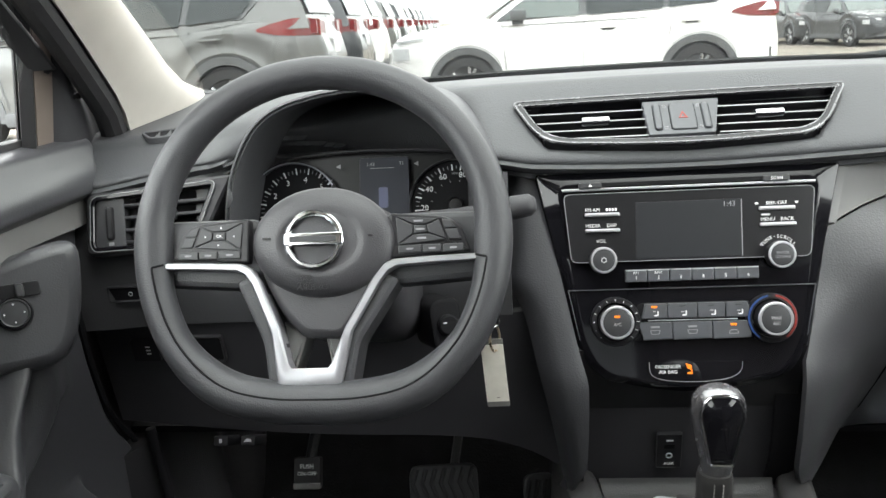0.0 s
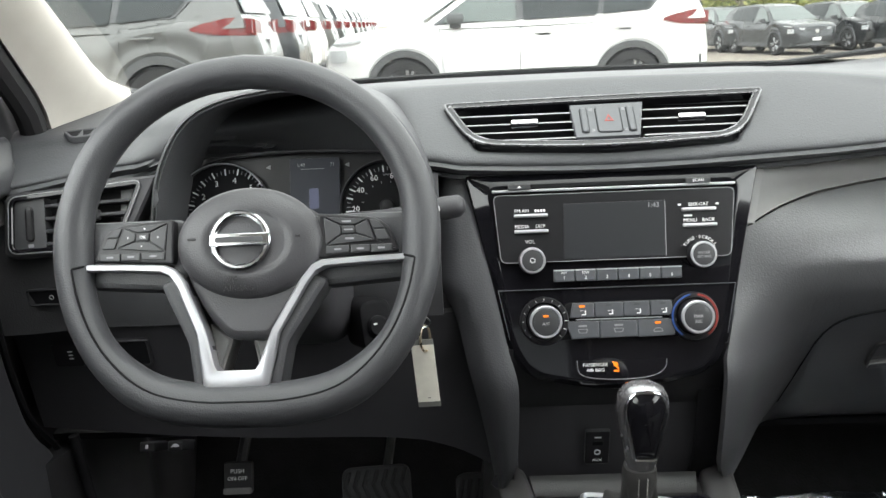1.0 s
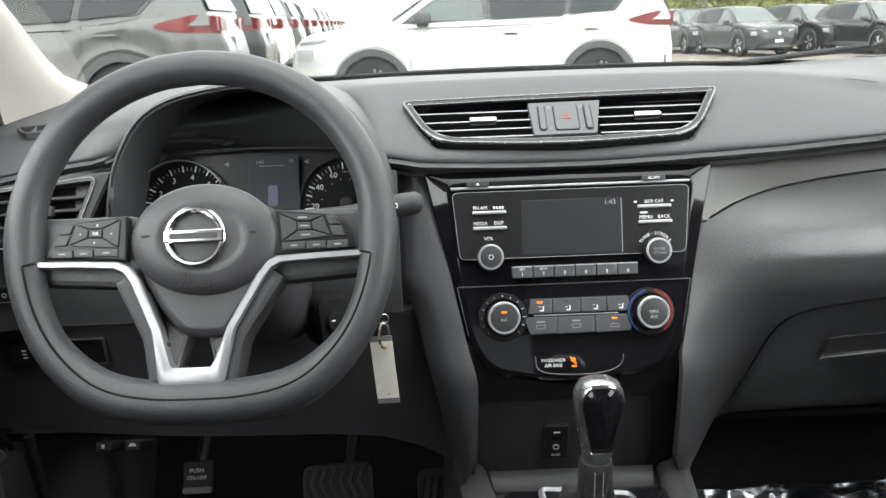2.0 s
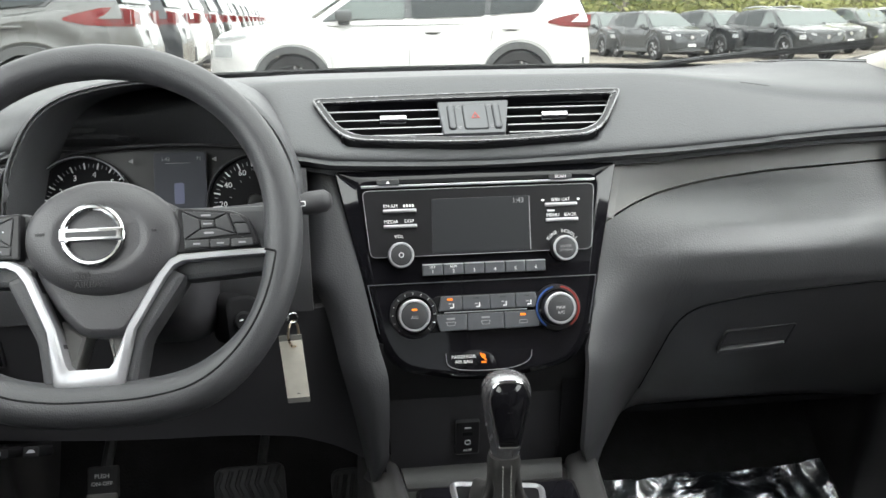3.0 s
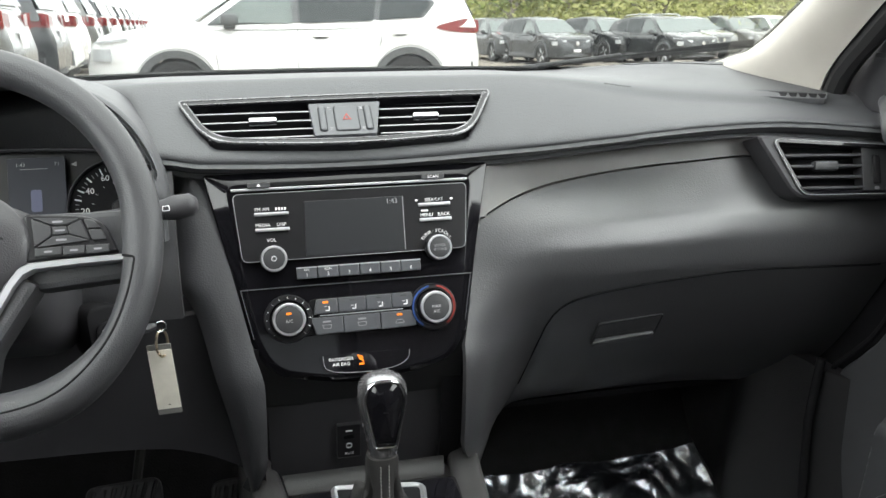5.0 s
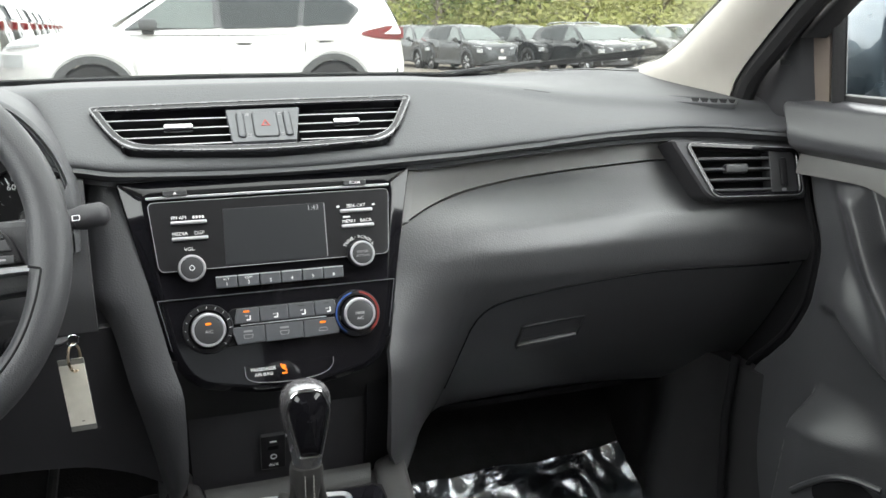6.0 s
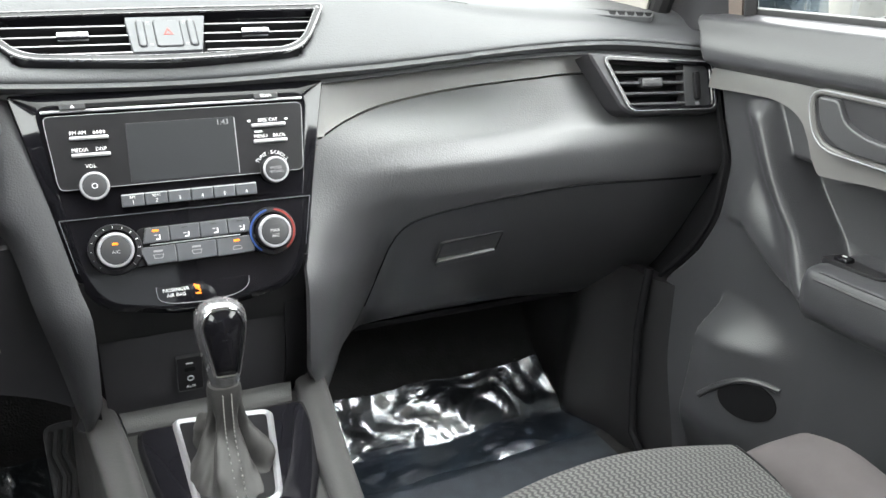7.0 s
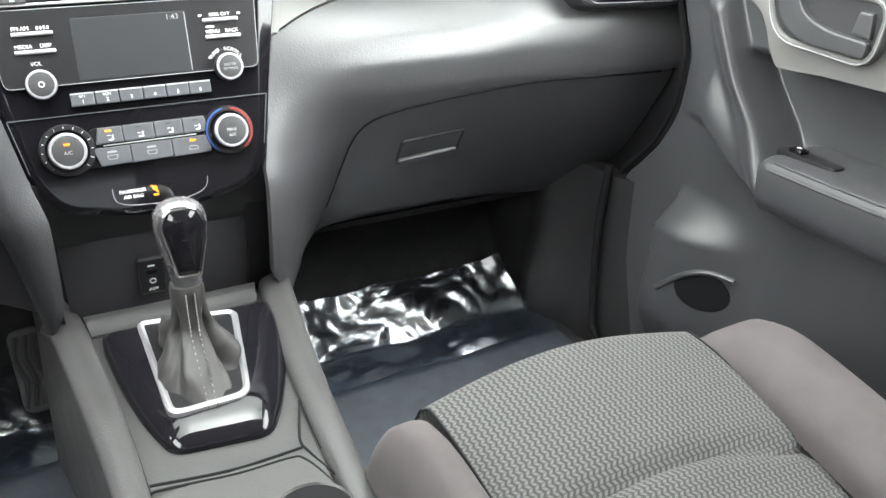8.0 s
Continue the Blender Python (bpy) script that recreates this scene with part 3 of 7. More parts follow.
        part("thumbwheel", prism(rrect(0.0082, 0.0405, 0.004, 4, x, -0.0115), 0.002, 0.0056, 0.0022), CLIM, hz, "charcoal thumbwheel", VENT)
        for k in (0.0060, -0.0285):
            for j in (-1, 0, 1):
                part("mark", prism(rrect(0.0042, 0.0006, 0.0001, 1, s * 0.0195, k + j * 0.0017), 0.0029, 0.0033, 0.0001), DIM, hz, "", VENT)
    return v


def side_vent(s):
    name = "passenger_air_vent" if s > 0 else "driver_air_vent"
    v = thing(name, (s * 0.64, 0.93, 0.90), "black louvred side air vent with a thumbwheel", "air vent", "side air vents")
    m = axes((0.632 if s > 0 else -0.617, 0.9235 if s > 0 else 0.925, 0.921), (1, -s * 0.10, -0.02 * s), (0, 0.33, 1))
    if s < 0:
        m = m @ Matrix.Diagonal((0.88, 1, 1, 1))
    outer = rounded([(-0.103, 0.045), (-0.052, -0.040), (0.100, -0.040), (0.096, 0.034)], [0.006, 0.02, 0.012, 0.012], 5)
    inner = rounded([(-0.076, 0.035), (-0.042, -0.031), (0.088, -0.031), (0.085, 0.026)], [0.004, 0.010, 0.008, 0.008], 5)
    flip = (lambda o: o) if s > 0 else (lambda o: [(-x, y) for x, y in o][::-1])
    part("surround", hoop(flip(outer), flip(inner), -0.035, 0.007, 0.003), LOWER, v, "black surround", m)
    ring = inset(inner, -0.005)
    part("rim", hoop(flip(ring), flip(inset(inner, 0.001)), 0.004, 0.0095, 0.0012), GLOSS, v, "piano black rim", m)
    part("rim_edge", hoop(flip(inset(inner, -0.0048)), flip(inset(inner, -0.0036)), 0.008, 0.0101, 0.0003), EDGE, v, "thin silver line round the rim", m)
    part("well", prism(flip(inset(inner, -0.002)), -0.026, -0.020, 0.0005), DEEP, v, "", m)
    for k in range(4):
        h = 0.018 - 0.0145 * k
        x0 = -0.070 + 0.0055 * k * 1.3
        a, b = sorted((s * x0, s * 0.046))
        part("slat", box(a, b, h - 0.002, h + 0.0018, -0.016, 0.0045, 0.001), LOWER, v, "", m)
    a, b = sorted((-s * 0.024, s * 0.010))
    part("slider_tab", box(a, b, -0.003, 0.010, -0.003, 0.009, 0.003), BUTTON, v, "satin slider tab", m)
    plate = rounded([(0.046, -0.031), (0.088, -0.031), (0.085, 0.027), (0.046, 0.029)], 0.003)
    part("wheel_plate", prism(flip(plate), -0.015, 0.004, 0.001), BUTTON, v, "", m)
    part("thumbwheel", prism(rrect(0.011, 0.040, 0.005, 4, s * 0.066, -0.002), 0.002, 0.0075, 0.003), FACE, v, "ribbed thumbwheel", m)
    part("mark", prism(rrect(0.007, 0.004, 0.001, 2, s * 0.066, -0.0265), 0.0038, 0.0043, 0.0002), DIM, v, "", m)
    return v


def defroster(s):
    v = thing("windscreen_side_vent", (s * 0.63, 1.06, 1.0), "dark ribbed demister slot in the dashboard top", "air vent", "demister vents")
    x, t = (0.628 if s > 0 else -0.608), 2.35 / 7
    c, cu, cv = (Vector(pad(*k)) for k in ((x, t), (x + 0.03, t), (x, t - 0.03)))
    n = (cu - c).cross(cv - c).normalized()
    m = axes(c + 0.0008 * n, cu - c - Vector((0, 0.2 * s * 0.03, 0)), cv - c)
    o = rounded([(-0.070, 0.012), (-0.052, -0.012), (0.046, -0.012), (0.056, 0.012)] if s > 0 else [(-0.056, 0.012), (-0.042, -0.012), (0.046, -0.012), (0.056, 0.012)], 0.006)
    if s < 0:
        o = [(-x, y) for x, y in o][::-1]
    part("rim", hoop(o, inset(o, 0.0035), -0.006, 0.0016, 0.0008), PAD, v, "", m)
    # flat black plate just under the rim: the slot's shade as colour
    part("well", prism(inset(o, 0.003), -0.006, 0.0003, 0.0001), DEEP, v, "", m)
    for k in range(7 if s > 0 else 6):
        x = s * ((-0.044 if s > 0 else -0.034) + 0.0135 * k)
        rib = prism([(x - 0.0045, -0.0085), (x + 0.0015, -0.0085), (x + 0.0015, 0.0085)], -0.002, 0.0014, 0.0003)
        part("rib", rib, PAD, v, "", m)
    return v


shell()
dash()
centre_vent()
side_vent(1)
side_vent(-1)
defroster(1)
defroster(-1)


# ---- the centre stack ----
def at(m, u, v, w=0.0, turn=0.0):
    return m @ pose(u, v, w, 0, 0, turn)


def knob(parent, m, r, h, name="knob", label="", ring=SATIN, cap=FACE, ribs=28):
    bm = bmesh.new()
    k = lathe([(r * 1.0, 0), (r * 0.98, h * 0.75), (r * 0.93, h), (r * 0.80, h * 1.02)], 40, bm)
    kn = part(name, k, cap, parent, label, m, 40)
    part("bright_ring", lathe([(r * 0.955, h * 0.88), (r * 0.955, h * 1.01), (r * 0.90, h * 1.07), (r * 0.81, h * 1.07), (r * 0.78, h * 1.0)], 40), ring, kn, "silver ring", m, 40)
    part("cap", lathe([(r * 0.79, h * 0.9), (r * 0.79, h * 1.03), (r * 0.70, h * 1.06), (r * 0.3, h * 1.08), (r * 0.02, h * 1.085)], 32), BUTTON, kn, "", m, 40)
    return kn


def centre_stack():
    s = thing("centre_stack", (0, 0.93, 0.70), "piano black centre stack trim panel", "centre console panel")
    half = [(0.108, -0.1040), (0.131, -0.068), (0.143, 0.0), (0.173, 0.1375)]
    outline = rounded([(-x, y) for x, y in half[::-1]] + [(0, -0.1255)] + half, [0.004, 0.05, 0.03, 0.03, 0.2, 0.03, 0.03, 0.05, 0.004], 5)
    half = [(0.102, -0.0985), (0.1225, -0.065), (0.1335, 0.0), (0.152, 0.1265)]
    inner = rounded([(-x, y) for x, y in half[::-1]] + [(0, -0.1195)] + half, [0.02, 0.05, 0.03, 0.03, 0.2, 0.03, 0.03, 0.05, 0.02], 5)
    part("panel", prism(inset(inner, 0.0005), -0.03, -0.004, 0.002), GLOSS, s, "piano black panel", STACK)
    bev = bmesh.new()
    rings(bev, [[(x, y, -0.024) for x, y in outline], [(x, y, -0.0105) for x, y in outline], [(x, y, -0.0090) for x, y in inset(outline, 0.0012)], [(x, y, -0.0042) for x, y in inner], [(x, y, -0.0036) for x, y in inset(inner, 0.002)], [(x, y, -0.010) for x, y in inset(inner, 0.004)]], False, False)
    part("bevelled_edge", bev, GLOSS, s, "bevelled piano black edge", STACK, 25)
    def skirt(u, v):
        z = 0.745 - 0.085 * v
        return (u * (stack_side(z) + 0.006), 0.913 + 0.022 * v - 0.006 * math.sin(math.pi * v), z)
    part("lower_skirt", surf(skirt, span(-1, 1, 15), span(0, 1, 9), 0.015), FACE, s, "satin black skirt under the gloss panel")
    gap = prism(rounded([(-0.139, -0.0006), (0.139, -0.0006), (0.139, 0.0006), (-0.139, 0.0006)], 0.0003, 1), -0.004, -0.0022, 0.0003)
    part("seam", gap, CLIM, s, "fine pale seam between radio and climate panels", STACK)
    for k in (-1, 1):
        e = prism(rounded([(k * 0.1385, 0.0), (k * 0.1395, 0.0), (k * 0.128, -0.058), (k * 0.1272, -0.058)][::k], 0.0002, 1), -0.004, -0.002, 0.0002)
        part("edge_line", e, CLIM, s, "", STACK)
    return s


def radio():
    r = thing("car_radio", (0, 0.95, 0.84), "black car radio with a small unlit display and two knobs", "car radio")
    face = rounded([(-0.1345, 0.032), (0.1345, 0.032), (0.1415, 0.1125), (-0.1415, 0.1125)], 0.008)
    part("faceplate", prism(face, -0.006, 0.0005, 0.001), FACE, r, "satin black faceplate", STACK)
    part("face_outline", hoop(face, inset(face, 0.0008), 0.0, 0.0009, 0.0002), DIM, r, "thin grey outline", STACK)
    slot = prism(rounded([(-0.142, 0.1155), (0.142, 0.1155), (0.1425, 0.1185), (-0.1425, 0.1185)], 0.001), -0.005, 0.0012, 0.0006)
    part("disc_slot_lip", slot, SATIN, r, "bright lip of the disc slot", STACK)
    part("disc_slot", prism(rrect(0.20, 0.0045, 0.001, 2, 0.0, 0.1222), -0.004, 0.0004, 0.0004), DEEP, r, "", STACK)
    for x, w, word in ((-0.110, 0.026, None), (0.099, 0.028, "SCAN")):
        b = part("slot_button", prism(rrect(w, 0.0065, 0.0015, 3, x, 0.1215), -0.004, 0.004, 0.001), BUTTON, r, "", STACK)
        if word:
            lettering(word, 0.0052, at(STACK, x, 0.1213, 0.0042), WHITE, b)
        else:
            part("eject_mark", prism([(x - 0.0025, 0.120), (x + 0.0025, 0.120), (x, 0.1232)], 0.004, 0.0043, 0.0001), WHITE, b, "", STACK)
    sc = part("display", prism(rounded([(-0.0605, 0.0345), (0.0595, 0.0345), (0.0605, 0.1000), (-0.0590, 0.1000)], 0.0015), -0.004, 0.0011, 0.0005), SCREEN, r, "dark unlit display", STACK)
    lettering("1:43", 0.0085, at(STACK, 0.046, 0.0945, 0.0013), DIM, sc)
    part("display_edge", prism([(0.0583, 0.0350), (0.0592, 0.0350), (0.0600, 0.0990), (0.0592, 0.0990)], 0.0009, 0.0014, 0.0001), DIM, sc, "", STACK)
    for u, v, words in ((-0.0975, 0.0885, ("FM·AM", None)), (-0.0975, 0.0700, ("MEDIA", "DISP")), (0.0985, 0.0890, ("SEEK·CAT",)), (0.0990, 0.0705, ("MENU", "BACK"))):
        part("key_bar", prism(rrect(0.0400, 0.0042, 0.0015, 3, u, v - 0.0012), 0, 0.0035, 0.0012), SATIN, r, "bright key bar", STACK)
        n = len(words)
        for i, word in enumerate(words):
            x = u + (i - (n - 1) / 2) * 0.0215
            if word:
                lettering(word, 0.0058 if n > 1 or "·" in word and len(word) < 6 else 0.0054, at(STACK, x, v + 0.0045, 0.0007), WHITE, r)
            else:
                for j in range(4):
                    part("mark", prism(rrect(0.0022, 0.0032, 0.0004, 1, x - 0.005 + j * 0.0034, v + 0.0045), 0.0004, 0.0009, 0.0001), WHITE, r, "", STACK)
    for x in (0.0765, 0.1205):
        part("mark", prism(rrect(0.0036, 0.0022, 0.0006, 1, x, 0.0936), 0.0004, 0.0009, 0.0001), WHITE, r, "", STACK)
    part("mark", prism(rrect(0.009, 0.0020, 0.0004, 1, 0.0860, 0.0806), 0.0004, 0.0009, 0.0001), WHITE, r, "", STACK)
    vol = knob(r, at(STACK, -0.0985, 0.0345), 0.0158, 0.0150, "volume_knob", "round volume knob with a silver ring")
    power = hoop(circle(0.0030, 20), circle(0.0023, 20), 0.0162, 0.0168, 0.0001)
    part("power_mark", power, WHITE, vol, "", at(STACK, -0.0985, 0.0345))
    lettering("VOL", 0.0058, at(STACK, -0.0995, 0.0565, 0.0008), WHITE, r)
    tune = knob(r, at(STACK, 0.0985, 0.0345), 0.0158, 0.0150, "tune_knob", "round tuning knob with a silver ring")
    lettering("ENTER", 0.0046, at(STACK, 0.0985, 0.0364, 0.0164), DIM, tune)
    lettering("SETTING", 0.0042, at(STACK, 0.0985, 0.0318, 0.0164), DIM, tune)
    word = "TUNE·SCROLL"
    for i, ch in enumerate(word):
        a = radians(146 - i * 112 / (len(word) - 1))
        lettering(ch, 0.0056, at(STACK, 0.0985 + 0.0208 * math.cos(a), 0.0345 + 0.0208 * math.sin(a), 0.0008, math.degrees(a) - 90), WHITE, r)
    for i in range(6):
        x = -0.0615 + i * 0.0250
        b = part("preset_key", prism(rrect(0.0240, 0.0132, 0.0008, 2, x, 0.0150), -0.004, 0.0042, 0.0014), CLIM, r, "grey preset key", STACK)
        part("top_edge", prism(rrect(0.0238, 0.0014, 0.0004, 1, x, 0.0216), 0.0, 0.0045, 0.0005), SATIN, b, "", STACK)
        lettering(str(i + 1), 0.0058, at(STACK, x, 0.0128, 0.0044), WHITE, b)
        if i < 2:
            lettering(("RPT", "RDM")[i], 0.0040, at(STACK, x, 0.0184, 0.0044), WHITE, b)
    return r


def climate():
    c = thing("climate_panel", (0, 0.91, 0.76), "charcoal climate control panel with two dials and buttons", "climate control")
    body = rounded([(-0.075, -0.060), (0.075, -0.058), (0.068, -0.0165), (-0.062, -0.0165)], 0.008)
    part("base", prism(body, -0.006, 0.001, 0.001), DEEP, c, "", STACK)
    tops = [-0.0575, -0.0280, 0.0055, 0.0365, 0.0655]
    for i in range(4):
        a, b = tops[i] + 0.0004, tops[i + 1] - 0.0004
        k = part("mode_button", prism(rounded([(a, -0.0345), (b, -0.0345), (b - (0.004 if i == 3 else 0), -0.0172), (a + (0.004 if i == 0 else 0), -0.0172)], 0.001, 2), -0.004, 0.0052, 0.0012), CLIM, c, "charcoal airflow button", STACK)
        seat_mark(k, (a + b) / 2 + 0.003, -0.0283, i)
        if i == 0:
            part("indicator", prism(rrect(0.0070, 0.0026, 0.0008, 2, (a + b) / 2, -0.0210), 0.005, 0.0056, 0.0002), AMBER, k, "lit amber indicator", STACK)
        else:
            part("indicator", prism(rrect(0.0070, 0.0016, 0.0006, 2, (a + b) / 2, -0.0205), 0.005, 0.0054, 0.0002), BUTTON, k, "", STACK)
    lows = [-0.0620, -0.0230, 0.0215, 0.0680]
    for i in range(3):
        a, b = lows[i] + 0.0004, lows[i + 1] - 0.0004
        k = part("defrost_button", prism(rounded([(a + (0.006 if i == 0 else 0), -0.0590), (b - (0.004 if i == 2 else 0), -0.0580), (b, -0.0385), (a, -0.0385)], 0.001, 2), -0.004, 0.0052, 0.0012), CLIM, c, "charcoal demister button", STACK)
        x = (a + b) / 2
        if i < 2:
            part("mark", hoop(rounded([(x - 0.0045, -0.0525), (x + 0.0045, -0.0525), (x + 0.006, -0.0475), (x - 0.006, -0.0475)], 0.001, 2), rounded([(x - 0.0037, -0.0518), (x + 0.0037, -0.0518), (x + 0.005, -0.0482), (x - 0.005, -0.0482)], 0.001, 2), 0.005, 0.0055, 0.0001), DIM, k, "", STACK)
            part("mark", prism(rrect(0.010, 0.0022, 0.0004, 1, x, -0.0440), 0.005, 0.0054, 0.0001), DIM, k, "", STACK)
        else:
            part("indicator", prism(rrect(0.0070, 0.0026, 0.0008, 2, x, -0.0428), 0.005, 0.0056, 0.0002), AMBER, k, "lit amber indicator", STACK)
            part("mark", hoop(rounded([(x - 0.006, -0.0535), (x + 0.006, -0.0535), (x + 0.004, -0.0487), (x - 0.004, -0.0487)], 0.0015, 2), rounded([(x - 0.005, -0.0527), (x + 0.005, -0.0527), (x + 0.0035, -0.0495), (x - 0.0035, -0.0495)], 0.001, 2), 0.005, 0.0055, 0.0001), DIM, k, "", STACK)
    part("bright_line", prism(rrect(0.100, 0.0012, 0.0005, 1, 0.0, -0.0366), -0.002, 0.0050, 0.0004), SATIN, c, "thin silver line between button rows", STACK)
    for x, words in ((-0.0865, ("A/C",)), (0.0875, ("MAX", "A/C"))):
        m = at(STACK, x, -0.0370)
        well = part("dial_base", lathe([(0.0285, -0.006), (0.0285, 0.003), (0.0272, 0.0055), (0.0225, 0.006), (0.0215, 0.0)], 48), FACE, c, "black dial base", m, 40)
        dial = knob(c, m, 0.0200, 0.0200, "dial", "round dial with a silver ring")
        for i, word in enumerate(words):
            lettering(word, 0.0052, at(m, 0, -0.002 - i * 0.0062 + (0.003 if len(words) > 1 else 0), 0.0219), FADED, dial)
        part("indicator", prism(rrect(0.0065, 0.0026, 0.0008, 2, 0, 0.0070), 0.0212, 0.0220, 0.0002), AMBER if x < 0 else BUTTON, dial, "", m)
        n = 13
        for i in range(n):
            a = radians(225 - i * 270 / (n - 1))
            if x < 0:
                l = 0.0014 + 0.0002 * i
                part("mark", prism(rrect(0.0007, l, 0.0001, 1), 0.0056, 0.0062, 0.0001), WHITE, well, "", at(m, 0.0250 * math.cos(a), 0.0250 * math.sin(a), 0, math.degrees(a) - 90))
        if x > 0:
            for lo, hi, ma in ((100, 235, BLUE), (-55, 80, RED)):
                arc = surf(lambda u, v: (v * math.cos(radians(u)), v * math.sin(radians(u)), 0.0063), span(lo, hi, 24), [0.0246, 0.0268], 0.0004, (0, 0, -1))
                part("temperature_arc", arc, ma, well, "blue band" if ma is BLUE else "red band", m)
    return c


def seat_mark(parent, x, y, i):
    """The little seated shape with an arrow: a plain sign of two bars."""
    part("mark", prism(rrect(0.0014, 0.0052, 0.0004, 1, x + 0.001, y), 0.005, 0.0055, 0.0001), WHITE, parent, "", STACK)
    part("mark", prism(rrect(0.0048, 0.0014, 0.0004, 1, x - 0.001, y - 0.0026), 0.005, 0.0055, 0.0001), WHITE, parent, "", STACK)
    part("mark", prism(rrect(0.0036, 0.0010, 0.0003, 1, x - 0.003, y + 0.0022 - 0.001 * (i % 2)), 0.005, 0.0055, 0.0001), FADED, parent, "", STACK)


def airbag_sign():
    a = thing("airbag_indicator", (0, 0.88, 0.73), "glossy black passenger airbag indicator strip with amber lamp", "warning light")
    strip = at(STACK, -0.001, -0.0062)
    o = rounded([(-0.0525, -0.078), (0.0545, -0.078), (0.050, -0.0935), (0.030, -0.1015), (-0.030, -0.1015), (-0.050, -0.0965)], [0.006, 0.004, 0.01, 0.02, 0.02, 0.008], 4)
    edge = [(-0.0485, -0.0790, -0.0028), (-0.0480, -0.0890, -0.0028), (-0.0440, -0.0955, -0.0028), (-0.030, -0.1000, -0.0028), (0.0, -0.1020, -0.0028), (0.030, -0.1005, -0.0028), (0.0465, -0.0960, -0.0028), (0.0545, -0.0890, -0.0028), (0.0560, -0.0800, -0.0028)]
    part("outline", tube(smooth_line(edge, 4), 0.0004, 6), DIM, a, "fine grey line under and beside the strip", strip)
    part("window", prism(inset(o, 0.0009), -0.006, -0.0030, 0.0002), GLOSS, a, "", strip)
    lettering("PASSENGER", 0.0056, at(strip, -0.0275, -0.0845, -0.0022), WHITE, a)
    lettering("AIR BAG", 0.0056, at(strip, -0.0275, -0.0905, -0.0022), WHITE, a)
    part("lamp_mark", prism(circle(0.0028, 14, -0.0035, -0.0845), -0.003, -0.0024, 0.0003), AMBER, a, "lit amber airbag lamp", strip)
    part("lamp_mark", prism(rounded([(-0.008, -0.0815), (-0.001, -0.0905), (0.0005, -0.0892), (-0.0065, -0.0802)], 0.0004, 1), -0.003, -0.0023, 0.0002), AMBER, a, "", strip)
    part("lamp_mark", prism(rrect(0.0060, 0.0022, 0.0006, 2, -0.0030, -0.0920), -0.003, -0.0024, 0.0002), AMBER, a, "", strip)
    return a


# ---- the steering wheel ----
def steering_wheel():
    w = thing("steering_wheel", (-0.382, 0.74, 0.78), "black flat-bottomed steering wheel with silver spoke trim", "steering wheel")
    half = [(0.0, 0.1585), (0.042, 0.1535), (0.085, 0.136), (0.121, 0.107), (0.147, 0.067), (0.1605, 0.022), (0.161, -0.020), (0.152, -0.060), (0.135, -0.096), (0.109, -0.126), (0.080, -0.1435), (0.042, -0.1515), (0.0, -0.153)]
    line = half + [(-x, y) for x, y in half[-2:0:-1]]
    loop = smooth_line(line + [line[0]], 6)[:-1]
    n = 20
    bm = bmesh.new()
    loops = []
    k = len(loop)
    for i, (x, y) in enumerate(loop):
        a, b = Vector(loop[i - 1]), Vector(loop[(i + 1) % k])
        d = (b - a).normalized()
        out = Vector((d.y, -d.x)) * (-1 if Vector((d.y, -d.x)).dot(Vector((x, y))) < 0 else 1)
        low = step(-0.09, -0.15, y)
        grip = math.exp(-((y + 0.005) / 0.035) ** 2) * step(0.1, 0.15, abs(x))
        rin, rout, rw = 0.0150 + 0.007 * low + 0.004 * grip, 0.0165 + 0.001 * low, 0.0180
        loops.append([(x + out.x * (rout if math.cos(t) > 0 else rin) * math.cos(t), y + out.y * (rout if math.cos(t) > 0 else rin) * math.cos(t), 0.008 + rw * math.sin(t)) for t in [2 * math.pi * j / n for j in range(n)]])
    rings(bm, loops + [loops[0]], False, False)
    rim = part("rim", bm, RIMSKIN, w, "black grained rim", WHEEL, 60)
    low = [p for p in loop if p[1] < -0.026]
    low = sorted(low, key=lambda p: math.atan2(p[0], -p[1] + 0.001))
    part("rim_seam", tube(smooth_line([(-0.145, -0.0215, 0.021), (-0.152, -0.0235, 0.0242)] + [(x * 0.967, y * 0.967 + 0.001, 0.0248) for x, y in low] + [(0.152, -0.0235, 0.0242), (0.145, -0.0215, 0.021)], 2), 0.0011, 6), DEEP, rim, "dark seam along the lower rim", WHEEL)
    # the hub: a round cover over a wedge that runs down between the spokes
    wedge = rounded([(-0.058, 0.012), (0.066, 0.012), (0.066, -0.028), (0.042, -0.0665), (0.024, -0.0930), (-0.015, -0.0925), (-0.0345, -0.0720), (-0.058, -0.030)], [0.02, 0.02, 0.03, 0.02, 0.010, 0.010, 0.02, 0.03], 5)
    part("hub_wedge", prism(wedge, -0.030, 0.0125, 0.008), HUBSKIN, w, "charcoal lower half of the hub", WHEEL, 50)
    dome = bmesh.new()
    oval = [(0.0668 * math.cos(t), 0.0515 * math.sin(t)) for t in span(0, 2 * math.pi * 63 / 64, 64)]
    rings(dome, [[(0.004 + x * f, -0.0045 + y * f, h) for x, y in oval] for f, h in ((0.96, -0.03), (0.985, 0.004), (1.0, 0.0095), (0.995, 0.0125), (0.97, 0.0152), (0.92, 0.0180), (0.80, 0.0212), (0.66, 0.0232), (0.57, 0.0240), (0.54, 0.0226), (0.50, 0.0226), (0.3, 0.0232), (0.02, 0.0234))])
    h = part("airbag_cover", dome, HUBSKIN, w, "charcoal airbag cover", WHEEL, 60)
    LOGO = at(WHEEL, -0.0015, -0.0035)
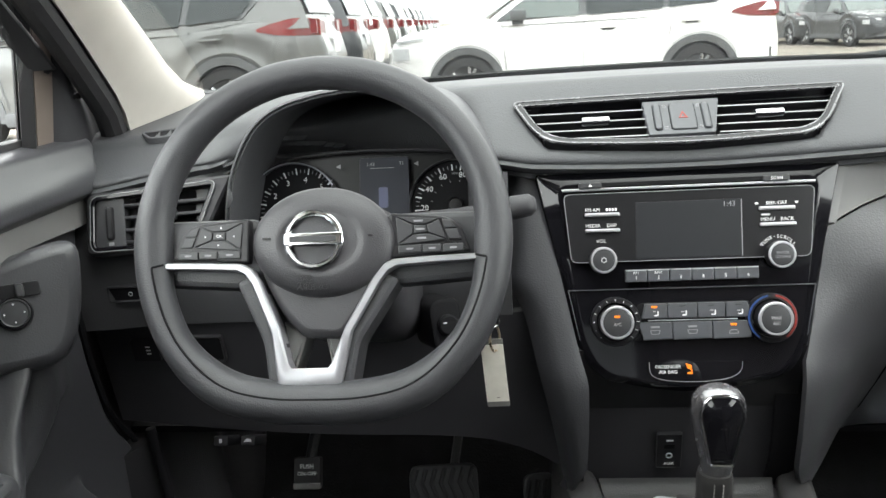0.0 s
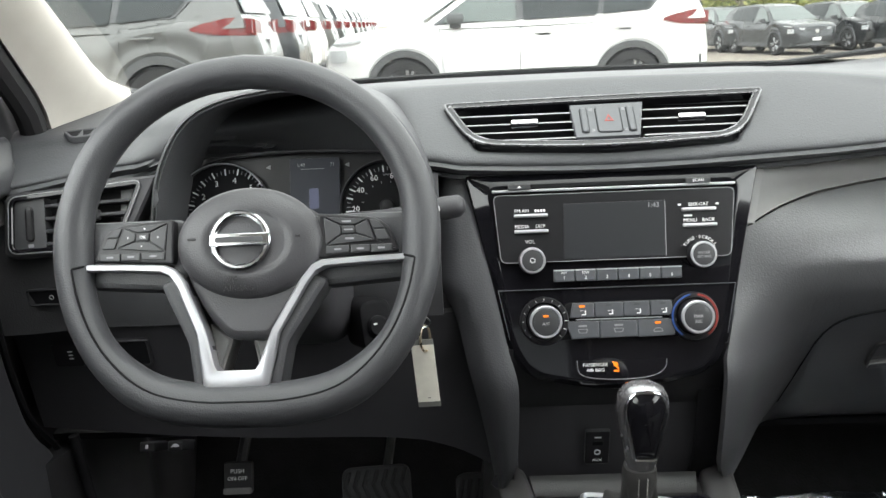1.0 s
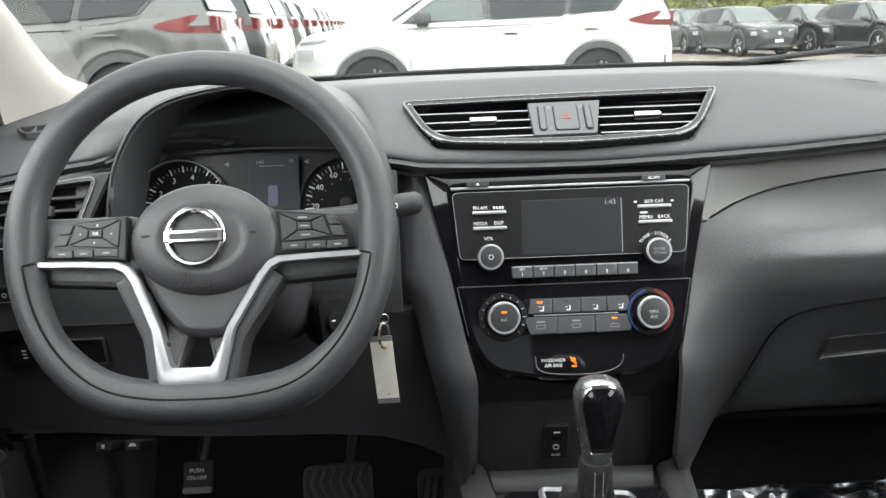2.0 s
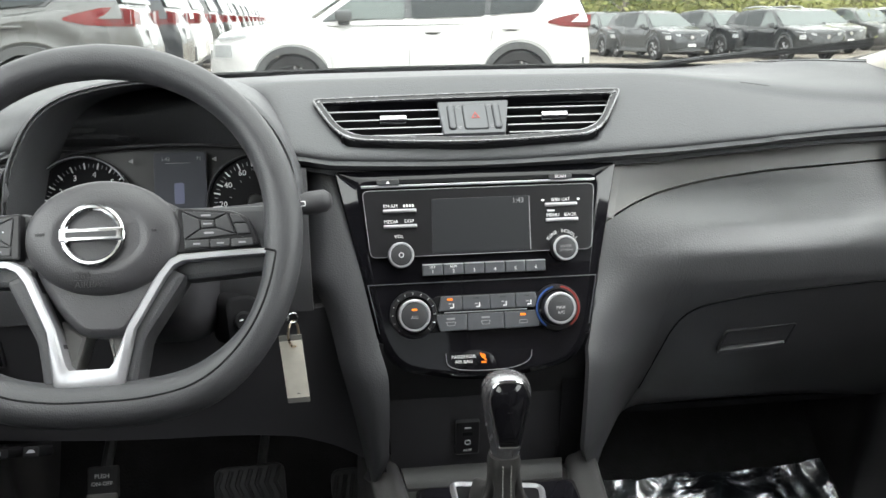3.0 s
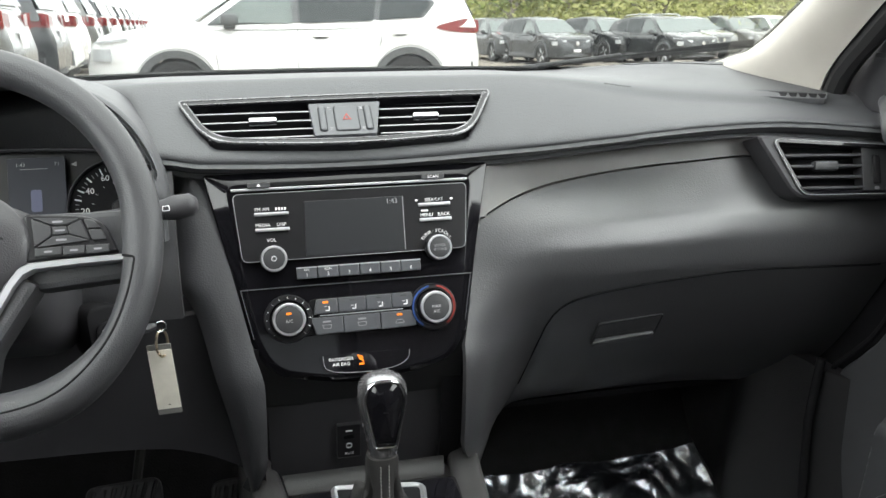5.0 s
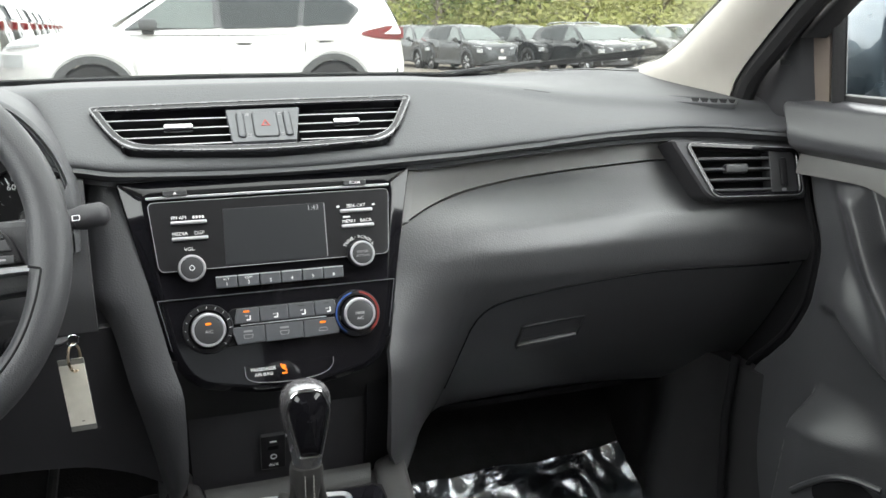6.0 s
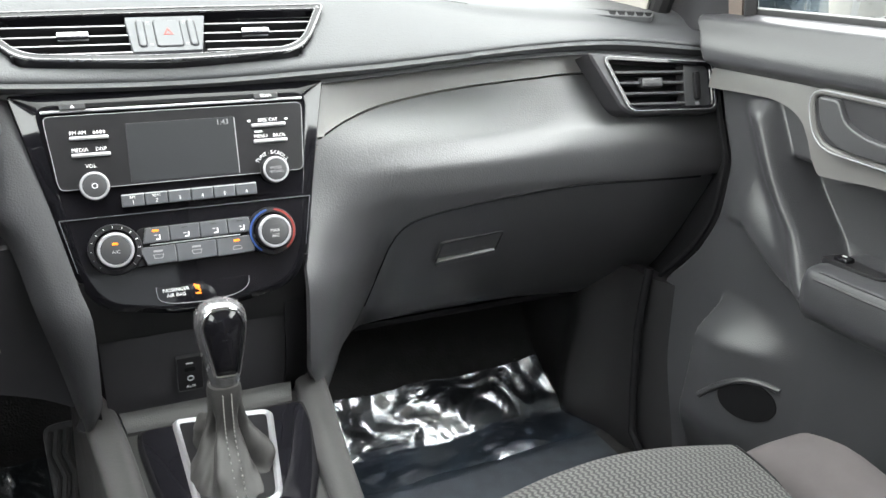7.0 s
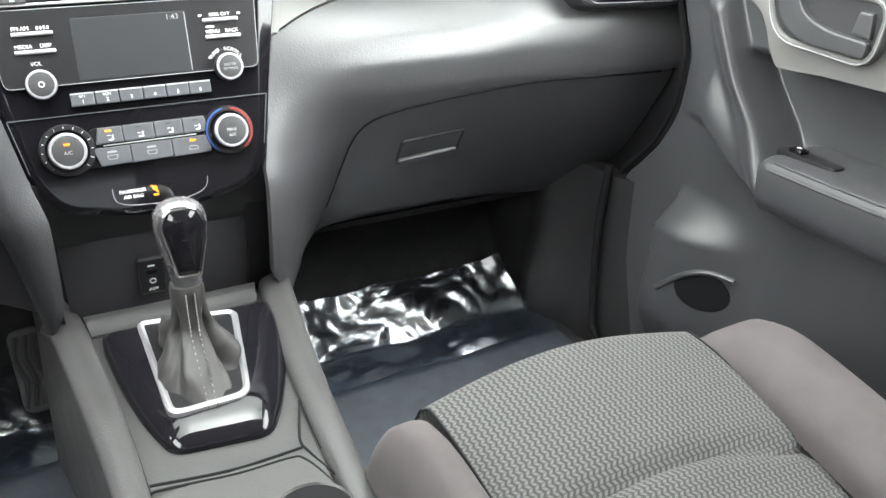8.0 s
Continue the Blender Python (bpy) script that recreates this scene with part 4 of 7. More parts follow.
    em = part("emblem_ring", hoop(circle(0.0275, 44), circle(0.0218, 44), 0.0225, 0.0285, 0.0018), CHROME, h, "round chrome maker's emblem", LOGO)
    part("emblem_bar", prism(rrect(0.0530, 0.0112, 0.001, 2), 0.0235, 0.0302, 0.0012), CHROME, em, "", LOGO)
    part("emblem_mark", prism(rrect(0.0430, 0.0052, 0.0012, 2), 0.0300, 0.0306, 0.0003), BUTTON, em, "plain dark band across the emblem", LOGO)
    lettering("SRS", 0.0080, at(WHEEL, -0.010, -0.0385, 0.0242), FACE, h)
    part("mark", prism(rrect(0.026, 0.0006, 0.0002, 1, -0.005, -0.0425), 0.0205, 0.0220, 0.0001), FACE, h, "", WHEEL)
    lettering("AIRBAG", 0.0080, at(WHEEL, -0.004, -0.0465, 0.0218), FACE, h)
    for s in (-1, 1):
        part("horn_mark", prism(rrect(0.008, 0.0022, 0.0006, 1, s * 0.0475 + 0.001, -0.001), 0.0215, 0.0232, 0.0003), FACE, h, "", WHEEL)
    # the spokes
    upper = [(0.150, -0.0195), (0.110, -0.0205), (0.072, -0.0222), (0.062, -0.0265), (0.053, -0.0380), (0.0300, -0.0840), (0.0200, -0.1150), (0.0170, -0.1195), (0.0, -0.1195)]
    lower = [(0.151, -0.0255), (0.110, -0.0270), (0.0755, -0.0290), (0.0675, -0.0330), (0.0600, -0.0430), (0.0375, -0.0870), (0.0295, -0.1330), (0.0265, -0.1385), (0.0, -0.1390)]
    upper = upper + [(-x, y) for x, y in upper[-2::-1]]
    lower = lower + [(-x, y) for x, y in lower[-2::-1]]
    def lean(o):
        return [(x - 0.002 - 0.006 * step(-0.03, -0.12, y), y) for x, y in o]
    upper, lower = lean(upper), lean(lower)
    bm = bmesh.new()
    loops = []
    for (a, b), (c, e) in zip(upper, lower):
        k = 0.18
        p, q = (a + (c - a) * k, b + (e - b) * k), (c + (a - c) * k, e + (b - e) * k)
        loops.append([(a, b, -0.004), (a, b, 0.0150), (*p, 0.0168), (*q, 0.0168), (c, e, 0.0150), (c, e, -0.004)])
    rings(bm, loops)
    part("spoke_trim", bm, material("silver_spoke_paint", (0.36, 0.365, 0.38), 0.42, 0.8, rvary=0.05, patch=0.02), w, "satin silver spoke trim", WHEEL, 40)
    for s in (-1, 1):
        f = (lambda o: o) if s > 0 else (lambda o: [(-x, y) for x, y in o][::-1])
        arm = rounded([(0.060, 0.022), (0.152, 0.022), (0.156, -0.040), (0.070, -0.046), (0.052, -0.03)], 0.008)
        part("spoke_arm", prism(f(arm), -0.022, 0.0030, 0.006), RIMSKIN, w, "", WHEEL)
        leg = rounded([(0.056, -0.030), (0.078, -0.040), (0.046, -0.096), (0.038, -0.146), (0.020, -0.146), (0.024, -0.10)], 0.006)
        part("spoke_leg", prism(lean(f(leg)), -0.022, 0.0110, 0.005), RIMSKIN, w, "", WHEEL)
        inner = rounded([(0.008, -0.090), (0.033, -0.075), (0.022, -0.124), (0.0175, -0.124)], 0.003)
        part("spoke_inner_face", prism(lean(f(inner)), -0.030, -0.003, 0.004), TRIM, w, "", WHEEL)
        pod = rounded([(0.066, 0.0205), (0.117, 0.0160), (0.131, 0.0085), (0.1405, -0.0165), (0.066, -0.0215)], [0.004, 0.012, 0.012, 0.003, 0.003], 4)
        p = part("switch_pod", prism(f(pod), -0.002, 0.0125, 0.002), FACE, w, "satin black switch pod", WHEEL)
        A, B, C, D = (0.0715, 0.0168), (0.1120, 0.0135), (0.1190, -0.0060), (0.0735, -0.0100)
        p1, p2, p3, p4 = (0.0880, 0.0085), (0.1005, 0.0080), (0.1015, 0.0004), (0.0885, 0.0000)
        pads = [[A, B, p2, p1], [p4, p3, C, D], [A, p1, p4, D], [B, C, p3, p2], [p4, p3, p2, p1]]
        pads = [inset(o, 0.0005) for o in pads]
        for i, o in enumerate(pads):
            b = part("pad_button", prism(f(rounded(o, 0.001, 2)), 0.010, 0.0142, 0.001), BUTTON, p, "", WHEEL)
            cx, cy = sum(q[0] for q in o) / 4, sum(q[1] for q in o) / 4
            if i < 4 and s < 0:
                part("mark", prism(circle(0.0011, 3, -cx, cy), 0.0141, 0.0145, 0.0001), WHITE, b, "", WHEEL)
            elif s < 0:
                lettering("OK", 0.0040, at(WHEEL, -cx, cy, 0.0143), WHITE, b)
            elif i < 2:
                part("mark", prism(rrect(0.0085, 0.0017, 0.0003, 1, cx, cy), 0.0141, 0.0145, 0.0001), DIM, b, "", WHEEL)
            elif i == 4:
                part("mark", prism(rrect(0.0080, 0.0014, 0.0003, 1, cx, cy), 0.0141, 0.0145, 0.0001), DIM, b, "", WHEEL)
        for o in ([(0.1140, 0.0130), (0.1215, 0.0120), (0.1280, 0.0045), (0.1170, 0.0045)], [(0.1173, 0.0036), (0.1285, 0.0036), (0.1325, -0.0060), (0.1207, -0.0060)]):
            part("side_button", prism(f(rounded(o, 0.001, 2)), 0.010, 0.0140, 0.001), BUTTON, p, "", WHEEL)
        for a, b in ((0.074, 0.0955), (0.0965, 0.114), (0.115, 0.134)):
            k = part("low_button", prism(f(rounded([(a, -0.0175), (b, -0.0168), (b, -0.0098), (a, -0.0100)], 0.001, 2)), 0.010, 0.0143, 0.001), BUTTON, p, "", WHEEL)
            part("mark", prism(rrect(0.0065, 0.0016, 0.0004, 1, s * (a + b) / 2, -0.0136), 0.0141, 0.0146, 0.0001), DIM, k, "", WHEEL)
    part("lower_spoke_bridge", prism(rounded([(-0.038, -0.128), (0.022, -0.128), (0.028, -0.150), (-0.044, -0.150)], 0.004), -0.018, 0.010, 0.004), RIMSKIN, w, "", WHEEL)
    return w


def steering_column():
    c = thing("steering_column", (-0.38, 0.86, 0.80), "black plastic steering column shroud with ignition lock", "steering column")
    bm = bmesh.new()
    o = rrect(0.135, 0.125, 0.035, 5)
    rings(bm, [[(x * f, y * f + d, h) for x, y in o] for f, h, d in ((0.72, -0.026, -0.015), (0.92, -0.040, -0.018), (1.0, -0.09, -0.022), (1.02, -0.20, -0.03))])
    part("shroud", bm, LOWER, c, "", WHEEL, 60)
    lock = axes((-0.277, 0.856, 0.8040), (1, 0.45, 0), (0, 0.25, 1))
    # housing and lock in cavity black: the column's shade is put into their colour
    part("ignition_bezel", prism(rrect(0.036, 0.058, 0.014, 5), -0.06, 0.004, 0.004), DEEP, c, "black ignition switch housing, darkened for the shade beneath the column", lock)
    part("ignition_lock", lathe([(0.0115, 0.0), (0.0115, 0.010), (0.0095, 0.012), (0.001, 0.012)], 24), DEEP, c, "", lock)
    part("mark", prism(rrect(0.0042, 0.0016, 0.0006, 2, -0.0045, 0.0030), 0.0115, 0.0125, 0.0002), WHITE, c, "", lock)
    st = thing("wiper_stalk", (-0.26, 0.87, 0.9), "black wiper stalk beside the steering wheel", "control stalk")
    part("arm", tube([(-0.33, 0.885, 0.915), (-0.26, 0.875, 0.923), (-0.221, 0.866, 0.928), (-0.206, 0.864, 0.9295)], [0.008, 0.007, 0.009, 0.011], 14), LOWER, st, angle=60)
    part("tip", tube([(-0.206, 0.864, 0.9295), (-0.198, 0.863, 0.9308), (-0.181, 0.860, 0.934), (-0.175, 0.859, 0.935)], [0.011, 0.013, 0.012, 0.007], 16), LOWER, st, angle=60)
    part("wiper_mark", hoop(rrect(0.0075, 0.0055, 0.001, 2), rrect(0.006, 0.004, 0.001, 2), 0, 0.0005, 0.0001), WHITE, st, "", axes((-0.205, 0.8515, 0.933), (1, -0.08, 0.1), (0, 0.3, 1)))
    return c


def key_tag():
    k = thing("key_tag", (-0.225, 0.878, 0.70), "off-white paper key tag in a clear sleeve on a brass ring", "key tag")
    m = axes((-0.2265, 0.876, 0.7355), (1, -0.10, 0.07), (0.05, 0, 1))
    part("sleeve", prism(rrect(0.0262, 0.0830, 0.0012, 2), -0.0008, 0.0008, 0.0003), material("clear_grey_sleeve", (0.16, 0.16, 0.15), 0.15, rvary=0.04, patch=0.01), k, "clear plastic sleeve", m)
    part("card", prism(rrect(0.0256, 0.0700, 0.0006, 1), 0.0006, 0.0014, 0.0002), PAPER, k, "blank off-white card", m)
    part("eyelet", prism(circle(0.0014, 10, 0.0, 0.0315), 0.0012, 0.0018, 0.0001), DEEP, k, "", m)
    part("ink_mark", prism(rrect(0.0030, 0.0008, 0.0002, 1, 0.001, -0.0300), 0.0013, 0.0016, 0.0001), DEEP, k, "", m)
    r1 = axes((-0.2250, 0.8735, 0.7790), (0.50, 0.86, 0.05), (-0.03, 0, 1))
    part("split_ring", tube([tuple(r1 @ Vector((0.0100 * math.cos(a), 0.0152 * math.sin(a), 0))) for a in span(0, 2 * math.pi * 23 / 24, 24)], 0.0015, 8, True), material("worn_brass", (0.62, 0.52, 0.38), 0.3, 1.0, rvary=0.06, patch=0.004), k, "worn brass split ring")
    r2 = axes((-0.2243, 0.870, 0.7995), (1, 0.3, 0.05), (0.1, 0, 1))
    part("small_ring", tube([tuple(r2 @ Vector((0.0058 * math.cos(a), 0.0058 * math.sin(a), 0))) for a in span(0, 2 * math.pi * 19 / 20, 20)], 0.0010, 8, True), CHROME, k)
    part("key_shank", tube([(-0.2290, 0.868, 0.802), (-0.236, 0.864, 0.801), (-0.270, 0.856, 0.803)], [0.0035, 0.0050, 0.0060], 8), LOWER, k, "black key in the ignition")
    return k


# ---- instruments ----
CLUSTER = frame_at((-0.376, 1.012, 0.915), 0.35)


def instruments():
    c = thing("instrument_cluster", (-0.376, 1.03, 0.86), "dark instrument cluster with two round dials and a centre display", "instrument cluster")
    back = rounded([(-0.165, -0.070), (0.155, -0.070), (0.158, 0.02), (0.120, 0.058), (0.0, 0.066), (-0.12, 0.058), (-0.165, 0.02)], [0.01, 0.01, 0.04, 0.06, 0.2, 0.06, 0.04], 5)
    part("housing", prism(back, -0.03, -0.014, 0.002), FACE, c, "satin black housing", CLUSTER)
    lens = hoop(back, inset(back, 0.003), -0.006, 0.0005, 0.001)
    part("edge", lens, LOWER, c, "", CLUSTER)
    dsp = part("centre_display", prism(rounded([(-0.017, -0.065), (0.046, -0.065), (0.046, 0.053), (-0.017, 0.053)], 0.002), -0.006, -0.001, 0.0005), material("dim_cluster_display", (0.022, 0.024, 0.032), 0.40, rvary=0.04, patch=0.02, spec=0.25), c, "dim centre display", CLUSTER)
    lettering("1:43", 0.0062, at(CLUSTER, -0.008, 0.0445, -0.0007), DIM, dsp, "LEFT")
    lettering("71", 0.0062, at(CLUSTER, 0.034, 0.0445, -0.0007), DIM, dsp, "LEFT")
    part("mark", prism(rrect(0.030, 0.0006, 0.0002, 1, 0.012, 0.0395), -0.002, -0.0006, 0.0001), DIM, dsp, "", CLUSTER)
    glow = material("faint_blue_display_icon", (0.05, 0.055, 0.10), 0.4, emit=0.03)
    part("car_icon", prism(rrect(0.012, 0.026, 0.003, 3, 0.013, 0.002), -0.002, -0.0006, 0.0002), glow, dsp, "faint bluish car icon", CLUSTER)
    for u, v, r, kind in ((-0.104, -0.010, 0.062, "rev_counter"), (0.104, -0.011, 0.059, "speedometer")):
        m = at(CLUSTER, u, v)
        d = part(kind, lathe([(r * 0.985, -0.012), (r * 0.985, -0.006), (r * 0.6, -0.0065), (0.001, -0.0065)], 56), DEEP, c, "black dial face with white figures", m, 40)
        part("bezel", hoop(circle(r, 56), circle(r * 0.968, 56), -0.010, 0.002, 0.0008), LOWER, d, "", m)
        if u < 0:
            arc = tube([(r * 0.975 * math.cos(radians(t)), r * 0.975 * math.sin(radians(t)), 0.002) for t in span(30, 200, 30)], 0.0009, 6)
            part("bright_arc", arc, SATIN, d, "thin bright arc round the dial", m)
        off = 0.010 if u < 0 else 0.0
        if u < 0:
            figs = [("1", 184), ("2", 150), ("3", 116), ("4", 82), ("5", 48), ("6", 14)]
        else:
            figs = [("20", 183), ("40", 147), ("60", 113), ("80", 76)]
        for word, t in figs:
            a = radians(t)
            rr = 0.0395
            lettering(word, 0.0100, at(m, off + rr * math.cos(a), rr * math.sin(a), -0.0055), WHITE, d)
        t = 205
        while t > 10:
            a = radians(t)
            long = (round((205 - t) / 6) % 3 == 0)
            l = 0.0080 if long else 0.0045
            part("tick", prism(rrect(l, 0.0016 if long else 0.0009, 0.0002, 1), -0.0062, -0.0055, 0.0001), WHITE if long else DIM, d, "", at(m, off + r * 0.82 * math.cos(a), r * 0.82 * math.sin(a), 0, t))
            t -= 6 if u < 0 else 6.5
        if u > 0:
            lettering("MPH", 0.0042, at(m, 0.0, r * 0.68, -0.0055), DIM, d)
            for i in range(9):
                a = radians(190 - i * 22)
                part("small_tick", prism(rrect(0.0030, 0.0008, 0.0002, 1), -0.0062, -0.0055, 0.0001), DIM, d, "", at(m, r * 0.53 * math.cos(a), r * 0.53 * math.sin(a), 0, 190 - i * 22))
            part("needle", prism(rounded([(0.0, -0.0014), (0.046, -0.0005), (0.046, 0.0005), (0.0, 0.0014)], 0.0003, 1), -0.004, -0.002, 0.0003), WHITE, d, "white needle", at(m, 0, 0, 0, 212))
        else:
            part("needle", prism(rounded([(0.0, -0.0014), (0.046, -0.0005), (0.046, 0.0005), (0.0, 0.0014)], 0.0003, 1), -0.004, -0.002, 0.0003), WHITE, d, "white needle", at(m, 0, 0, 0, 222))
        part("needle_cap", lathe([(0.0095, -0.0068), (0.0095, -0.002), (0.008, 0.001), (0.001, 0.0015)], 24), FACE, d, "", m, 40)
    for u in (-0.045, 0.055):
        part("turn_arrow", prism([(u - 0.003, 0.044), (u + 0.003, 0.047), (u + 0.003, 0.041)], -0.0045, -0.0036, 0.0001), DIM, c, "", CLUSTER)
    return c


# ---- console, shifter, pocket ----
def console():
    c = thing("centre_console", (0, 0.75, 0.285), "charcoal plastic centre console with gloss black shifter surround", "centre console")
    part("pocket_back", surf(lambda u, v: (u * 0.118, 0.965 - 0.030 * v, 0.535 + 0.14 * v), span(-1, 1, 5), span(0, 1, 5), 0.01), LOWER, c, "black back wall of the storage pocket")
    part("pocket_floor", surf(lambda u, v: (u * (0.110 - 0.012 * v), 0.985 - 0.070 * v, 0.530 + 0.004 * v), span(-1, 1, 5), span(0, 1, 5), 0.01, (0, 0, -1)), LOWER, c)

    def top(u, v):
        y = 0.945 - 0.60 * v
        return (u * curve(y, (0.345, 0.088), (0.62, 0.088), (0.945, 0.112)), y, deck(y) - 0.003)
    part("deck", surf(top, span(-1, 1, 9), span(0, 1, 15), 0.02, (0, 0, -1)), CONSOLE, c, "charcoal deck of the console")
    for s in (-1, 1):
        def rail(u, v):
            y = 1.02 - 0.62 * v
            a = u * math.pi
            half = curve(y, (0.40, 0.012), (0.60, 0.016), (0.95, 0.021), (1.02, 0.020))
            mid = curve(y, (0.40, 0.088), (0.58, 0.094), (0.70, 0.101), (0.95, 0.128), (1.02, 0.142)) + (0.006 if s > 0 else 0.0)
            rise = 0.016 * curve(y, (0.40, 0.4), (0.60, 0.8), (0.90, 1.0), (1.02, 1.3))
            if u < 0:
                return (s * (mid - half), y, deck(y) - 0.01)
            if u > 1:
                return (s * (mid + half + 0.012), y, 0.29)
            return (s * (mid - half * math.cos(a)), y, deck(y) + rise * math.sin(a) ** 0.7)
        part("side_rail", surf(rail, [-0.1] + span(0, 1, 13) + [1.1], span(0, 1, 31), 0.004, (0, 0, -1)), CONSOLE, c, "charcoal side rail", angle=50)
        crease = [(s * (curve(y, (0.40, 0.088), (0.58, 0.094), (0.70, 0.101), (0.95, 0.128)) + (0.006 if s > 0 else 0.0) - curve(y, (0.40, 0.012), (0.60, 0.016), (0.95, 0.021)) + 0.0005), y, deck(y) + 0.0010) for y in span(0.62, 0.93, 16)]
        part("rail_crease", tube(crease, 0.0013, 6), DEEP, c, "dark seam beside the rail")
    g = axes((0.010, 0.80, deck(0.80)), (1, 0, 0), (0, 1, (deck(0.9) - deck(0.7)) / 0.2))
    o = rounded([(-0.061, -0.128), (0.038, -0.138), (0.060, -0.100), (0.088, -0.025), (0.108, 0.060), (0.106, 0.106), (-0.100, 0.110), (-0.102, 0.080), (-0.094, -0.005), (-0.078, -0.080)], [0.016, 0.016, 0.03, 0.04, 0.04, 0.01, 0.01, 0.03, 0.04, 0.03], 4)
    dome = bmesh.new()
    rings(dome, [[(x * k, -0.01 + (y + 0.01) * k, h) for x, y in o] for k, h in ((1.0, -0.008), (1.0, 0.0005), (0.988, 0.0035), (0.95, 0.0080), (0.89, 0.0130), (0.82, 0.0172), (0.74, 0.0205), (0.62, 0.0225), (0.3, 0.0228))])
    part("shifter_surround", dome, GLOSS, c, "domed piano black shifter surround", g, 50)
    ring = rounded([(-0.057, -0.100), (0.029, -0.097), (0.055, 0.070), (-0.061, 0.088)], [0.020, 0.020, 0.016, 0.014], 6)
    part("shifter_ring", hoop(ring, inset(ring, 0.0075), 0.010, 0.0275, 0.003), SATIN, c, "satin silver shifter ring", g, 40)
    part("gate_plate", prism(inset(ring, 0.006), 0.010, 0.0235, 0.0005), FACE, c, "", g)
    for i in range(4):
        part("gate_mark", prism(rrect(0.0035, 0.0045, 0.0004, 1, -0.034, 0.066 - i * 0.011), 0.023, 0.0241, 0.0001), WHITE, c, "", g)
        part("gate_mark", prism(rrect(0.006, 0.0045, 0.0004, 1, -0.026 + (0.004 if i == 0 else 0), 0.066 - i * 0.011), 0.023, 0.0241, 0.0001), DIM, c, "", g)
    tray = surf(lambda u, v: (u * 0.080, 0.621 - 0.25 * v - 0.004 * u * u, deck(0.62) + 0.0045 - 0.006 * v), span(-1, 1, 11), span(0, 1, 9), 0.015, (0, 0, -1))
    lid = part("cup_holder_panel", tray, CONSOLE, c, "charcoal cup holder panel")
    part("cup_holder", hoop(circle(0.040, 36, 0.050, 0.533), circle(0.0365, 36, 0.050, 0.533), deck(0.6) - 0.002, deck(0.6) + 0.0085, 0.002), CONSOLE, lid, "round cup holder rim")
    # flat black disc over the panel paints the shade of the cup's depth
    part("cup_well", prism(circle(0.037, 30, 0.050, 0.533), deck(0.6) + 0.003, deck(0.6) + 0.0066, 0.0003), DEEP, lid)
    part("tray_lip", surf(lambda u, v: (u * (0.100 + 0.006 * v), 0.914 + 0.030 * v, deck(0.91) + 0.002 + 0.012 * step(0, 1, v)), span(-1, 1, 9), span(0, 1, 7), 0.012, (0, 1, -1)), CONSOLE, c, "charcoal lip of the front tray")
    for pts in ([(-0.090, 0.600), (-0.082, 0.622), (-0.062, 0.6235), (0.0, 0.616), (0.052, 0.616), (0.065, 0.609), (0.076, 0.582), (0.088, 0.535)], [(-0.079, 0.634), (-0.035, 0.627), (0.002, 0.623), (0.036, 0.624), (0.068, 0.626)], [(0.088, 0.696), (0.070, 0.640), (0.072, 0.618), (0.082, 0.587), (0.092, 0.560)]):
        part("seam", tube([(x, y, deck(y) + 0.0042) for x, y in smooth_line(pts, 4)], 0.0016, 6), DEEP, c, "dark panel seam")
    u = thing("usb_port", (-0.02, 0.95, 0.55), "black port plate with a usb slot and a round audio socket", "usb port")
    m = axes((-0.0185, 0.9475, 0.595), (1, 0, 0), (0, -0.214, 1))
    part("plate", prism(rrect(0.0300, 0.0520, 0.002, 3), -0.004, 0.002, 0.001), FACE, u, "", m)
    part("plate_edge", hoop(rrect(0.0310, 0.0530, 0.0025, 3), rrect(0.0295, 0.0515, 0.002, 3), -0.004, 0.0024, 0.0003), BUTTON, u, "", m)
    part("usb_slot", prism(rrect(0.0130, 0.0060, 0.0006, 2, 0, 0.0075), 0.0015, 0.0024, 0.0002), DEEP, u, "", m)
    part("usb_mark", prism(rrect(0.0085, 0.0022, 0.0004, 1, 0, 0.0170), 0.0018, 0.0023, 0.0001), WHITE, u, "", m)
    part("audio_socket", hoop(circle(0.0042, 18, 0, -0.0065), circle(0.0028, 18, 0, -0.0065), 0.0015, 0.0032, 0.0004), SATIN, u, "metal audio socket", m)
    lettering("AUX", 0.0058, at(m, 0, -0.0195, 0.0022), WHITE, u)
    return c


def deck(y):
    return curve(y, (0.35, 0.520), (0.62, 0.531), (0.95, 0.545), (1.05, 0.53))


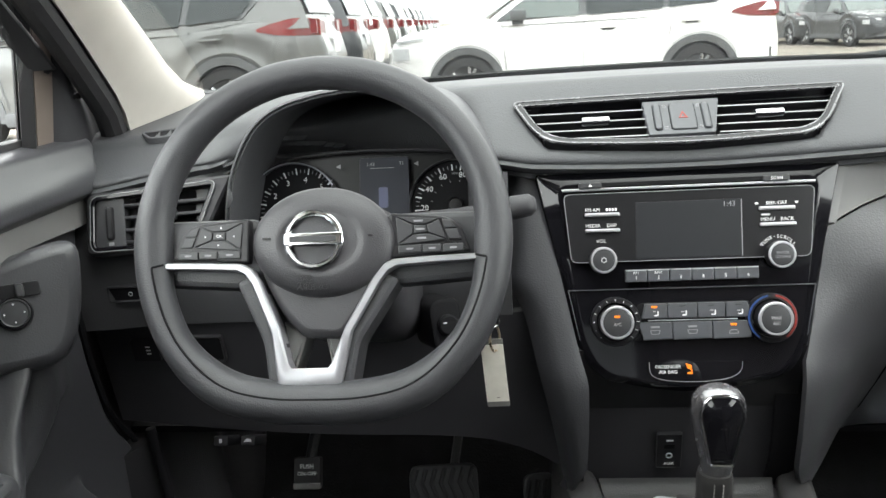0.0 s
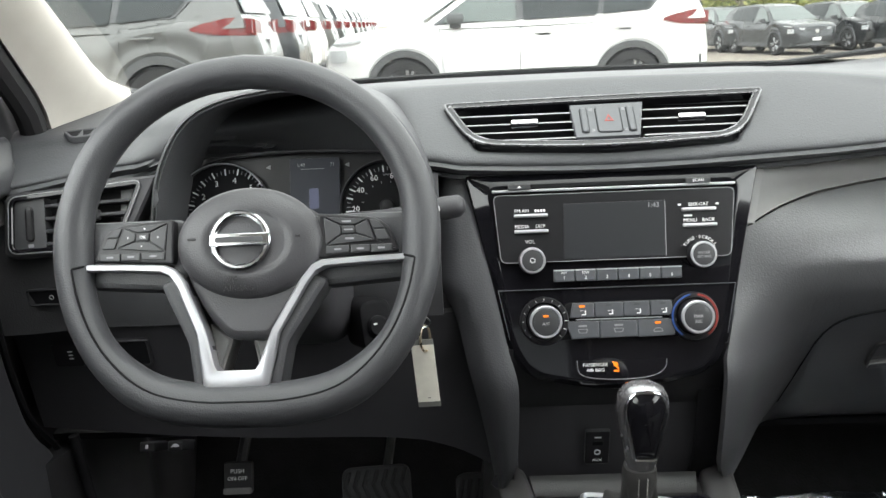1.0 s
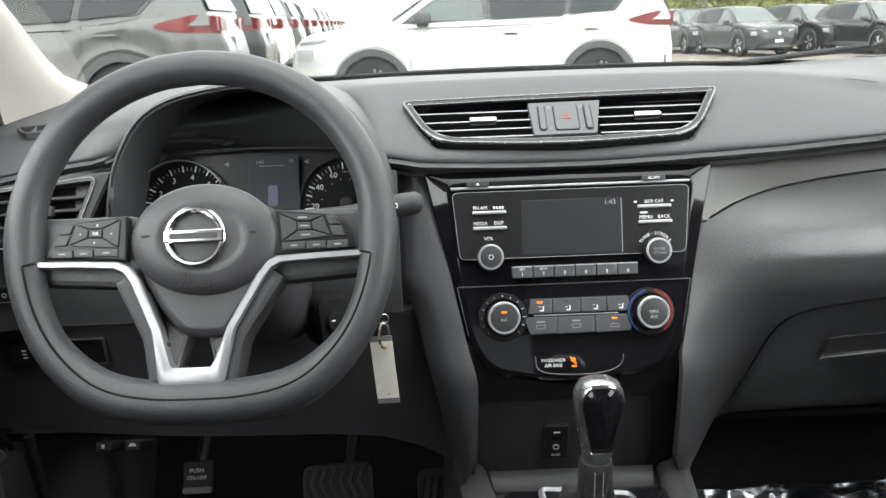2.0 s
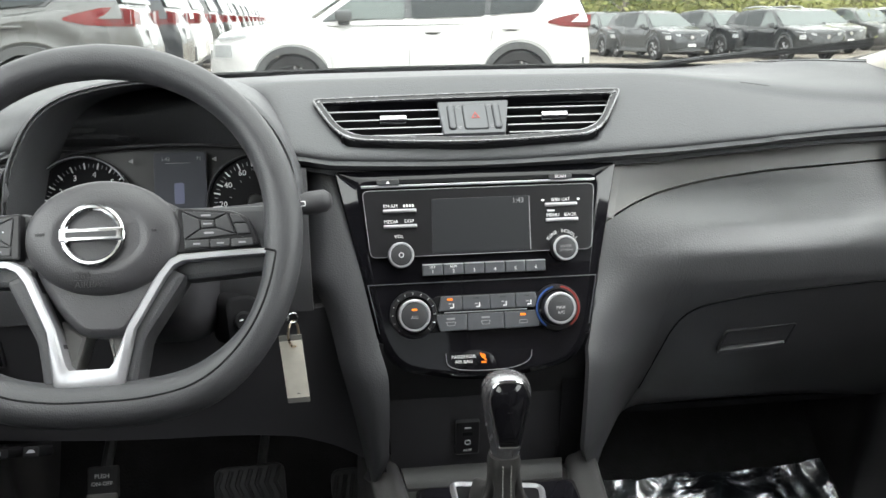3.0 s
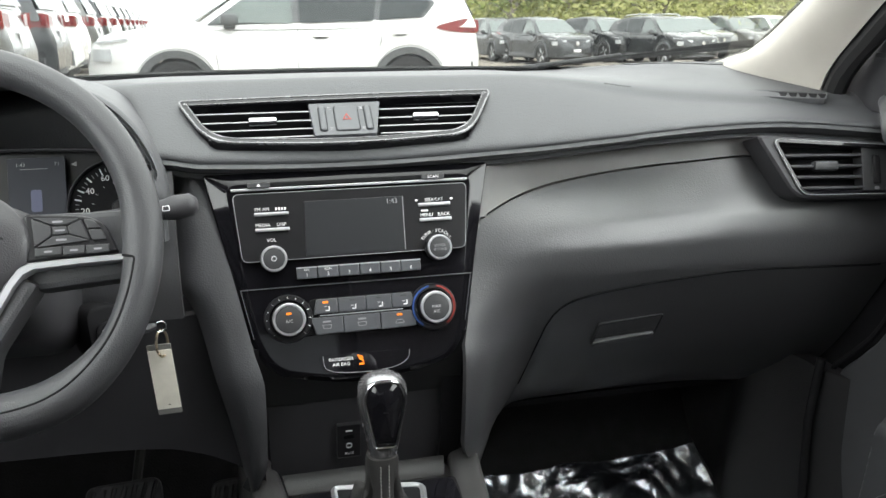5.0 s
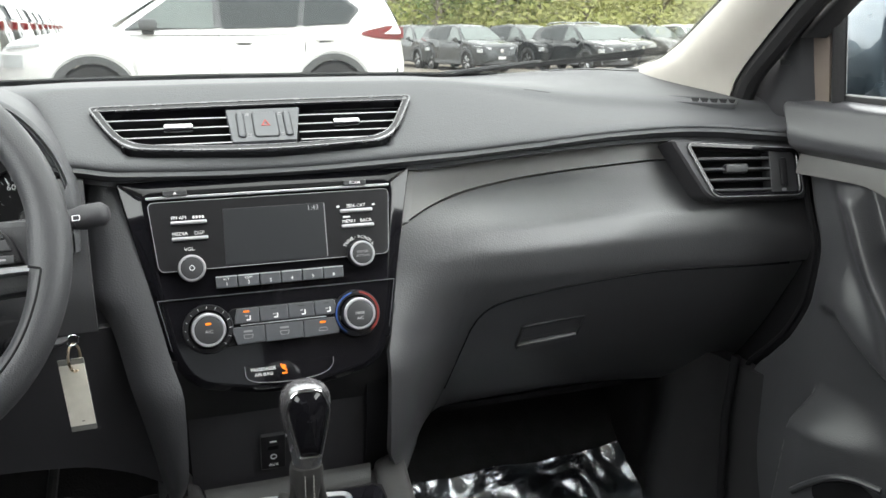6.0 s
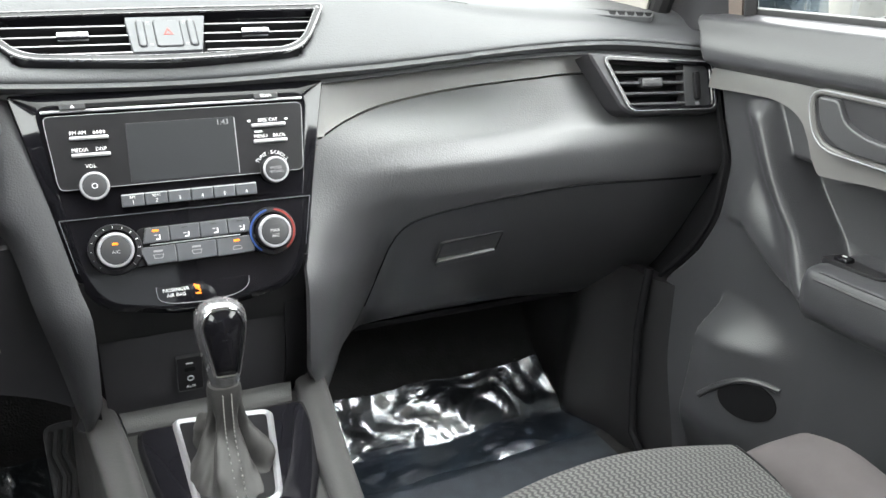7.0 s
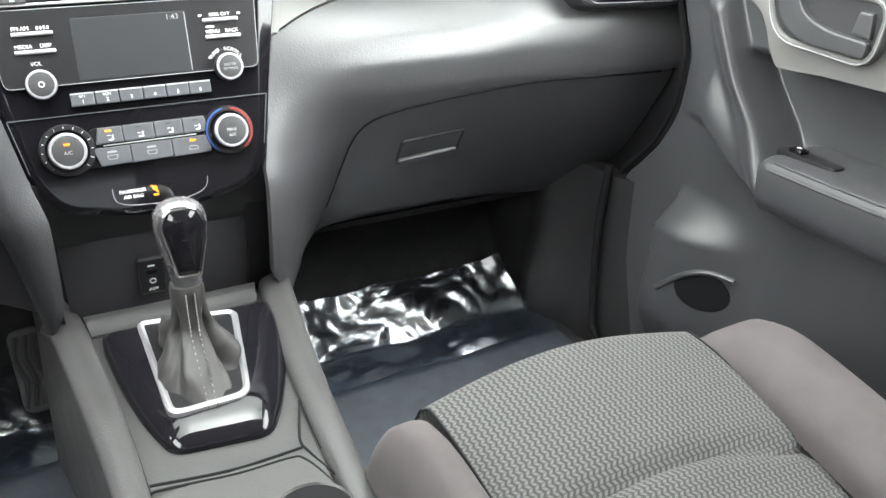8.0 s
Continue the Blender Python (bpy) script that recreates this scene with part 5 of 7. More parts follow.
def shifter():
    s = thing("gear_shifter", (0.005, 0.79, 0.55), "chrome and black gear shifter with a grey leather gaiter", "gear shifter")
    m = axes((0.000, 0.782, 0.652), (1, 0.0, -0.03), (0.04, 0.12, 1)) @ Matrix.Diagonal((1.07, 1.0, 1.07, 1))
    turnv = m @ pose(0, 0, 0, -90, 0, 0)
    # the knob: an egg-shaped grip with a flat glossy face towards the driver
    prof = [(-0.012, 0.011, 0.011), (-0.004, 0.0128, 0.0125), (0.006, 0.0130, 0.0130), (0.020, 0.0160, 0.0155), (0.040, 0.0200, 0.0195), (0.060, 0.0240, 0.0225), (0.078, 0.0255, 0.0235), (0.090, 0.0240, 0.0220), (0.098, 0.0190, 0.0175), (0.1025, 0.0110, 0.0100), (0.1035, 0.002, 0.002)]
    bm = bmesh.new()
    rings(bm, [[(a * math.cos(t), h, b * math.sin(t)) for t in span(0, 2 * math.pi * 31 / 32, 32)] for h, a, b in prof])
    part("grip", bm, material("satin_grey_shifter_grip", (0.30, 0.30, 0.31), 0.24, 0.9, rvary=0.05, patch=0.01), s, "satin metal grip", m, 60)
    face = rounded([(-0.0100, 0.026), (0.0100, 0.026), (0.0205, 0.080), (0.0125, 0.098), (-0.0125, 0.098), (-0.0205, 0.080)], [0.003, 0.003, 0.008, 0.012, 0.012, 0.008], 5)

    def dome(f, lift):
        out = []
        for x, y in face:
            y = 0.068 + (y - 0.068) * f
            out.append((x * f, y, lift + 0.0200 + 0.0035 * step(0.03, 0.075, y) - 14.0 * (x * f) ** 2 - 0.18 * max(0.0, y - 0.085)))
        return out
    bm = bmesh.new()
    rings(bm, [dome(1.0, -0.006), dome(1.0, -0.001), dome(0.97, 0.0005), dome(0.6, 0.0012), dome(0.05, 0.0014)])
    part("face", bm, GLOSS, s, "piano black face", m, 60)
    rim = dome(1.02, 0.0)
    part("face_rim", tube(rim, 0.0019, 8, True), CHROME, s, "chrome line round the face", m)
    part("release_button", prism(rrect(0.005, 0.0022, 0.001, 2, 0, 0.066), 0.0228, 0.0245, 0.0005), FACE, s, "", m)
    part("collar", lathe([(0.0110, 0.0), (0.0118, 0.002), (0.0135, 0.012), (0.0130, 0.016)], 28), FACE, s, "", turnv @ Matrix.Translation((0, 0, -0.022)), 40)
    # the gaiter: folds that widen towards the ring
    bm = bmesh.new()
    loops = []
    for h in span(0, 1, 49):
        loop = []
        for t in span(0, 2 * math.pi * 127 / 128, 128):
            w = 0.0165 + 0.006 * h + 0.0200 * step(0.30, 0.97, h)
            d = 0.0165 + 0.010 * h + 0.0600 * step(0.40, 0.99, h)
            q = math.atan2(math.sin(t + math.pi / 2), math.cos(t + math.pi / 2))
            swing = 0.35 * (h - 0.5)

            def bump(at, wide):
                return math.exp(-((q - at) / wide) ** 2)
            loose = step(0.14, 0.48, h) * (1 - step(0.86, 1.0, h))
            fold = 1 + loose * (0.10 * bump(0, 0.45) - 0.40 * bump(0.80 + swing, 0.22) - 0.34 * bump(-0.86 + swing, 0.20) + 0.16 * bump(1.25 + swing, 0.28) + 0.16 * bump(-1.30 + 0.5 * swing, 0.26)
                                - 0.22 * bump(1.85 - swing, 0.24) - 0.20 * bump(-1.9, 0.25) + 0.030 * math.sin(9 * t - 11 * h) + 0.018 * math.sin(17 * t + 23 * h))
            fold += 0.05 * step(0.0, 0.06, h) * (1 - step(0.08, 0.20, h)) + 0.05 * step(0.62, 0.80, h) * (1 - step(0.86, 0.98, h)) * math.sin(6 * q + 14 * h)
            cx, cy = -0.001 - 0.001 * h, 0.782 + 0.012 * h
            loop.append((cx + w * fold * math.copysign(abs(math.cos(t)) ** 0.8, math.cos(t)), cy + d * fold * math.copysign(abs(math.sin(t)) ** 0.8, math.sin(t)), 0.664 - 0.112 * h + 0.012 * math.sin(3 * t + 2) * step(0.4, 0.8, h) * (1 - step(0.85, 1, h))))
        loops.append(loop)
    rings(bm, loops)
    ga = part("gaiter", bm, BOOT, s, "folded grey leather gaiter", None, 70)
    for sgn in (-1, 1):
        for i in range(24):
            h = 0.06 + i * 0.038
            k = min(48, int(h * 48))
            f = h * 48 - k
            p = Vector(loops[k][96]).lerp(Vector(loops[min(48, k + 1)][96]), f)
            part("stitch", box(p.x + sgn * 0.0045 - 0.0005, p.x + sgn * 0.0045 + 0.0005, p.y - 0.0032, p.y - 0.0006, p.z - 0.0014, p.z + 0.0014, 0.0003), STITCH, ga)
    return s


# ---- pedals and the driver's small switches ----
def pedals():
    for name, x, w, h, y, z, label in (("brake_pedal", -0.3175, 0.100, 0.075, 1.060, 0.470, "wide black ribbed rubber brake pedal"), ("accelerator_pedal", -0.176, 0.050, 0.115, 1.045, 0.440, "black ribbed accelerator pedal")):
        p = thing(name, (x, y, z), label, "pedal")
        m = axes((x, y, z), (1, 0.05, 0.03), (0, 0.55, 1))
        part("plate", prism(rrect(w, h, 0.016, 4), -0.012, 0.0, 0.004), LOWER, p, "", m)
        n = 7 if w > 0.08 else 4
        for i in range(n):
            u = (i - (n - 1) / 2) * w / (n + 0.3)
            part("rib", tube([(u - 0.004, -h * 0.42, 0.001), (u + 0.004, -h * 0.12, 0.0025), (u - 0.004, h * 0.15, 0.0025), (u + 0.003, h * 0.42, 0.001)], 0.0034, 6), RUBBER, p, "", m)
        part("arm", tube([(x + 0.01, y + 0.02, z), (x + 0.035, y + 0.08, z + 0.14), (x + 0.05, y + 0.10, z + 0.28)], 0.007, 8), material("painted_pedal_arm", (0.05, 0.05, 0.05), 0.35, 0.3, rvary=0.05), p, "dark metal arm")
    p = thing("parking_brake_pedal", (-0.512, 1.045, 0.5), "black parking brake pedal with white lettering", "pedal")
    m = axes((-0.5115, 1.040, 0.512), (1, -0.02, 0.02), (-0.06, 0.45, 1))
    part("plate", prism(rrect(0.0400, 0.0440, 0.004, 3), -0.012, 0.0, 0.002), RUBBER, p, "", m)
    part("lower_lip", prism(rrect(0.0400, 0.0085, 0.002, 2, 0, -0.0180), -0.004, 0.0030, 0.0015), TRIM, p, "", m)
    lettering("PUSH", 0.0085, at(m, 0, 0.0090, 0.0003), WHITE, p)
    lettering("ON-OFF", 0.0078, at(m, 0, -0.0010, 0.0003), WHITE, p)
    part("arm", tube([(-0.512, 1.05, 0.51), (-0.495, 1.10, 0.60), (-0.48, 1.13, 0.70)], 0.008, 8), LOWER, p)


def small_switches():
    m = axes((-0.672, 0.9195, 0.8300), (1, 0, 0.01), (0, -0.1, 1))
    a = thing("dimmer_switch", (-0.68, 0.92, 0.82), "small black instrument dimmer switch", "switch")
    part("bezel", hoop(rrect(0.046, 0.0215, 0.004, 3), rrect(0.041, 0.0165, 0.003, 3), -0.01, 0.003, 0.001), LOWER, a, "", m)
    part("rocker", prism(rrect(0.0405, 0.016, 0.002, 3), -0.01, 0.0015, 0.001), FACE, a, "", m)
    part("mark", hoop(circle(0.0028, 14, 0.006, 0), circle(0.0020, 14, 0.006, 0), 0.001, 0.0019, 0.0001), WHITE, a, "", m)
    m = axes((-0.672, 0.9445, 0.7455), (1, 0, 0), (0, -0.2, 1))
    b = thing("traction_switch", (-0.65, 0.945, 0.73), "square black stability control switch", "switch")
    part("button", prism(rrect(0.036, 0.032, 0.003, 3), -0.01, 0.002, 0.001), FACE, b, "", m)
    for v in (0.006, 0.001, -0.004):
        part("mark", prism(rrect(0.0060, 0.0018, 0.0005, 1, 0.004, v), 0.0018, 0.0024, 0.0001), WHITE, b, "", m)
    d = thing("coin_tray", (-0.575, 0.945, 0.73), "shallow black coin tray in the knee panel", "tray")
    m = axes((-0.606, 0.9445, 0.7455), (1, 0, 0), (0, -0.2, 1))
    part("rim", hoop(rrect(0.074, 0.038, 0.004, 3), rrect(0.068, 0.033, 0.003, 3), -0.008, 0.0012, 0.0006), LOWER, d, "", m)
    # nearly flush black plate, the tray's inner shade put into its colour
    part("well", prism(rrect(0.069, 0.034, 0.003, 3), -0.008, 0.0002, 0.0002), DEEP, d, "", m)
    e = thing("fuse_panel_label", (-0.612, 0.96, 0.688), "small printed label on the knee panel", "label")
    m = axes((-0.6115, 0.9585, 0.6960), (1, 0, 0), (0, -0.2, 1))
    for i in range(3):
        part("mark", prism(rrect(0.016, 0.0020, 0.0003, 1, 0, 0.005 - i * 0.005), -0.002, 0.001, 0.0001), DIM, e, "", m)
    for name, x, label in (("fuel_flap_lever", -0.576, "black fuel flap lever with a white pump sign"), ("bonnet_lever", -0.541, "black bonnet lever with a white car sign")):
        q = thing(name, (x, 0.915, 0.63), label, "lever")
        m = axes((x, 0.908, 0.636), (1, 0, 0), (0, 0.5, 1))
        part("grip", prism(rrect(0.020, 0.013, 0.004, 3), -0.045, -0.0005, 0.003), DEEP, q, "", m)
        o = rounded([(-0.009, -0.002), (0.009, -0.002), (0.008, 0.002), (0.003, 0.0045), (-0.003, 0.0045), (-0.006, 0.001)], 0.001, 2) if x > -0.56 else rounded([(-0.003, -0.004), (0.003, -0.004), (0.003, 0.004), (-0.003, 0.004)], 0.001, 2)
        part("mark", prism([(u * 0.55, v * 0.6) for u, v in o], -0.001, 0.0004, 0.0001), DIM, q, "", m)


# ---- doors ----
def door_x(y, z):
    """How far out the door's trim lies: a ridge, the pull recess behind it, the bulge over the pocket."""
    ridge = curve(z, (0.66, 0.622), (0.694, 0.642), (0.761, 0.690), (0.816, 0.735), (0.87, 0.765), (0.909, 0.785), (0.95, 0.80))
    d = y - ridge
    x = 0.722
    x -= 0.032 * step(0.66, 0.70, z) * (1 - step(0.895, 0.93, z)) * step(-0.014, 0.003, d) * (1 - step(0.004, 0.065, d))
    x += 0.036 * step(-0.002, -0.013, d) * step(0.70, 0.73, z) * (1 - step(0.838, 0.856, z))
    crease = curve(y, (0.30, 0.715), (0.47, 0.690), (0.55, 0.673), (0.625, 0.668), (0.70, 0.683), (0.74, 0.702), (0.80, 0.740))
    x -= 0.020 * step(crease - 0.006, crease + 0.010, z) * (1 - step(crease + 0.025, crease + 0.09, z)) * step(0.86, 0.78, y)
    edge = 0.832 + 0.35 * (z - 0.53) ** 2 - 0.10 * (z - 0.56)
    x -= 0.050 * step(edge + 0.007, edge - 0.006, y) * step(0.660, 0.800, y) * step(0.640, 0.575, z) * step(0.33, 0.46, z)
    x -= 0.024 * step(0.938, 0.958, z) * (1 - step(0.966, 1.022, z))
    x += 0.03 * step(1.010, 1.024, z)
    return x


def door_front(s, z):
    """Where the door's trim ends, before the dashboard."""
    y = curve(z, (0.32, 0.955), (0.411, 0.965), (0.56, 0.985), (0.60, 0.975), (0.64, 0.940), (0.682, 0.905), (0.75, 0.874), (0.815, 0.868), (0.874, 0.889), (0.92, 0.905), (0.959, 0.925), (0.985, 0.942), (1.004, 0.965))
    return y + (0.035 if s < 0 else 0.0) * step(0.60, 0.75, z)


def door(s):
    d = thing("front_door", (s * 0.74, 0.3, 0.30), "charcoal front door trim with grey insert and black armrest", "car door", "front doors")
    def trim(k, z):
        y = -0.40 + 0.85 * k if k < 1 else 0.45 + (door_front(s, z) - 0.45) * (k - 1)
        return (s * (door_x(y, z) + 0.030 * step(door_front(s, z) - 0.022, door_front(s, z), y) ** 2), y, z)
    sheet = surf(trim, span(0, 0.98, 24) + span(1, 2, 190), span(0.32, 1.024, 190), 0.03, (s, 0, 0))
    part("edge_seal", tube([(s * (0.730 - 0.004 * step(0.7, 0.6, z)), door_front(s, z) + 0.004, z) for z in span(0.40, 0.985, 40)], 0.0042, 6), DEEP, d, "dark gap seal at the door's front edge")
    part("door_panel", sheet, DOORSKIN, d, "charcoal moulded door panel", angle=60)

    def insert(y, v):
        low = curve(y, (0.45, 0.852), (0.62, 0.848), (0.69, 0.843), (0.705, 0.858), (0.718, 0.884), (0.733, 0.904), (0.758, 0.916), (0.79, 0.921), (0.90, 0.918))
        top = 0.953
        z = low + v * (top - low)
        return (s * (0.718 - 0.008 * (1 - v) - 0.002 * math.sin(math.pi * v)), y, z)
    part("trim_insert", surf(insert, span(0.0, 0.66, 20) + span(0.67, 0.77, 40) + span(0.78, 0.902 if s > 0 else 0.937, 12), span(0, 1, 9), 0.03, (s, 0, 0)), TRIM, d, "grey satin trim insert", angle=60)
    m = axes((s * 0.7045, 0.634, 0.911), (0, -s, 0), (0, 0, 1))
    f = (lambda o: o) if s > 0 else (lambda o: [(-x, y) for x, y in o][::-1])
    cup = rounded([(-0.078, 0.030), (-0.060, -0.028), (0.070, -0.034), (0.078, 0.028)], [0.02, 0.03, 0.02, 0.02], 5)
    part("handle_bezel", hoop(f(inset(cup, -0.007)), f(cup), -0.014, 0.006, 0.0022), TRIM, d, "satin grey bezel round the door handle", m, 40)
    part("bezel_line", hoop(f(inset(cup, -0.0062)), f(inset(cup, -0.0045)), 0.004, 0.0064, 0.0003), SATIN, d, "thin bright line on the bezel", m)
    part("handle_cup", prism(f(cup), -0.008, 0.0010, 0.0005), LOWER, d, "black handle recess", m)
    lever = rounded([(-0.066, 0.028), (-0.056, -0.010), (-0.020, -0.030), (0.066, -0.031), (0.068, -0.012), (0.010, -0.008), (-0.022, 0.004), (-0.036, 0.028)], [0.006, 0.03, 0.03, 0.006, 0.006, 0.03, 0.03, 0.006], 6)
    part("handle_lever", prism(f(lever), 0.0, 0.009, 0.003), PANEL, d, "black door handle lever", m)
    part("lock_button", prism(f(rounded([(0.042, -0.008), (0.068, -0.010), (0.066, 0.018), (0.048, 0.018)], 0.003, 2)), 0.0, 0.007, 0.003), PANEL, d, "", m)

    prof = smooth_line([(0.752, 0.754), (0.700, 0.752), (0.668, 0.749), (0.657, 0.741), (0.655, 0.720), (0.660, 0.695), (0.685, 0.676), (0.752, 0.668)], 4)

    def rest(k, v):
        y = -0.30 + 0.948 * v
        x, z = prof[k]
        nose = math.sqrt(max(0.0, 1 - step(0.632, 0.646, y) ** 2))
        return (s * (x + (0.735 - x) * 0.10 * (1 - nose)), y, z - 0.004 * (1 - nose) + 0.010 * step(0.60, 0.2, y))
    arm = part("armrest", surf(rest, range(len(prof)), span(0, 0.94, 12) + span(0.945, 1, 10), 0.01, (s, 0, 0)), RIMSKIN, d, "black padded armrest with stitched edge", angle=50)
    for x, z in ((0.6635, 0.7478), (0.6565, 0.7395)):
        pts = [(s * x, y, z + 0.010 * step(0.60, 0.2, y)) for y in span(-0.28, 0.626, 14)]
        part("piping", tube(pts, 0.0017, 6), LOWER, arm, "stitched piping")
    sw = axes((s * 0.703, 0.610, 0.7535), (0, -s, 0), (s, 0, -0.04 * s))
    part("switch_plate", prism(rounded([(-0.040, -0.016), (0.044, -0.010), (0.044, 0.010), (-0.040, 0.016)], 0.008, 4), -0.010, 0.0016, 0.001), FACE, d, "black window switch plate", sw)
    part("window_switch", prism(rrect(0.020, 0.016, 0.004, 3, -0.018, 0.0), 0.0, 0.007, 0.003), GLOSS, d, "black window switch", sw)
    part("switch_mark", prism(rrect(0.006, 0.004, 0.001, 1, -0.018, 0.0), 0.006, 0.0074, 0.0002), WHITE, d, "", sw)
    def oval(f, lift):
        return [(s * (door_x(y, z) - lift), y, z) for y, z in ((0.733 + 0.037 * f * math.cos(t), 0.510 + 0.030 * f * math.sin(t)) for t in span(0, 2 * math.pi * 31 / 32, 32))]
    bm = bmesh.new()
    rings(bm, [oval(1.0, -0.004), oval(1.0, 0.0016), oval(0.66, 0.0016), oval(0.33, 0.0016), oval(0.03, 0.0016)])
    # no hole is cut: a black oval on the skin stands for the pocket's shade
    part("pocket_hollow", bm, DEEP, d, "black oval painted as the shade inside the door pocket")
    part("pocket_lip", tube(smooth_line([(s * (door_x(y, z) - 0.001), y, z) for y, z in ((0.800, 0.490), (0.776, 0.514), (0.750, 0.535), (0.724, 0.543), (0.695, 0.541))], 4), 0.0045, 8), DOORSKIN, d, "rounded lip of the door pocket")
    pocket = surf(lambda u, v: (s * (0.655 - 0.012 * v + 0.012 * u), 0.20 + 0.50 * u, 0.34 + 0.085 * v), span(0, 1, 10), span(0, 1, 4), 0.012, (s, 0, 0))
    part("map_pocket", pocket, DOORSKIN, d, "door map pocket")
    if s < 0:
        mk = axes((-0.698, 0.742, 0.870), (0.80, 0.58, -0.03), (-0.15, 0.20, 0.95))
        part("switch_pod", prism(rounded([(-0.100, -0.060), (0.045, -0.062), (0.066, 0.0), (0.072, 0.070), (0.020, 0.062), (-0.100, 0.030)], [0.03, 0.04, 0.06, 0.035, 0.06, 0.03], 6), -0.06, -0.001, 0.014), DOORSKIN, d, "moulded charcoal switch pod", mk, 60)
        pl = part("mirror_switch", prism(rrect(0.038, 0.015, 0.004, 3, 0.008, 0.022), -0.01, 0.0015, 0.001), FACE, d, "mirror selector switch", mk)
        part("slider", prism(rrect(0.008, 0.014, 0.003, 3, 0.008, 0.022), 0.001, 0.006, 0.002), BUTTON, pl, "", mk)
        part("knob_rim", hoop(circle(0.0175, 36), circle(0.0150, 36), -0.006, 0.002, 0.0012), FACE, d, "", mk)
        kn = part("mirror_knob", lathe([(0.0150, -0.01), (0.0150, 0.003), (0.0135, 0.0060), (0.0120, 0.0048), (0.001, 0.0055)], 36), BUTTON, d, "round mirror adjuster", mk, 40)
        for i in range(4):
            part("mark", prism(circle(0.0014, 3), 0.0050, 0.0060, 0.0001), WHITE, kn, "", at(mk, 0.0090 * math.cos(i * math.pi / 2), 0.0090 * math.sin(i * math.pi / 2)))
    # window frame, corner panel and glass
    y0 = 0.914 if s > 0 else 0.936
    w = 0.030 if s > 0 else 0.038

    def sail(u, v):
        z = 0.990 + 0.160 * v
        edge = pillar_back(z) + 0.022
        y = y0 - 0.006 + (edge - y0 + 0.006) * u
        return (s * (0.738 - 0.16 * (z - 1.0) - 0.012 * math.sin(math.pi * min(1.0, u * 1.3)) ** 0.5), y, z)
    part("corner_panel", surf(sail, span(0, 1, 9), span(0, 0.90, 9), 0.012, (s, 0, 0)), LOWER, d, "black triangular corner panel", angle=60)
    part("corner_clip", prism(rounded([(-0.014, 0.0), (0.004, 0.0), (0.010, -0.008), (-0.014, -0.008)], 0.003, 3), -0.004, 0.002, 0.001), BUTTON, d, "small cover clip", axes((s * 0.7165, y0 + 0.034, 1.070), (0, -s, 0), (0, 0, 1)))

    def rail2(v, dy, dx):
        z = 1.0 + 0.44 * v
        return (s * (0.744 + dx - 0.17 * (z - 1.0)), y0 + dy - 0.02 * v, z)
    part("window_channel", surf(lambda u, v: rail2(v, -w * u, -0.006), span(0, 1, 3), span(0, 1, 9), 0.02, (s, 0, 0)), material("brown_grey_channel", (0.155, 0.125, 0.105), 0.6, blotch=0.08, patch=0.05), d, "dull brown window frame upright")
    part("window_seal", surf(lambda u, v: rail2(v, -w + 0.001 - 0.022 * u, -0.010 * math.sin(math.pi * u)), span(0, 1, 7), span(0, 1, 10), 0.018, (s, 0, 0)), RUBBER, d, "black window seal")
    part("window_frame", surf(lambda u, v: (s * (0.736 - 0.17 * (0.10 + 0.40 * v) - 0.012 * math.sin(math.pi * u)), pillar_back(1.10 + 0.40 * v) - 0.004 - 0.052 * u, 1.10 + 0.40 * v), span(0, 1, 7), span(0, 1, 12), 0.02, (s, 0, 0)), RUBBER, d, "black upper window frame")
    part("sill_seal", box(*sorted((s * 0.742, s * 0.762)), -0.40, 0.90, 1.010, 1.027, 0.004), RUBBER, d, "black sill seal")
    g = surf(lambda y, v: (s * (0.757 - 0.15 * v - 0.03 * v * v), y, 1.0 + 0.44 * v), span(-0.40, 0.872, 4), span(0, 1, 6), 0.004, (s, 0, 0))
    gp = part("window_pane", g, PANE, d, "clear side window")
    gp.visible_shadow = False
    part("door_skin", box(*sorted((s * 0.80, s * 0.83)), -0.42, 1.03, 0.30, 1.0, 0.01), material("dark_blue_grey_paint", (0.035, 0.05, 0.062), 0.25, 0.5, coat=1.0, rvary=0.03), d, "dark blue-grey painted door skin")
    return d


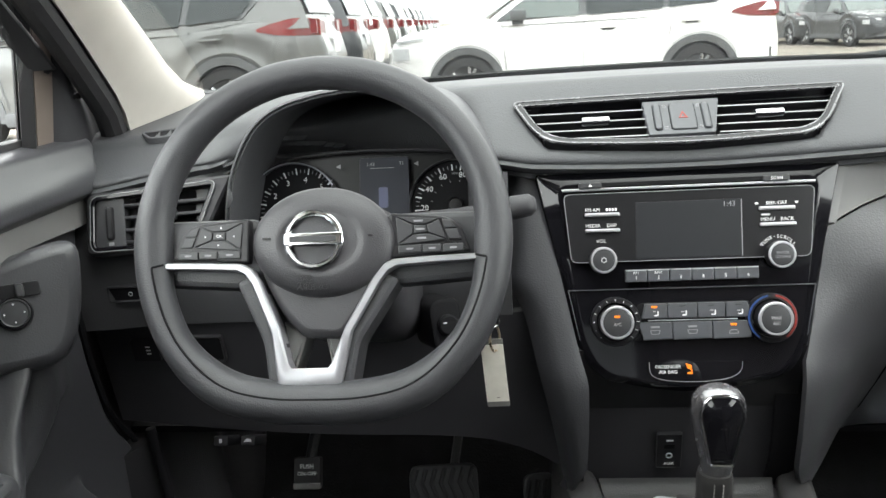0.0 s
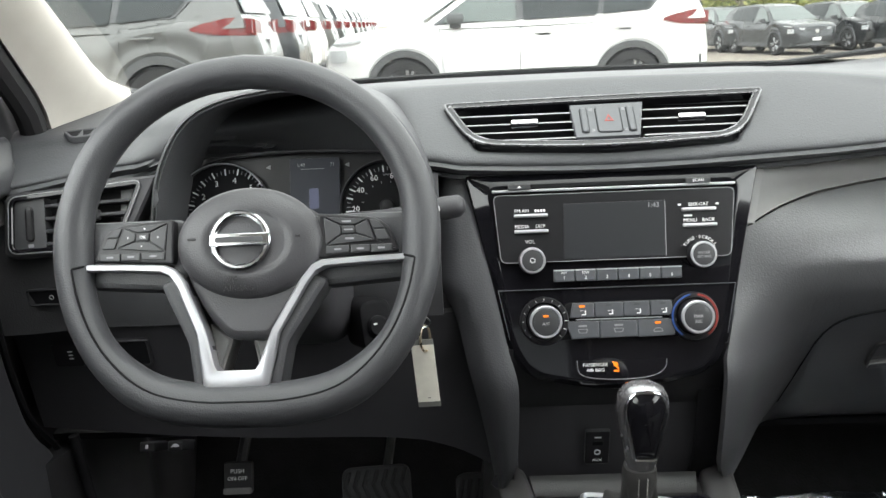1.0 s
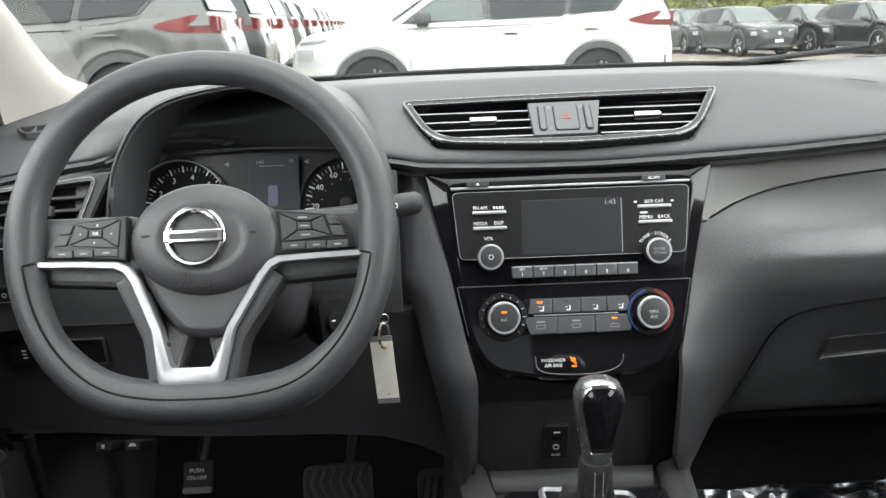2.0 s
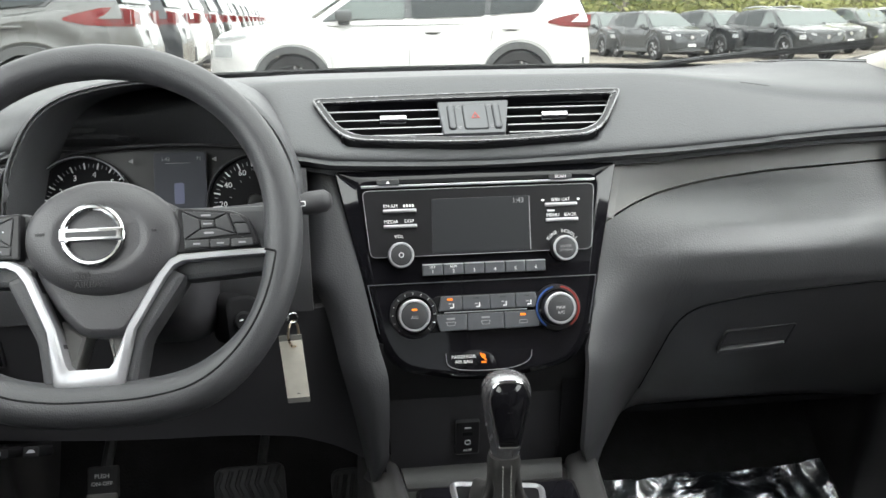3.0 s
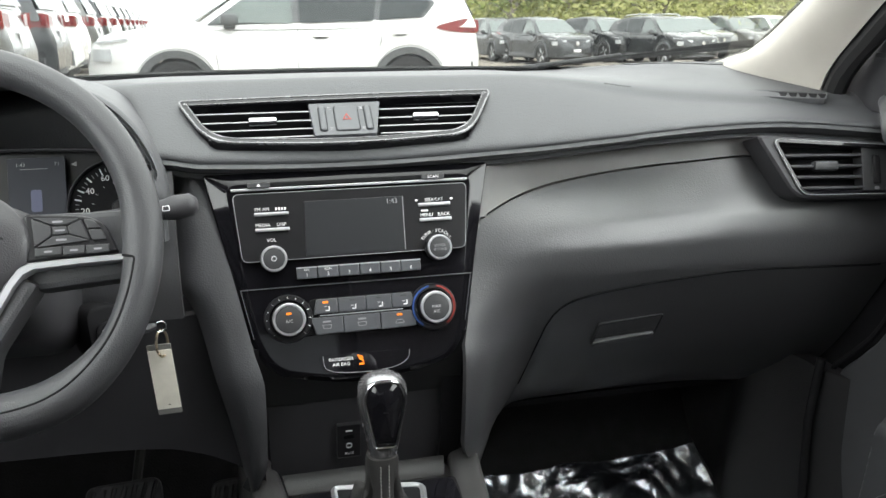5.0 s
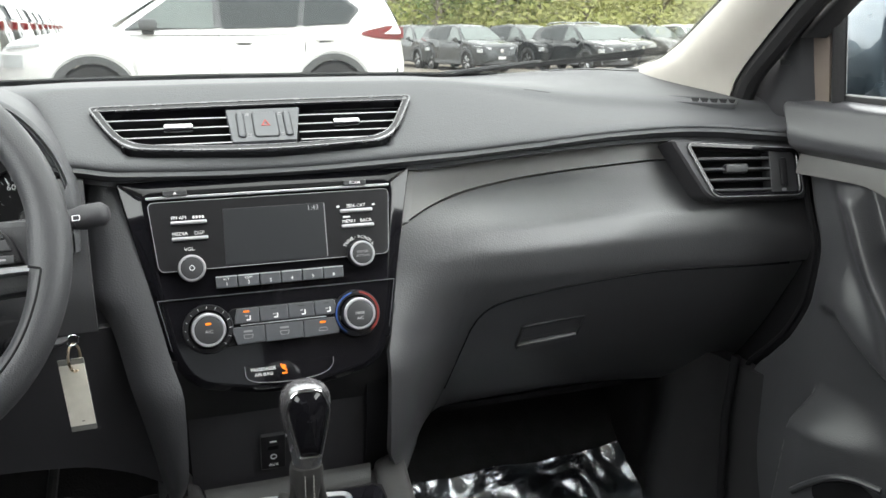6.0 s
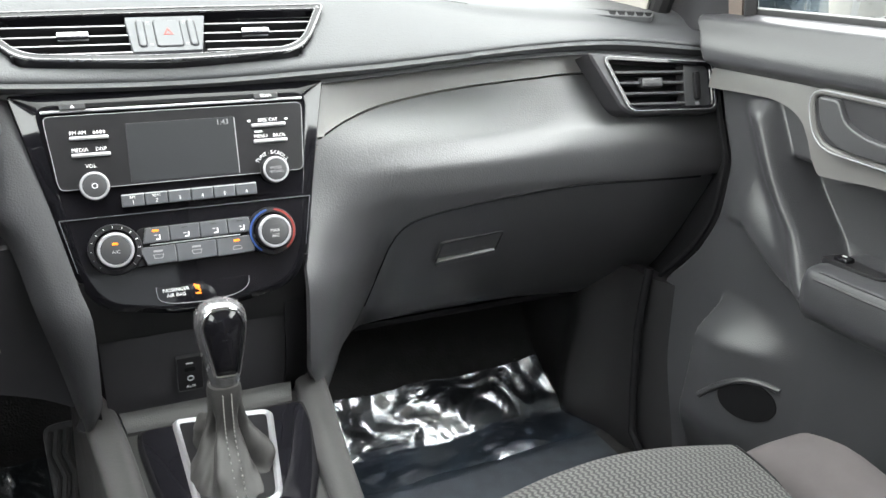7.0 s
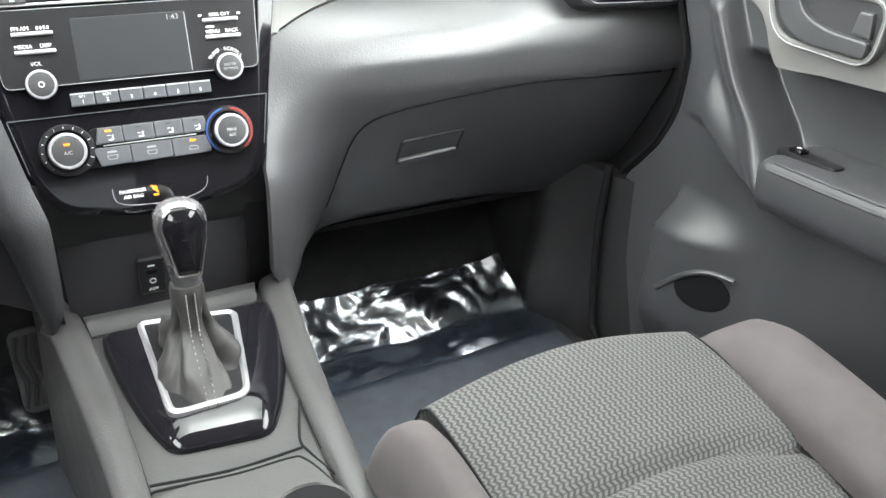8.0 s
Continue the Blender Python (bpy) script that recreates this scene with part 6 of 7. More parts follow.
def wing_mirror(s):
    w = thing("wing_mirror", (s * 0.95, 1.07, 0.98), "dark blue-grey painted wing mirror", "wing mirror", "wing mirrors")
    paint = bpy.data.materials["dark_blue_grey_paint"]
    bm = bmesh.new()
    o = rounded([(0.995, 0.975), (1.10, 0.965), (1.165, 1.02), (1.165, 1.12), (1.10, 1.185), (1.0, 1.175)], [0.02, 0.05, 0.06, 0.06, 0.05, 0.02], 5)
    c = Vector((1.06, 1.07))
    rings(bm, [[(s * x, c.x + (y - c.x) * f, c.y + (z - c.y) * f) for y, z in o] for x, f in ((0.955, 0.62), (0.965, 0.82), (0.985, 0.95), (1.02, 1.0), (1.10, 0.98), (1.17, 0.9), (1.20, 0.75), (1.21, 0.5))])
    part("housing", bm, paint, w, "painted mirror housing", None, 60)
    part("foot", box(*sorted((s * 0.79, s * 0.985)), 1.0, 1.075, 0.955, 0.995, 0.012), RUBBER, w, "black mirror foot")
    m = axes((s * 1.046, 0.985, 1.075), (1, -0.35, 0), (0, -0.03, 1)) if s > 0 else axes((s * 1.085, 0.990, 1.075), (1, 0.40, 0), (0, 0.05, 1))
    o = rrect(0.165, 0.160, 0.03, 5)
    part("glass_frame", hoop(inset(o, -0.006), inset(o, 0.002), -0.004, 0.004, 0.002), RUBBER, w, "", m)
    part("mirror_glass", prism(o, -0.004, 0.0, 0.0008), material("mirror_silver", (0.86, 0.88, 0.89), 0.01, 1.0), w, "mirror glass", m)


# ---- seat, floor films ----
def fabric():
    ma = material("grey_zigzag_seat_cloth", (0.06, 0.06, 0.062), 0.9)
    nt = ma.node_tree
    b = nt.nodes["Principled BSDF"]
    co = nt.nodes["Texture Coordinate"]
    sep = nt.nodes.new("ShaderNodeSeparateXYZ")
    nt.links.new(co.outputs["Object"], sep.inputs[0])

    def op(kind, a, c=None, d=None):
        n = nt.nodes.new("ShaderNodeMath")
        n.operation = kind
        for i, v in enumerate((a, c, d)):
            if v is None:
                continue
            if isinstance(v, (int, float)):
                n.inputs[i].default_value = v
            else:
                nt.links.new(v, n.inputs[i])
        return n.outputs[0]
    col = op("MULTIPLY", sep.outputs["X"], 1 / 0.0062)
    row = op("MULTIPLY", sep.outputs["Y"], 1 / 0.0078)
    zig = op("PINGPONG", row, 0.5)
    lane = op("FRACT", op("ADD", col, op("MULTIPLY", zig, 0.9)))
    wave = op("ABSOLUTE", op("SUBTRACT", lane, 0.5))
    mask = op("SMOOTH_MIN", op("MULTIPLY", op("SUBTRACT", wave, 0.19), 12.0), 1.0, 0.1)
    link = op("GREATER_THAN", op("FRACT", op("MULTIPLY", row, 2.0)), 0.16)
    mask = op("MULTIPLY", op("MAXIMUM", mask, 0.0), link)
    mix = nt.nodes.new("ShaderNodeMix")
    mix.data_type = "RGBA"
    mix.inputs["A"].default_value = (0.022, 0.022, 0.023, 1)
    mix.inputs["B"].default_value = (0.072, 0.072, 0.070, 1)
    nt.links.new(mask, mix.inputs["Factor"])
    nt.links.new(mix.outputs["Result"], b.inputs["Base Color"])
    bu = nt.nodes.new("ShaderNodeBump")
    bu.inputs["Strength"].default_value, bu.inputs["Distance"].default_value = 0.45, 0.0010
    nt.links.new(mask, bu.inputs["Height"])
    nt.links.new(bu.outputs["Normal"], b.inputs["Normal"])
    return ma


def seat():
    s = thing("passenger_seat", (0.375, 0.25, 0.285), "grey cloth passenger seat with zigzag weave and plain bolsters", "car seat")

    def pad_top(u, v):
        y = 0.05 + 0.560 * v
        wide = 0.148 + 0.012 * v
        x = 0.325 + u * wide + 0.004
        crown = 0.012 * (1 - u * u)
        bend = 0.0025 * math.cos(u * math.pi)
        drop = 0.10 * max(0.0, (v - 0.90) / 0.10) ** 2
        groove = 0.011 * math.exp(-((y - 0.397 + 0.014 * max(0.0, u) ** 2) / 0.009) ** 2)
        return (x, y - 0.012 * u * u, 0.608 + crown - drop - 0.20 * max(0.0, 0.86 - v) ** 1.5 - groove + bend)
    part("cushion_centre", surf(pad_top, span(-1, 1, 25), span(0, 1, 61), 0.05, (0, 0, -1)), fabric(), s, "zigzag woven cloth cushion", angle=60)
    for side in (-1, 1):
        def bolster(u, v):
            y = 0.0 + 0.595 * v
            a = u * math.pi
            w = (0.028 if side < 0 else 0.060)
            inner = 0.325 + side * (0.150 + 0.010 * v)
            mid = inner + side * w
            h = 0.030 * step(1.0, 0.80, v) + 0.012
            end = 0.10 * max(0.0, (v - 0.90) / 0.10) ** 2
            if u > 1:
                return (mid + side * w * 1.05, y - 0.015, 0.40)
            return (mid - side * w * math.cos(a), y - 0.012, 0.590 + h * math.sin(a) ** 0.8 - end - 0.14 * max(0.0, 0.86 - v) ** 1.5 - 0.05 * max(0, u - 0.6))
        part("bolster", surf(bolster, span(0, 1, 17) + [1.2], span(0, 1, 31), 0.01, (0, 0, -1)), SUEDE, s, "plain grey-brown cloth bolster", angle=60)
        part("seam", tube([pad_top(side * 1.0, v) for v in span(0, 0.97, 30)], 0.0016, 6), DEEP, s)
    part("cushion_front", surf(lambda u, v: (0.335 + u * (0.20 + 0.01 * v), 0.575 - 0.03 * u * u - 0.03 * (1 - v), 0.40 + 0.125 * v), span(-1, 1, 13), span(0, 1, 7), 0.02, (0, -1, 0)), SUEDE, s, "plain front of the cushion", angle=60)
    part("seat_base", box(0.17, 0.56, -0.05, 0.48, 0.30, 0.45, 0.02), LOWER, s)
    back = surf(lambda u, v: (0.36 + u * 0.25, -0.06 - 0.14 * v + 0.05 * u * u, 0.54 + 0.62 * v), span(-1, 1, 15), span(0, 1, 15), 0.11, (0, -1, 0))
    part("backrest", back, SUEDE, s, "plain grey-brown backrest", angle=60)
    return s


def films():
    ma = bpy.data.materials.new("clear_wrinkled_film")
    ma.use_nodes = True
    nt = ma.node_tree
    nt.nodes.remove(nt.nodes["Principled BSDF"])
    tr, gl, mx, no, bu, co = (nt.nodes.new(k) for k in ("ShaderNodeBsdfTransparent", "ShaderNodeBsdfGlossy", "ShaderNodeMixShader", "ShaderNodeTexNoise", "ShaderNodeBump", "ShaderNodeTexCoord"))
    tr.inputs[0].default_value = (0.80, 0.86, 0.92, 1)
    gl.inputs["Roughness"].default_value = 0.20
    gloss, lw = thin(nt, 0.20, 0.85)
    no.inputs["Scale"].default_value, no.inputs["Detail"].default_value, no.inputs["Distortion"].default_value = 14.0, 3.0, 0.7
    bu.inputs["Strength"].default_value, bu.inputs["Distance"].default_value = 0.8, 0.012
    L = nt.links.new
    L(co.outputs["Object"], no.inputs["Vector"]), L(no.outputs["Fac"], bu.inputs["Height"])
    L(bu.outputs["Normal"], gl.inputs["Normal"]), L(bu.outputs["Normal"], lw.inputs["Normal"])
    L(gloss, mx.inputs[0]), L(tr.outputs[0], mx.inputs[1]), L(gl.outputs[0], mx.inputs[2])
    L(mx.outputs[0], nt.nodes["Material Output"].inputs["Surface"])
    mat_cloth = material("dark_blue_grey_floor_mat", (0.026, 0.031, 0.039), 0.8, grain=0.6, size=0.002, blotch=0.2, patch=0.03)
    for s, cx in ((1, 0.42), (-1, -0.40)):
        base = thing("floor_mat", (cx, 0.9, 0.287), "dark floor mat under clear protective film", "floor mat", "floor mats")
        w = 0.24
        part("mat", surf(lambda u, v: (cx + u * w, 0.62 + 0.50 * v + 0.10 * max(0, v - 0.95), 0.294), span(-1, 1, 3), span(0, 1, 5), 0.008, (0, 0, -1)), mat_cloth, base)
        rnd = random.Random(7)
        for block in range(3):
            for row in range(4):
                x = cx - w + 0.03 + 0.155 * block + 0.02 * (row % 2)
                for word in range(4):
                    l = rnd.uniform(0.010, 0.030)
                    if x + l > cx + w - 0.02:
                        break
                    y = 0.700 + 0.016 * row + 0.085 * block
                    part("print_bar", box(x, x + l, y, y + 0.0075, 0.2935, 0.2946, 0.0004), DEEP, base)
                    x += l + 0.006
        film = thing("floor_film", (cx, 1.1, 0.30), "clear crinkled plastic film over the footwell floor", "plastic film", "floor films")

        def sheet(u, v):
            y = 1.005 + 0.165 * v
            z = 0.302 + 0.85 * max(0.0, y - 1.085)
            p = Vector((cx + u * (w - 0.04 * v), y + 0.01 * u, z))
            return p + Vector((0, -0.6, 1.0)) * (0.018 * noise.noise(p * 10.0) + 0.007 * abs(noise.noise(p * 24.0)) + 0.006)
        teeth = bmesh.new()
        for i in range(60):
            a, b = Vector(sheet(-1 + i / 30, 1.0)), Vector(sheet(-1 + (i + 0.5) / 30, 1.0))
            m = axes((a + b) / 2, b - a, (0, -0.3, 1))
            l = (b - a).length / 2
            prism([tuple((m @ Vector(p))[:2]) for p in ((-l, 0, 0), (l, 0, 0), (0, 0.006, 0))], m.translation.z, m.translation.z + 0.0012, 0.0002, 0.0, teeth)
        part("cut_edge", teeth, ma, film, "serrated cut edge of the film")
        part("film", surf(sheet, span(-1, 1, 70), span(0, 1, 36), 0.0006, (0, 0, -1)), ma, film, angle=80)


def kick_panels():
    for s in (-1, 1):
        k = thing("kick_panel", (s * 0.70, 1.05, 0.3), "black plastic kick panel in the footwell", "kick panel", "kick panels")
        # black trim made darker still, the footwell's shadow put into its colour
        part("panel", surf(lambda y, z: (s * (0.750 - 0.045 * step(0.86, 0.99, y) - 0.040 * math.exp(-((y - 1.11) / 0.05) ** 2) - 0.035 * step(1.12, 1.25, y) - 0.02 * step(0.5, 0.3, z)), y, z), span(0.80, 1.36, 40), span(0.29, 0.60, 12), 0.03, (s, 0, 0)), material("shade_darkened_black_trim", (0.009, 0.009, 0.010), 0.5, grain=0.4, size=0.0015, blotch=0.1), k, angle=60)
        part("filler", box(*sorted((s * 0.765, s * 0.795)), 0.80, 1.20, 0.30, 0.99, 0.004), DEEP, k)
        # added black box that stops daylight leaking past the end of the dash
        part("end_filler", box(*sorted((s * 0.66, s * 0.775)), 1.015, 1.03, 0.64, 0.955, 0.003), DEEP, k)
        part("sill_seal", tube([(s * 0.700, 0.975, 0.62), (s * 0.690, 0.975, 0.52), (s * 0.685, 0.965, 0.42), (s * 0.675, 0.945, 0.34), (s * 0.66, 0.87, 0.305)], 0.007, 8), DEEP, k, "black door opening seal", angle=60)


centre_stack()
radio()
climate()
airbag_sign()
steering_wheel()
steering_column()
key_tag()
instruments()
console()
shifter()
pedals()
small_switches()
door(1)
door(-1)
wing_mirror(1)
wing_mirror(-1)
seat()
films()
kick_panels()


# ---- outside: ground, parked cars, trees ----
def land(x, y):
    return 0.11 * step(-1.2, -2.6, x) * step(3.0, 6.0, y) - 0.45 * step(13.0, 27.0, 0.5 * x + 0.8 * y) * step(0.0, 6.0, x)


def outside_ground():
    bm = bmesh.new()
    xs = [-400, -60] + span(-30, 60, 46) + [120, 400]
    ys = [-400, -60] + span(-20, 60, 41) + [120, 400]
    vs = [[bm.verts.new((x, y, land(x, y))) for y in ys] for x in xs]
    for i in range(len(xs) - 1):
        for j in range(len(ys) - 1):
            bm.faces.new((vs[i][j], vs[i + 1][j], vs[i + 1][j + 1], vs[i][j + 1]))
    tar = material("pale_worn_gravel_asphalt", (0.20, 0.175, 0.145), 0.95, grain=0.6, size=0.03, blotch=0.22, patch=0.7)
    tagged(part("ground", bm, tar), "pale worn gravel and asphalt of a car lot", "ground", kind="structure")


TYRE = material("tyre_rubber", (0.02, 0.02, 0.021), 0.85, grain=0.4, size=0.01, blotch=0.15, patch=0.1)
ALLOY = material("alloy_wheel", (0.45, 0.46, 0.47), 0.3, 0.9, rvary=0.06, patch=0.05)
CLAD = material("dark_grey_cladding", (0.085, 0.088, 0.092), 0.7, grain=0.3, size=0.004, blotch=0.1, patch=0.1)
TINT = material("tinted_car_glass", (0.045, 0.05, 0.052), 0.08, rvary=0.02, patch=0.3, spec=0.14)
CLEARG = material("pale_car_glass", (0.10, 0.12, 0.115), 0.06, rvary=0.02, patch=0.3, spec=0.6)
TAIL = material("red_lamp_lens", (0.17, 0.018, 0.018), 0.15, rvary=0.03, patch=0.05, coat=0.6)
HEAD = material("clear_lamp_lens", (0.60, 0.62, 0.64), 0.10, 0.3, rvary=0.03, patch=0.03, coat=0.8)
PLATE = material("pale_plate", (0.7, 0.7, 0.7), 0.5, blotch=0.1, patch=0.05)


def paint(name, color, metal=0.0):
    return material(name, color, 0.28, metal, grain=0.03, size=0.003, blotch=0.03, patch=0.6, rvary=0.04, coat=0.5)


def parked_car(coat, label, at_pose, group="", tint=TINT, rails=False):
    """A mid-size crossover, its nose along -x, on the ground at its origin."""
    root = thing("parked_car", (0, 0, 0), label, "car", group)
    wheels = (-1.355, 1.350)

    def low(l):
        z = curve(l, (-2.30, 0.42), (-2.20, 0.30), (-1.9, 0.26), (1.9, 0.28), (2.20, 0.36), (2.30, 0.48))
        for c in wheels:
            if abs(l - c) < 0.445:
                z = max(z, 0.36 + math.sqrt(max(0.0, 0.445 ** 2 - (l - c) ** 2)))
        return z

    def high(l):
        return curve(l, (-2.32, 0.70), (-2.27, 0.86), (-2.18, 0.955), (-2.05, 1.00), (-1.6, 1.065), (-1.10, 1.13), (-0.9, 1.09), (0.0, 1.075), (1.1, 1.10), (1.8, 1.16), (2.15, 1.17), (2.24, 1.10), (2.32, 0.80))

    def half(l):
        return curve(l, (-2.32, 0.58), (-2.25, 0.72), (-2.1, 0.82), (-1.8, 0.89), (-1.2, 0.915), (1.5, 0.915), (2.0, 0.87), (2.2, 0.78), (2.32, 0.62))
    stations = sorted(set(span(-2.32, 2.32, 60) + [c + d for c in wheels for d in span(-0.446, 0.446, 25)]))
    bm = bmesh.new()
    loops = []
    for l in stations:
        a, b, w = low(l), high(l), half(l)
        b = max(b, a + 0.05)
        h = b - a
        side = [(w * 0.72, a), (w * 0.97, a + 0.02 * h), (w * 0.995, a + 0.15 * h), (w * 0.985, a + 0.35 * h), (w * 0.99, a + 0.55 * h), (w * 1.0, a + 0.72 * h), (w * 0.985, a + 0.84 * h), (w * 0.95, a + 0.93 * h), (w * 0.88, a + 0.985 * h), (w * 0.5, a + 1.01 * h)]
        loops.append([(l, -y, z) for y, z in side] + [(l, y, z) for y, z in side[::-1]])
    rings(bm, loops)
    body = part("body", bm, coat, root, "", None, 28)

    def cabin(z):
        return 0.865 - (z - 1.08) * 0.42
    prof = smooth_line([(-1.16, 1.06), (-0.80, 1.30), (-0.40, 1.54), (-0.10, 1.635), (0.40, 1.675), (1.00, 1.66), (1.55, 1.60), (1.90, 1.53), (2.02, 1.48), (2.10, 1.36), (2.20, 1.10)], 3)
    bm = bmesh.new()
    loops = []
    for l, z in prof:
        w = cabin(z)
        base = 1.04
        loops.append([(l, -w - 0.42 * (z - base) * 0, z - 0.02), (l, -w * 0.93, z), (l, -w * 0.5, z + 0.018), (l, w * 0.5, z + 0.018), (l, w * 0.93, z), (l, w, z - 0.02), (l, cabin(base), base), (l, -cabin(base), base)])
    rings(bm, loops)
    part("roof", bm, coat, root, "", None, 40)

    def flank(points, s, lift):
        o = [(l, s * (cabin(z) + lift), z) for l, z in points]
        bm = bmesh.new()
        inner = [(l, s * (cabin(z) - 0.03), z) for l, z in points]
        rings(bm, [inner, o])
        return bm
    for s in (-1, 1):
        wins = ([(-0.90, 1.115), (-0.02, 1.105), (-0.02, 1.575), (-0.22, 1.560), (-0.45, 1.470)], [(0.07, 1.105), (0.93, 1.125), (1.02, 1.545), (0.07, 1.590)], [(1.00, 1.130), (1.52, 1.175), (1.66, 1.33), (1.45, 1.485), (1.09, 1.538)])
        for i, o in enumerate(wins):
            part("side_window", flank(rounded(o, 0.03, 3), s, 0.022), CLEARG if i == 0 else tint, root, "")
        part("window_surround", flank(rounded([(-1.00, 1.085), (1.55, 1.155), (1.72, 1.33), (1.47, 1.515), (0.9, 1.585), (0.0, 1.615), (-0.25, 1.590)], 0.03, 3), s, 0.010), CLAD, root, "")
        for c in wheels:
            arch = surf(lambda t, v: (c + (0.455 - 0.075 * v) * math.cos(t), s * (half(c) + 0.006 - 0.01 * v), 0.36 + (0.455 - 0.075 * v) * math.sin(t)), span(-0.15, math.pi + 0.15, 28), span(0, 1, 3), 0.05, (0, -s, 0))
            part("arch_cladding", arch, CLAD, root, "dark grey wheel arch cladding")
            m = Matrix.Translation((c, s * (half(c) - 0.03), 0.36)) @ pose(0, 0, 0, 90 if s < 0 else -90)
            wh = part("wheel", lathe([(0.20, -0.22), (0.33, -0.225), (0.36, -0.20), (0.362, -0.03), (0.335, 0.0), (0.245, 0.0), (0.235, -0.03)], 40), TYRE, root, "", m, 40)
            hub = bmesh.new()
            for i in range(5):
                t = 2 * math.pi * i / 5
                for d in (-0.16, 0.16):
                    tube([(0.03 * math.cos(t), 0.03 * math.sin(t), -0.02), (0.235 * math.cos(t + d), 0.235 * math.sin(t + d), -0.015)], 0.020, 5, False, hub)
            part("wheel_rim", hub, ALLOY, wh, "silver alloy spokes", m, 30)
            part("wheel_disc", lathe([(0.24, -0.10), (0.24, -0.07), (0.05, -0.06), (0.045, 0.0), (0.001, 0.003)], 30), TYRE, wh, "", m)
        part("sill_cladding", box(-0.92, 0.92, *sorted((s * 0.80, s * 0.925)), 0.255, 0.40, 0.02), CLAD, root, "")
        for l in (0.30, 1.25):
            h = part("door_handle", box(l - 0.11, l + 0.11, *sorted((s * 0.905, s * 0.945)), 0.945 + 0.02 * (l > 1), 0.972 + 0.02 * (l > 1), 0.009), coat, root, "")
            part("handle_shadow_gap", box(l - 0.07, l + 0.07, *sorted((s * 0.900, s * 0.919)), 0.925 + 0.02 * (l > 1), 0.944 + 0.02 * (l > 1), 0.004), CLAD, h)
        for pts in ([(-0.86, 0.42), (-0.90, 0.70), (-0.92, 1.06)], [(0.02, 0.42), (0.02, 0.70), (0.03, 1.06)], [(1.00, 0.82), (1.02, 0.95), (1.03, 1.08)]):
            part("door_gap", tube([(l, s * (0.9155 if z < 1.0 else 0.885), z) for l, z in pts], 0.0045, 4), CLAD, root)
        mir = part("door_mirror", box(-0.83, -0.64, *sorted((s * 0.93, s * 1.10)), 1.085, 1.215, 0.04), CLAD, root, "")
        part("mirror_base", box(-0.80, -0.67, *sorted((s * 0.88, s * 1.00)), 1.045, 1.095, 0.015), CLAD, mir)

        bm = surf(lambda u, v: (1.70 + 0.58 * u, s * (half(1.70 + 0.58 * u) + 0.010), curve(u, (0, 1.030), (0.4, 0.985), (1, 0.965)) + v * curve(u, (0, 0.025), (0.25, 0.100), (0.7, 0.165), (1, 0.155))), span(0, 1, 9), span(0, 1, 4), 0.05, (0, -s, 0))
        part("tail_lamp", bm, TAIL, root, "red wraparound tail lamp")
        bm = surf(lambda u, v: (2.262 + 0.012 * u, s * (0.79 - 0.42 * u), 0.99 + 0.13 * v - 0.02 * u), span(0, 1, 6), span(0, 1, 3), 0.06, (-1, 0, 0))
        part("tail_lamp", bm, TAIL, root, "red lamp across the tailgate")
        bm = surf(lambda u, v: (-2.235 + 0.20 * u, s * (half(-2.235 + 0.20 * u) + 0.010), 0.70 + 0.14 * v), span(0, 1, 5), span(0, 1, 4), 0.05, (0, -s, 0))
        part("head_lamp", bm, HEAD, root, "clear front lamp")
        bm = surf(lambda u, v: (-2.285 + 0.11 * u * u, s * (0.40 + 0.34 * u), 0.800 + 0.075 * v + 0.02 * u), span(0, 1, 6), span(0, 1, 3), 0.05, (1, 0, 0))
        part("head_lamp", bm, HEAD, root, "clear lamp across the nose")
        bm = surf(lambda u, v: (-2.20 + 0.35 * u, s * (half(-2.20 + 0.35 * u) + 0.006), 0.895 + 0.035 * u + 0.03 * v), span(0, 1, 5), span(0, 1, 3), 0.03, (0, -s, 0))
        part("day_lamp", bm, HEAD, root, "slim upper lamp")
        if rails:
            part("roof_rail", tube([(-0.25, s * 0.60, 1.64), (-0.15, s * 0.60, 1.715), (0.5, s * 0.60, 1.745), (1.3, s * 0.60, 1.71), (1.45, s * 0.60, 1.645)], 0.022, 8), SATIN, root, "silver roof rail")
    for l in ((-0.05, 0.5, 1.1) if rails else ()):
        part("roof_bar", tube([(l, -0.60, 1.735), (l, 0.60, 1.735)], 0.018, 6), SATIN, root, "")

    def slope(points, lift):
        """A pane across the car, along the line of the roof's profile."""
        return surf(lambda u, v: (points[0][0] + (points[1][0] - points[0][0]) * v + lift[0], u * (cabin(points[0][1] + (points[1][1] - points[0][1]) * v) - 0.06), points[0][1] + (points[1][1] - points[0][1]) * v + lift[1]), span(-1, 1, 7), span(0, 1, 4), 0.01, (0, 0, -1))
    part("windscreen", slope([(-1.10, 1.11), (-0.42, 1.535)], (-0.008, 0.030)), CLEARG, root, "")
    part("rear_window", slope([(2.19, 1.18), (2.06, 1.46)], (0.012, 0.004)), tint, root, "")
    part("grille", surf(lambda u, v: (-2.335 + 0.05 * u * u, u * (0.34 - 0.12 * (1 - v)), 0.58 + 0.27 * v), span(-1, 1, 7), span(0, 1, 4), 0.03, (1, 0, 0)), CLAD, root, "dark grille")
    part("badge", prism(circle(0.07, 20, 0, 0.76), 0.0, 0.02, 0.004), CHROME, root, "", Matrix.Translation((-2.350, 0, 0)) @ axes((0, 0, 0), (0, -1, 0), (0, 0, 1)))
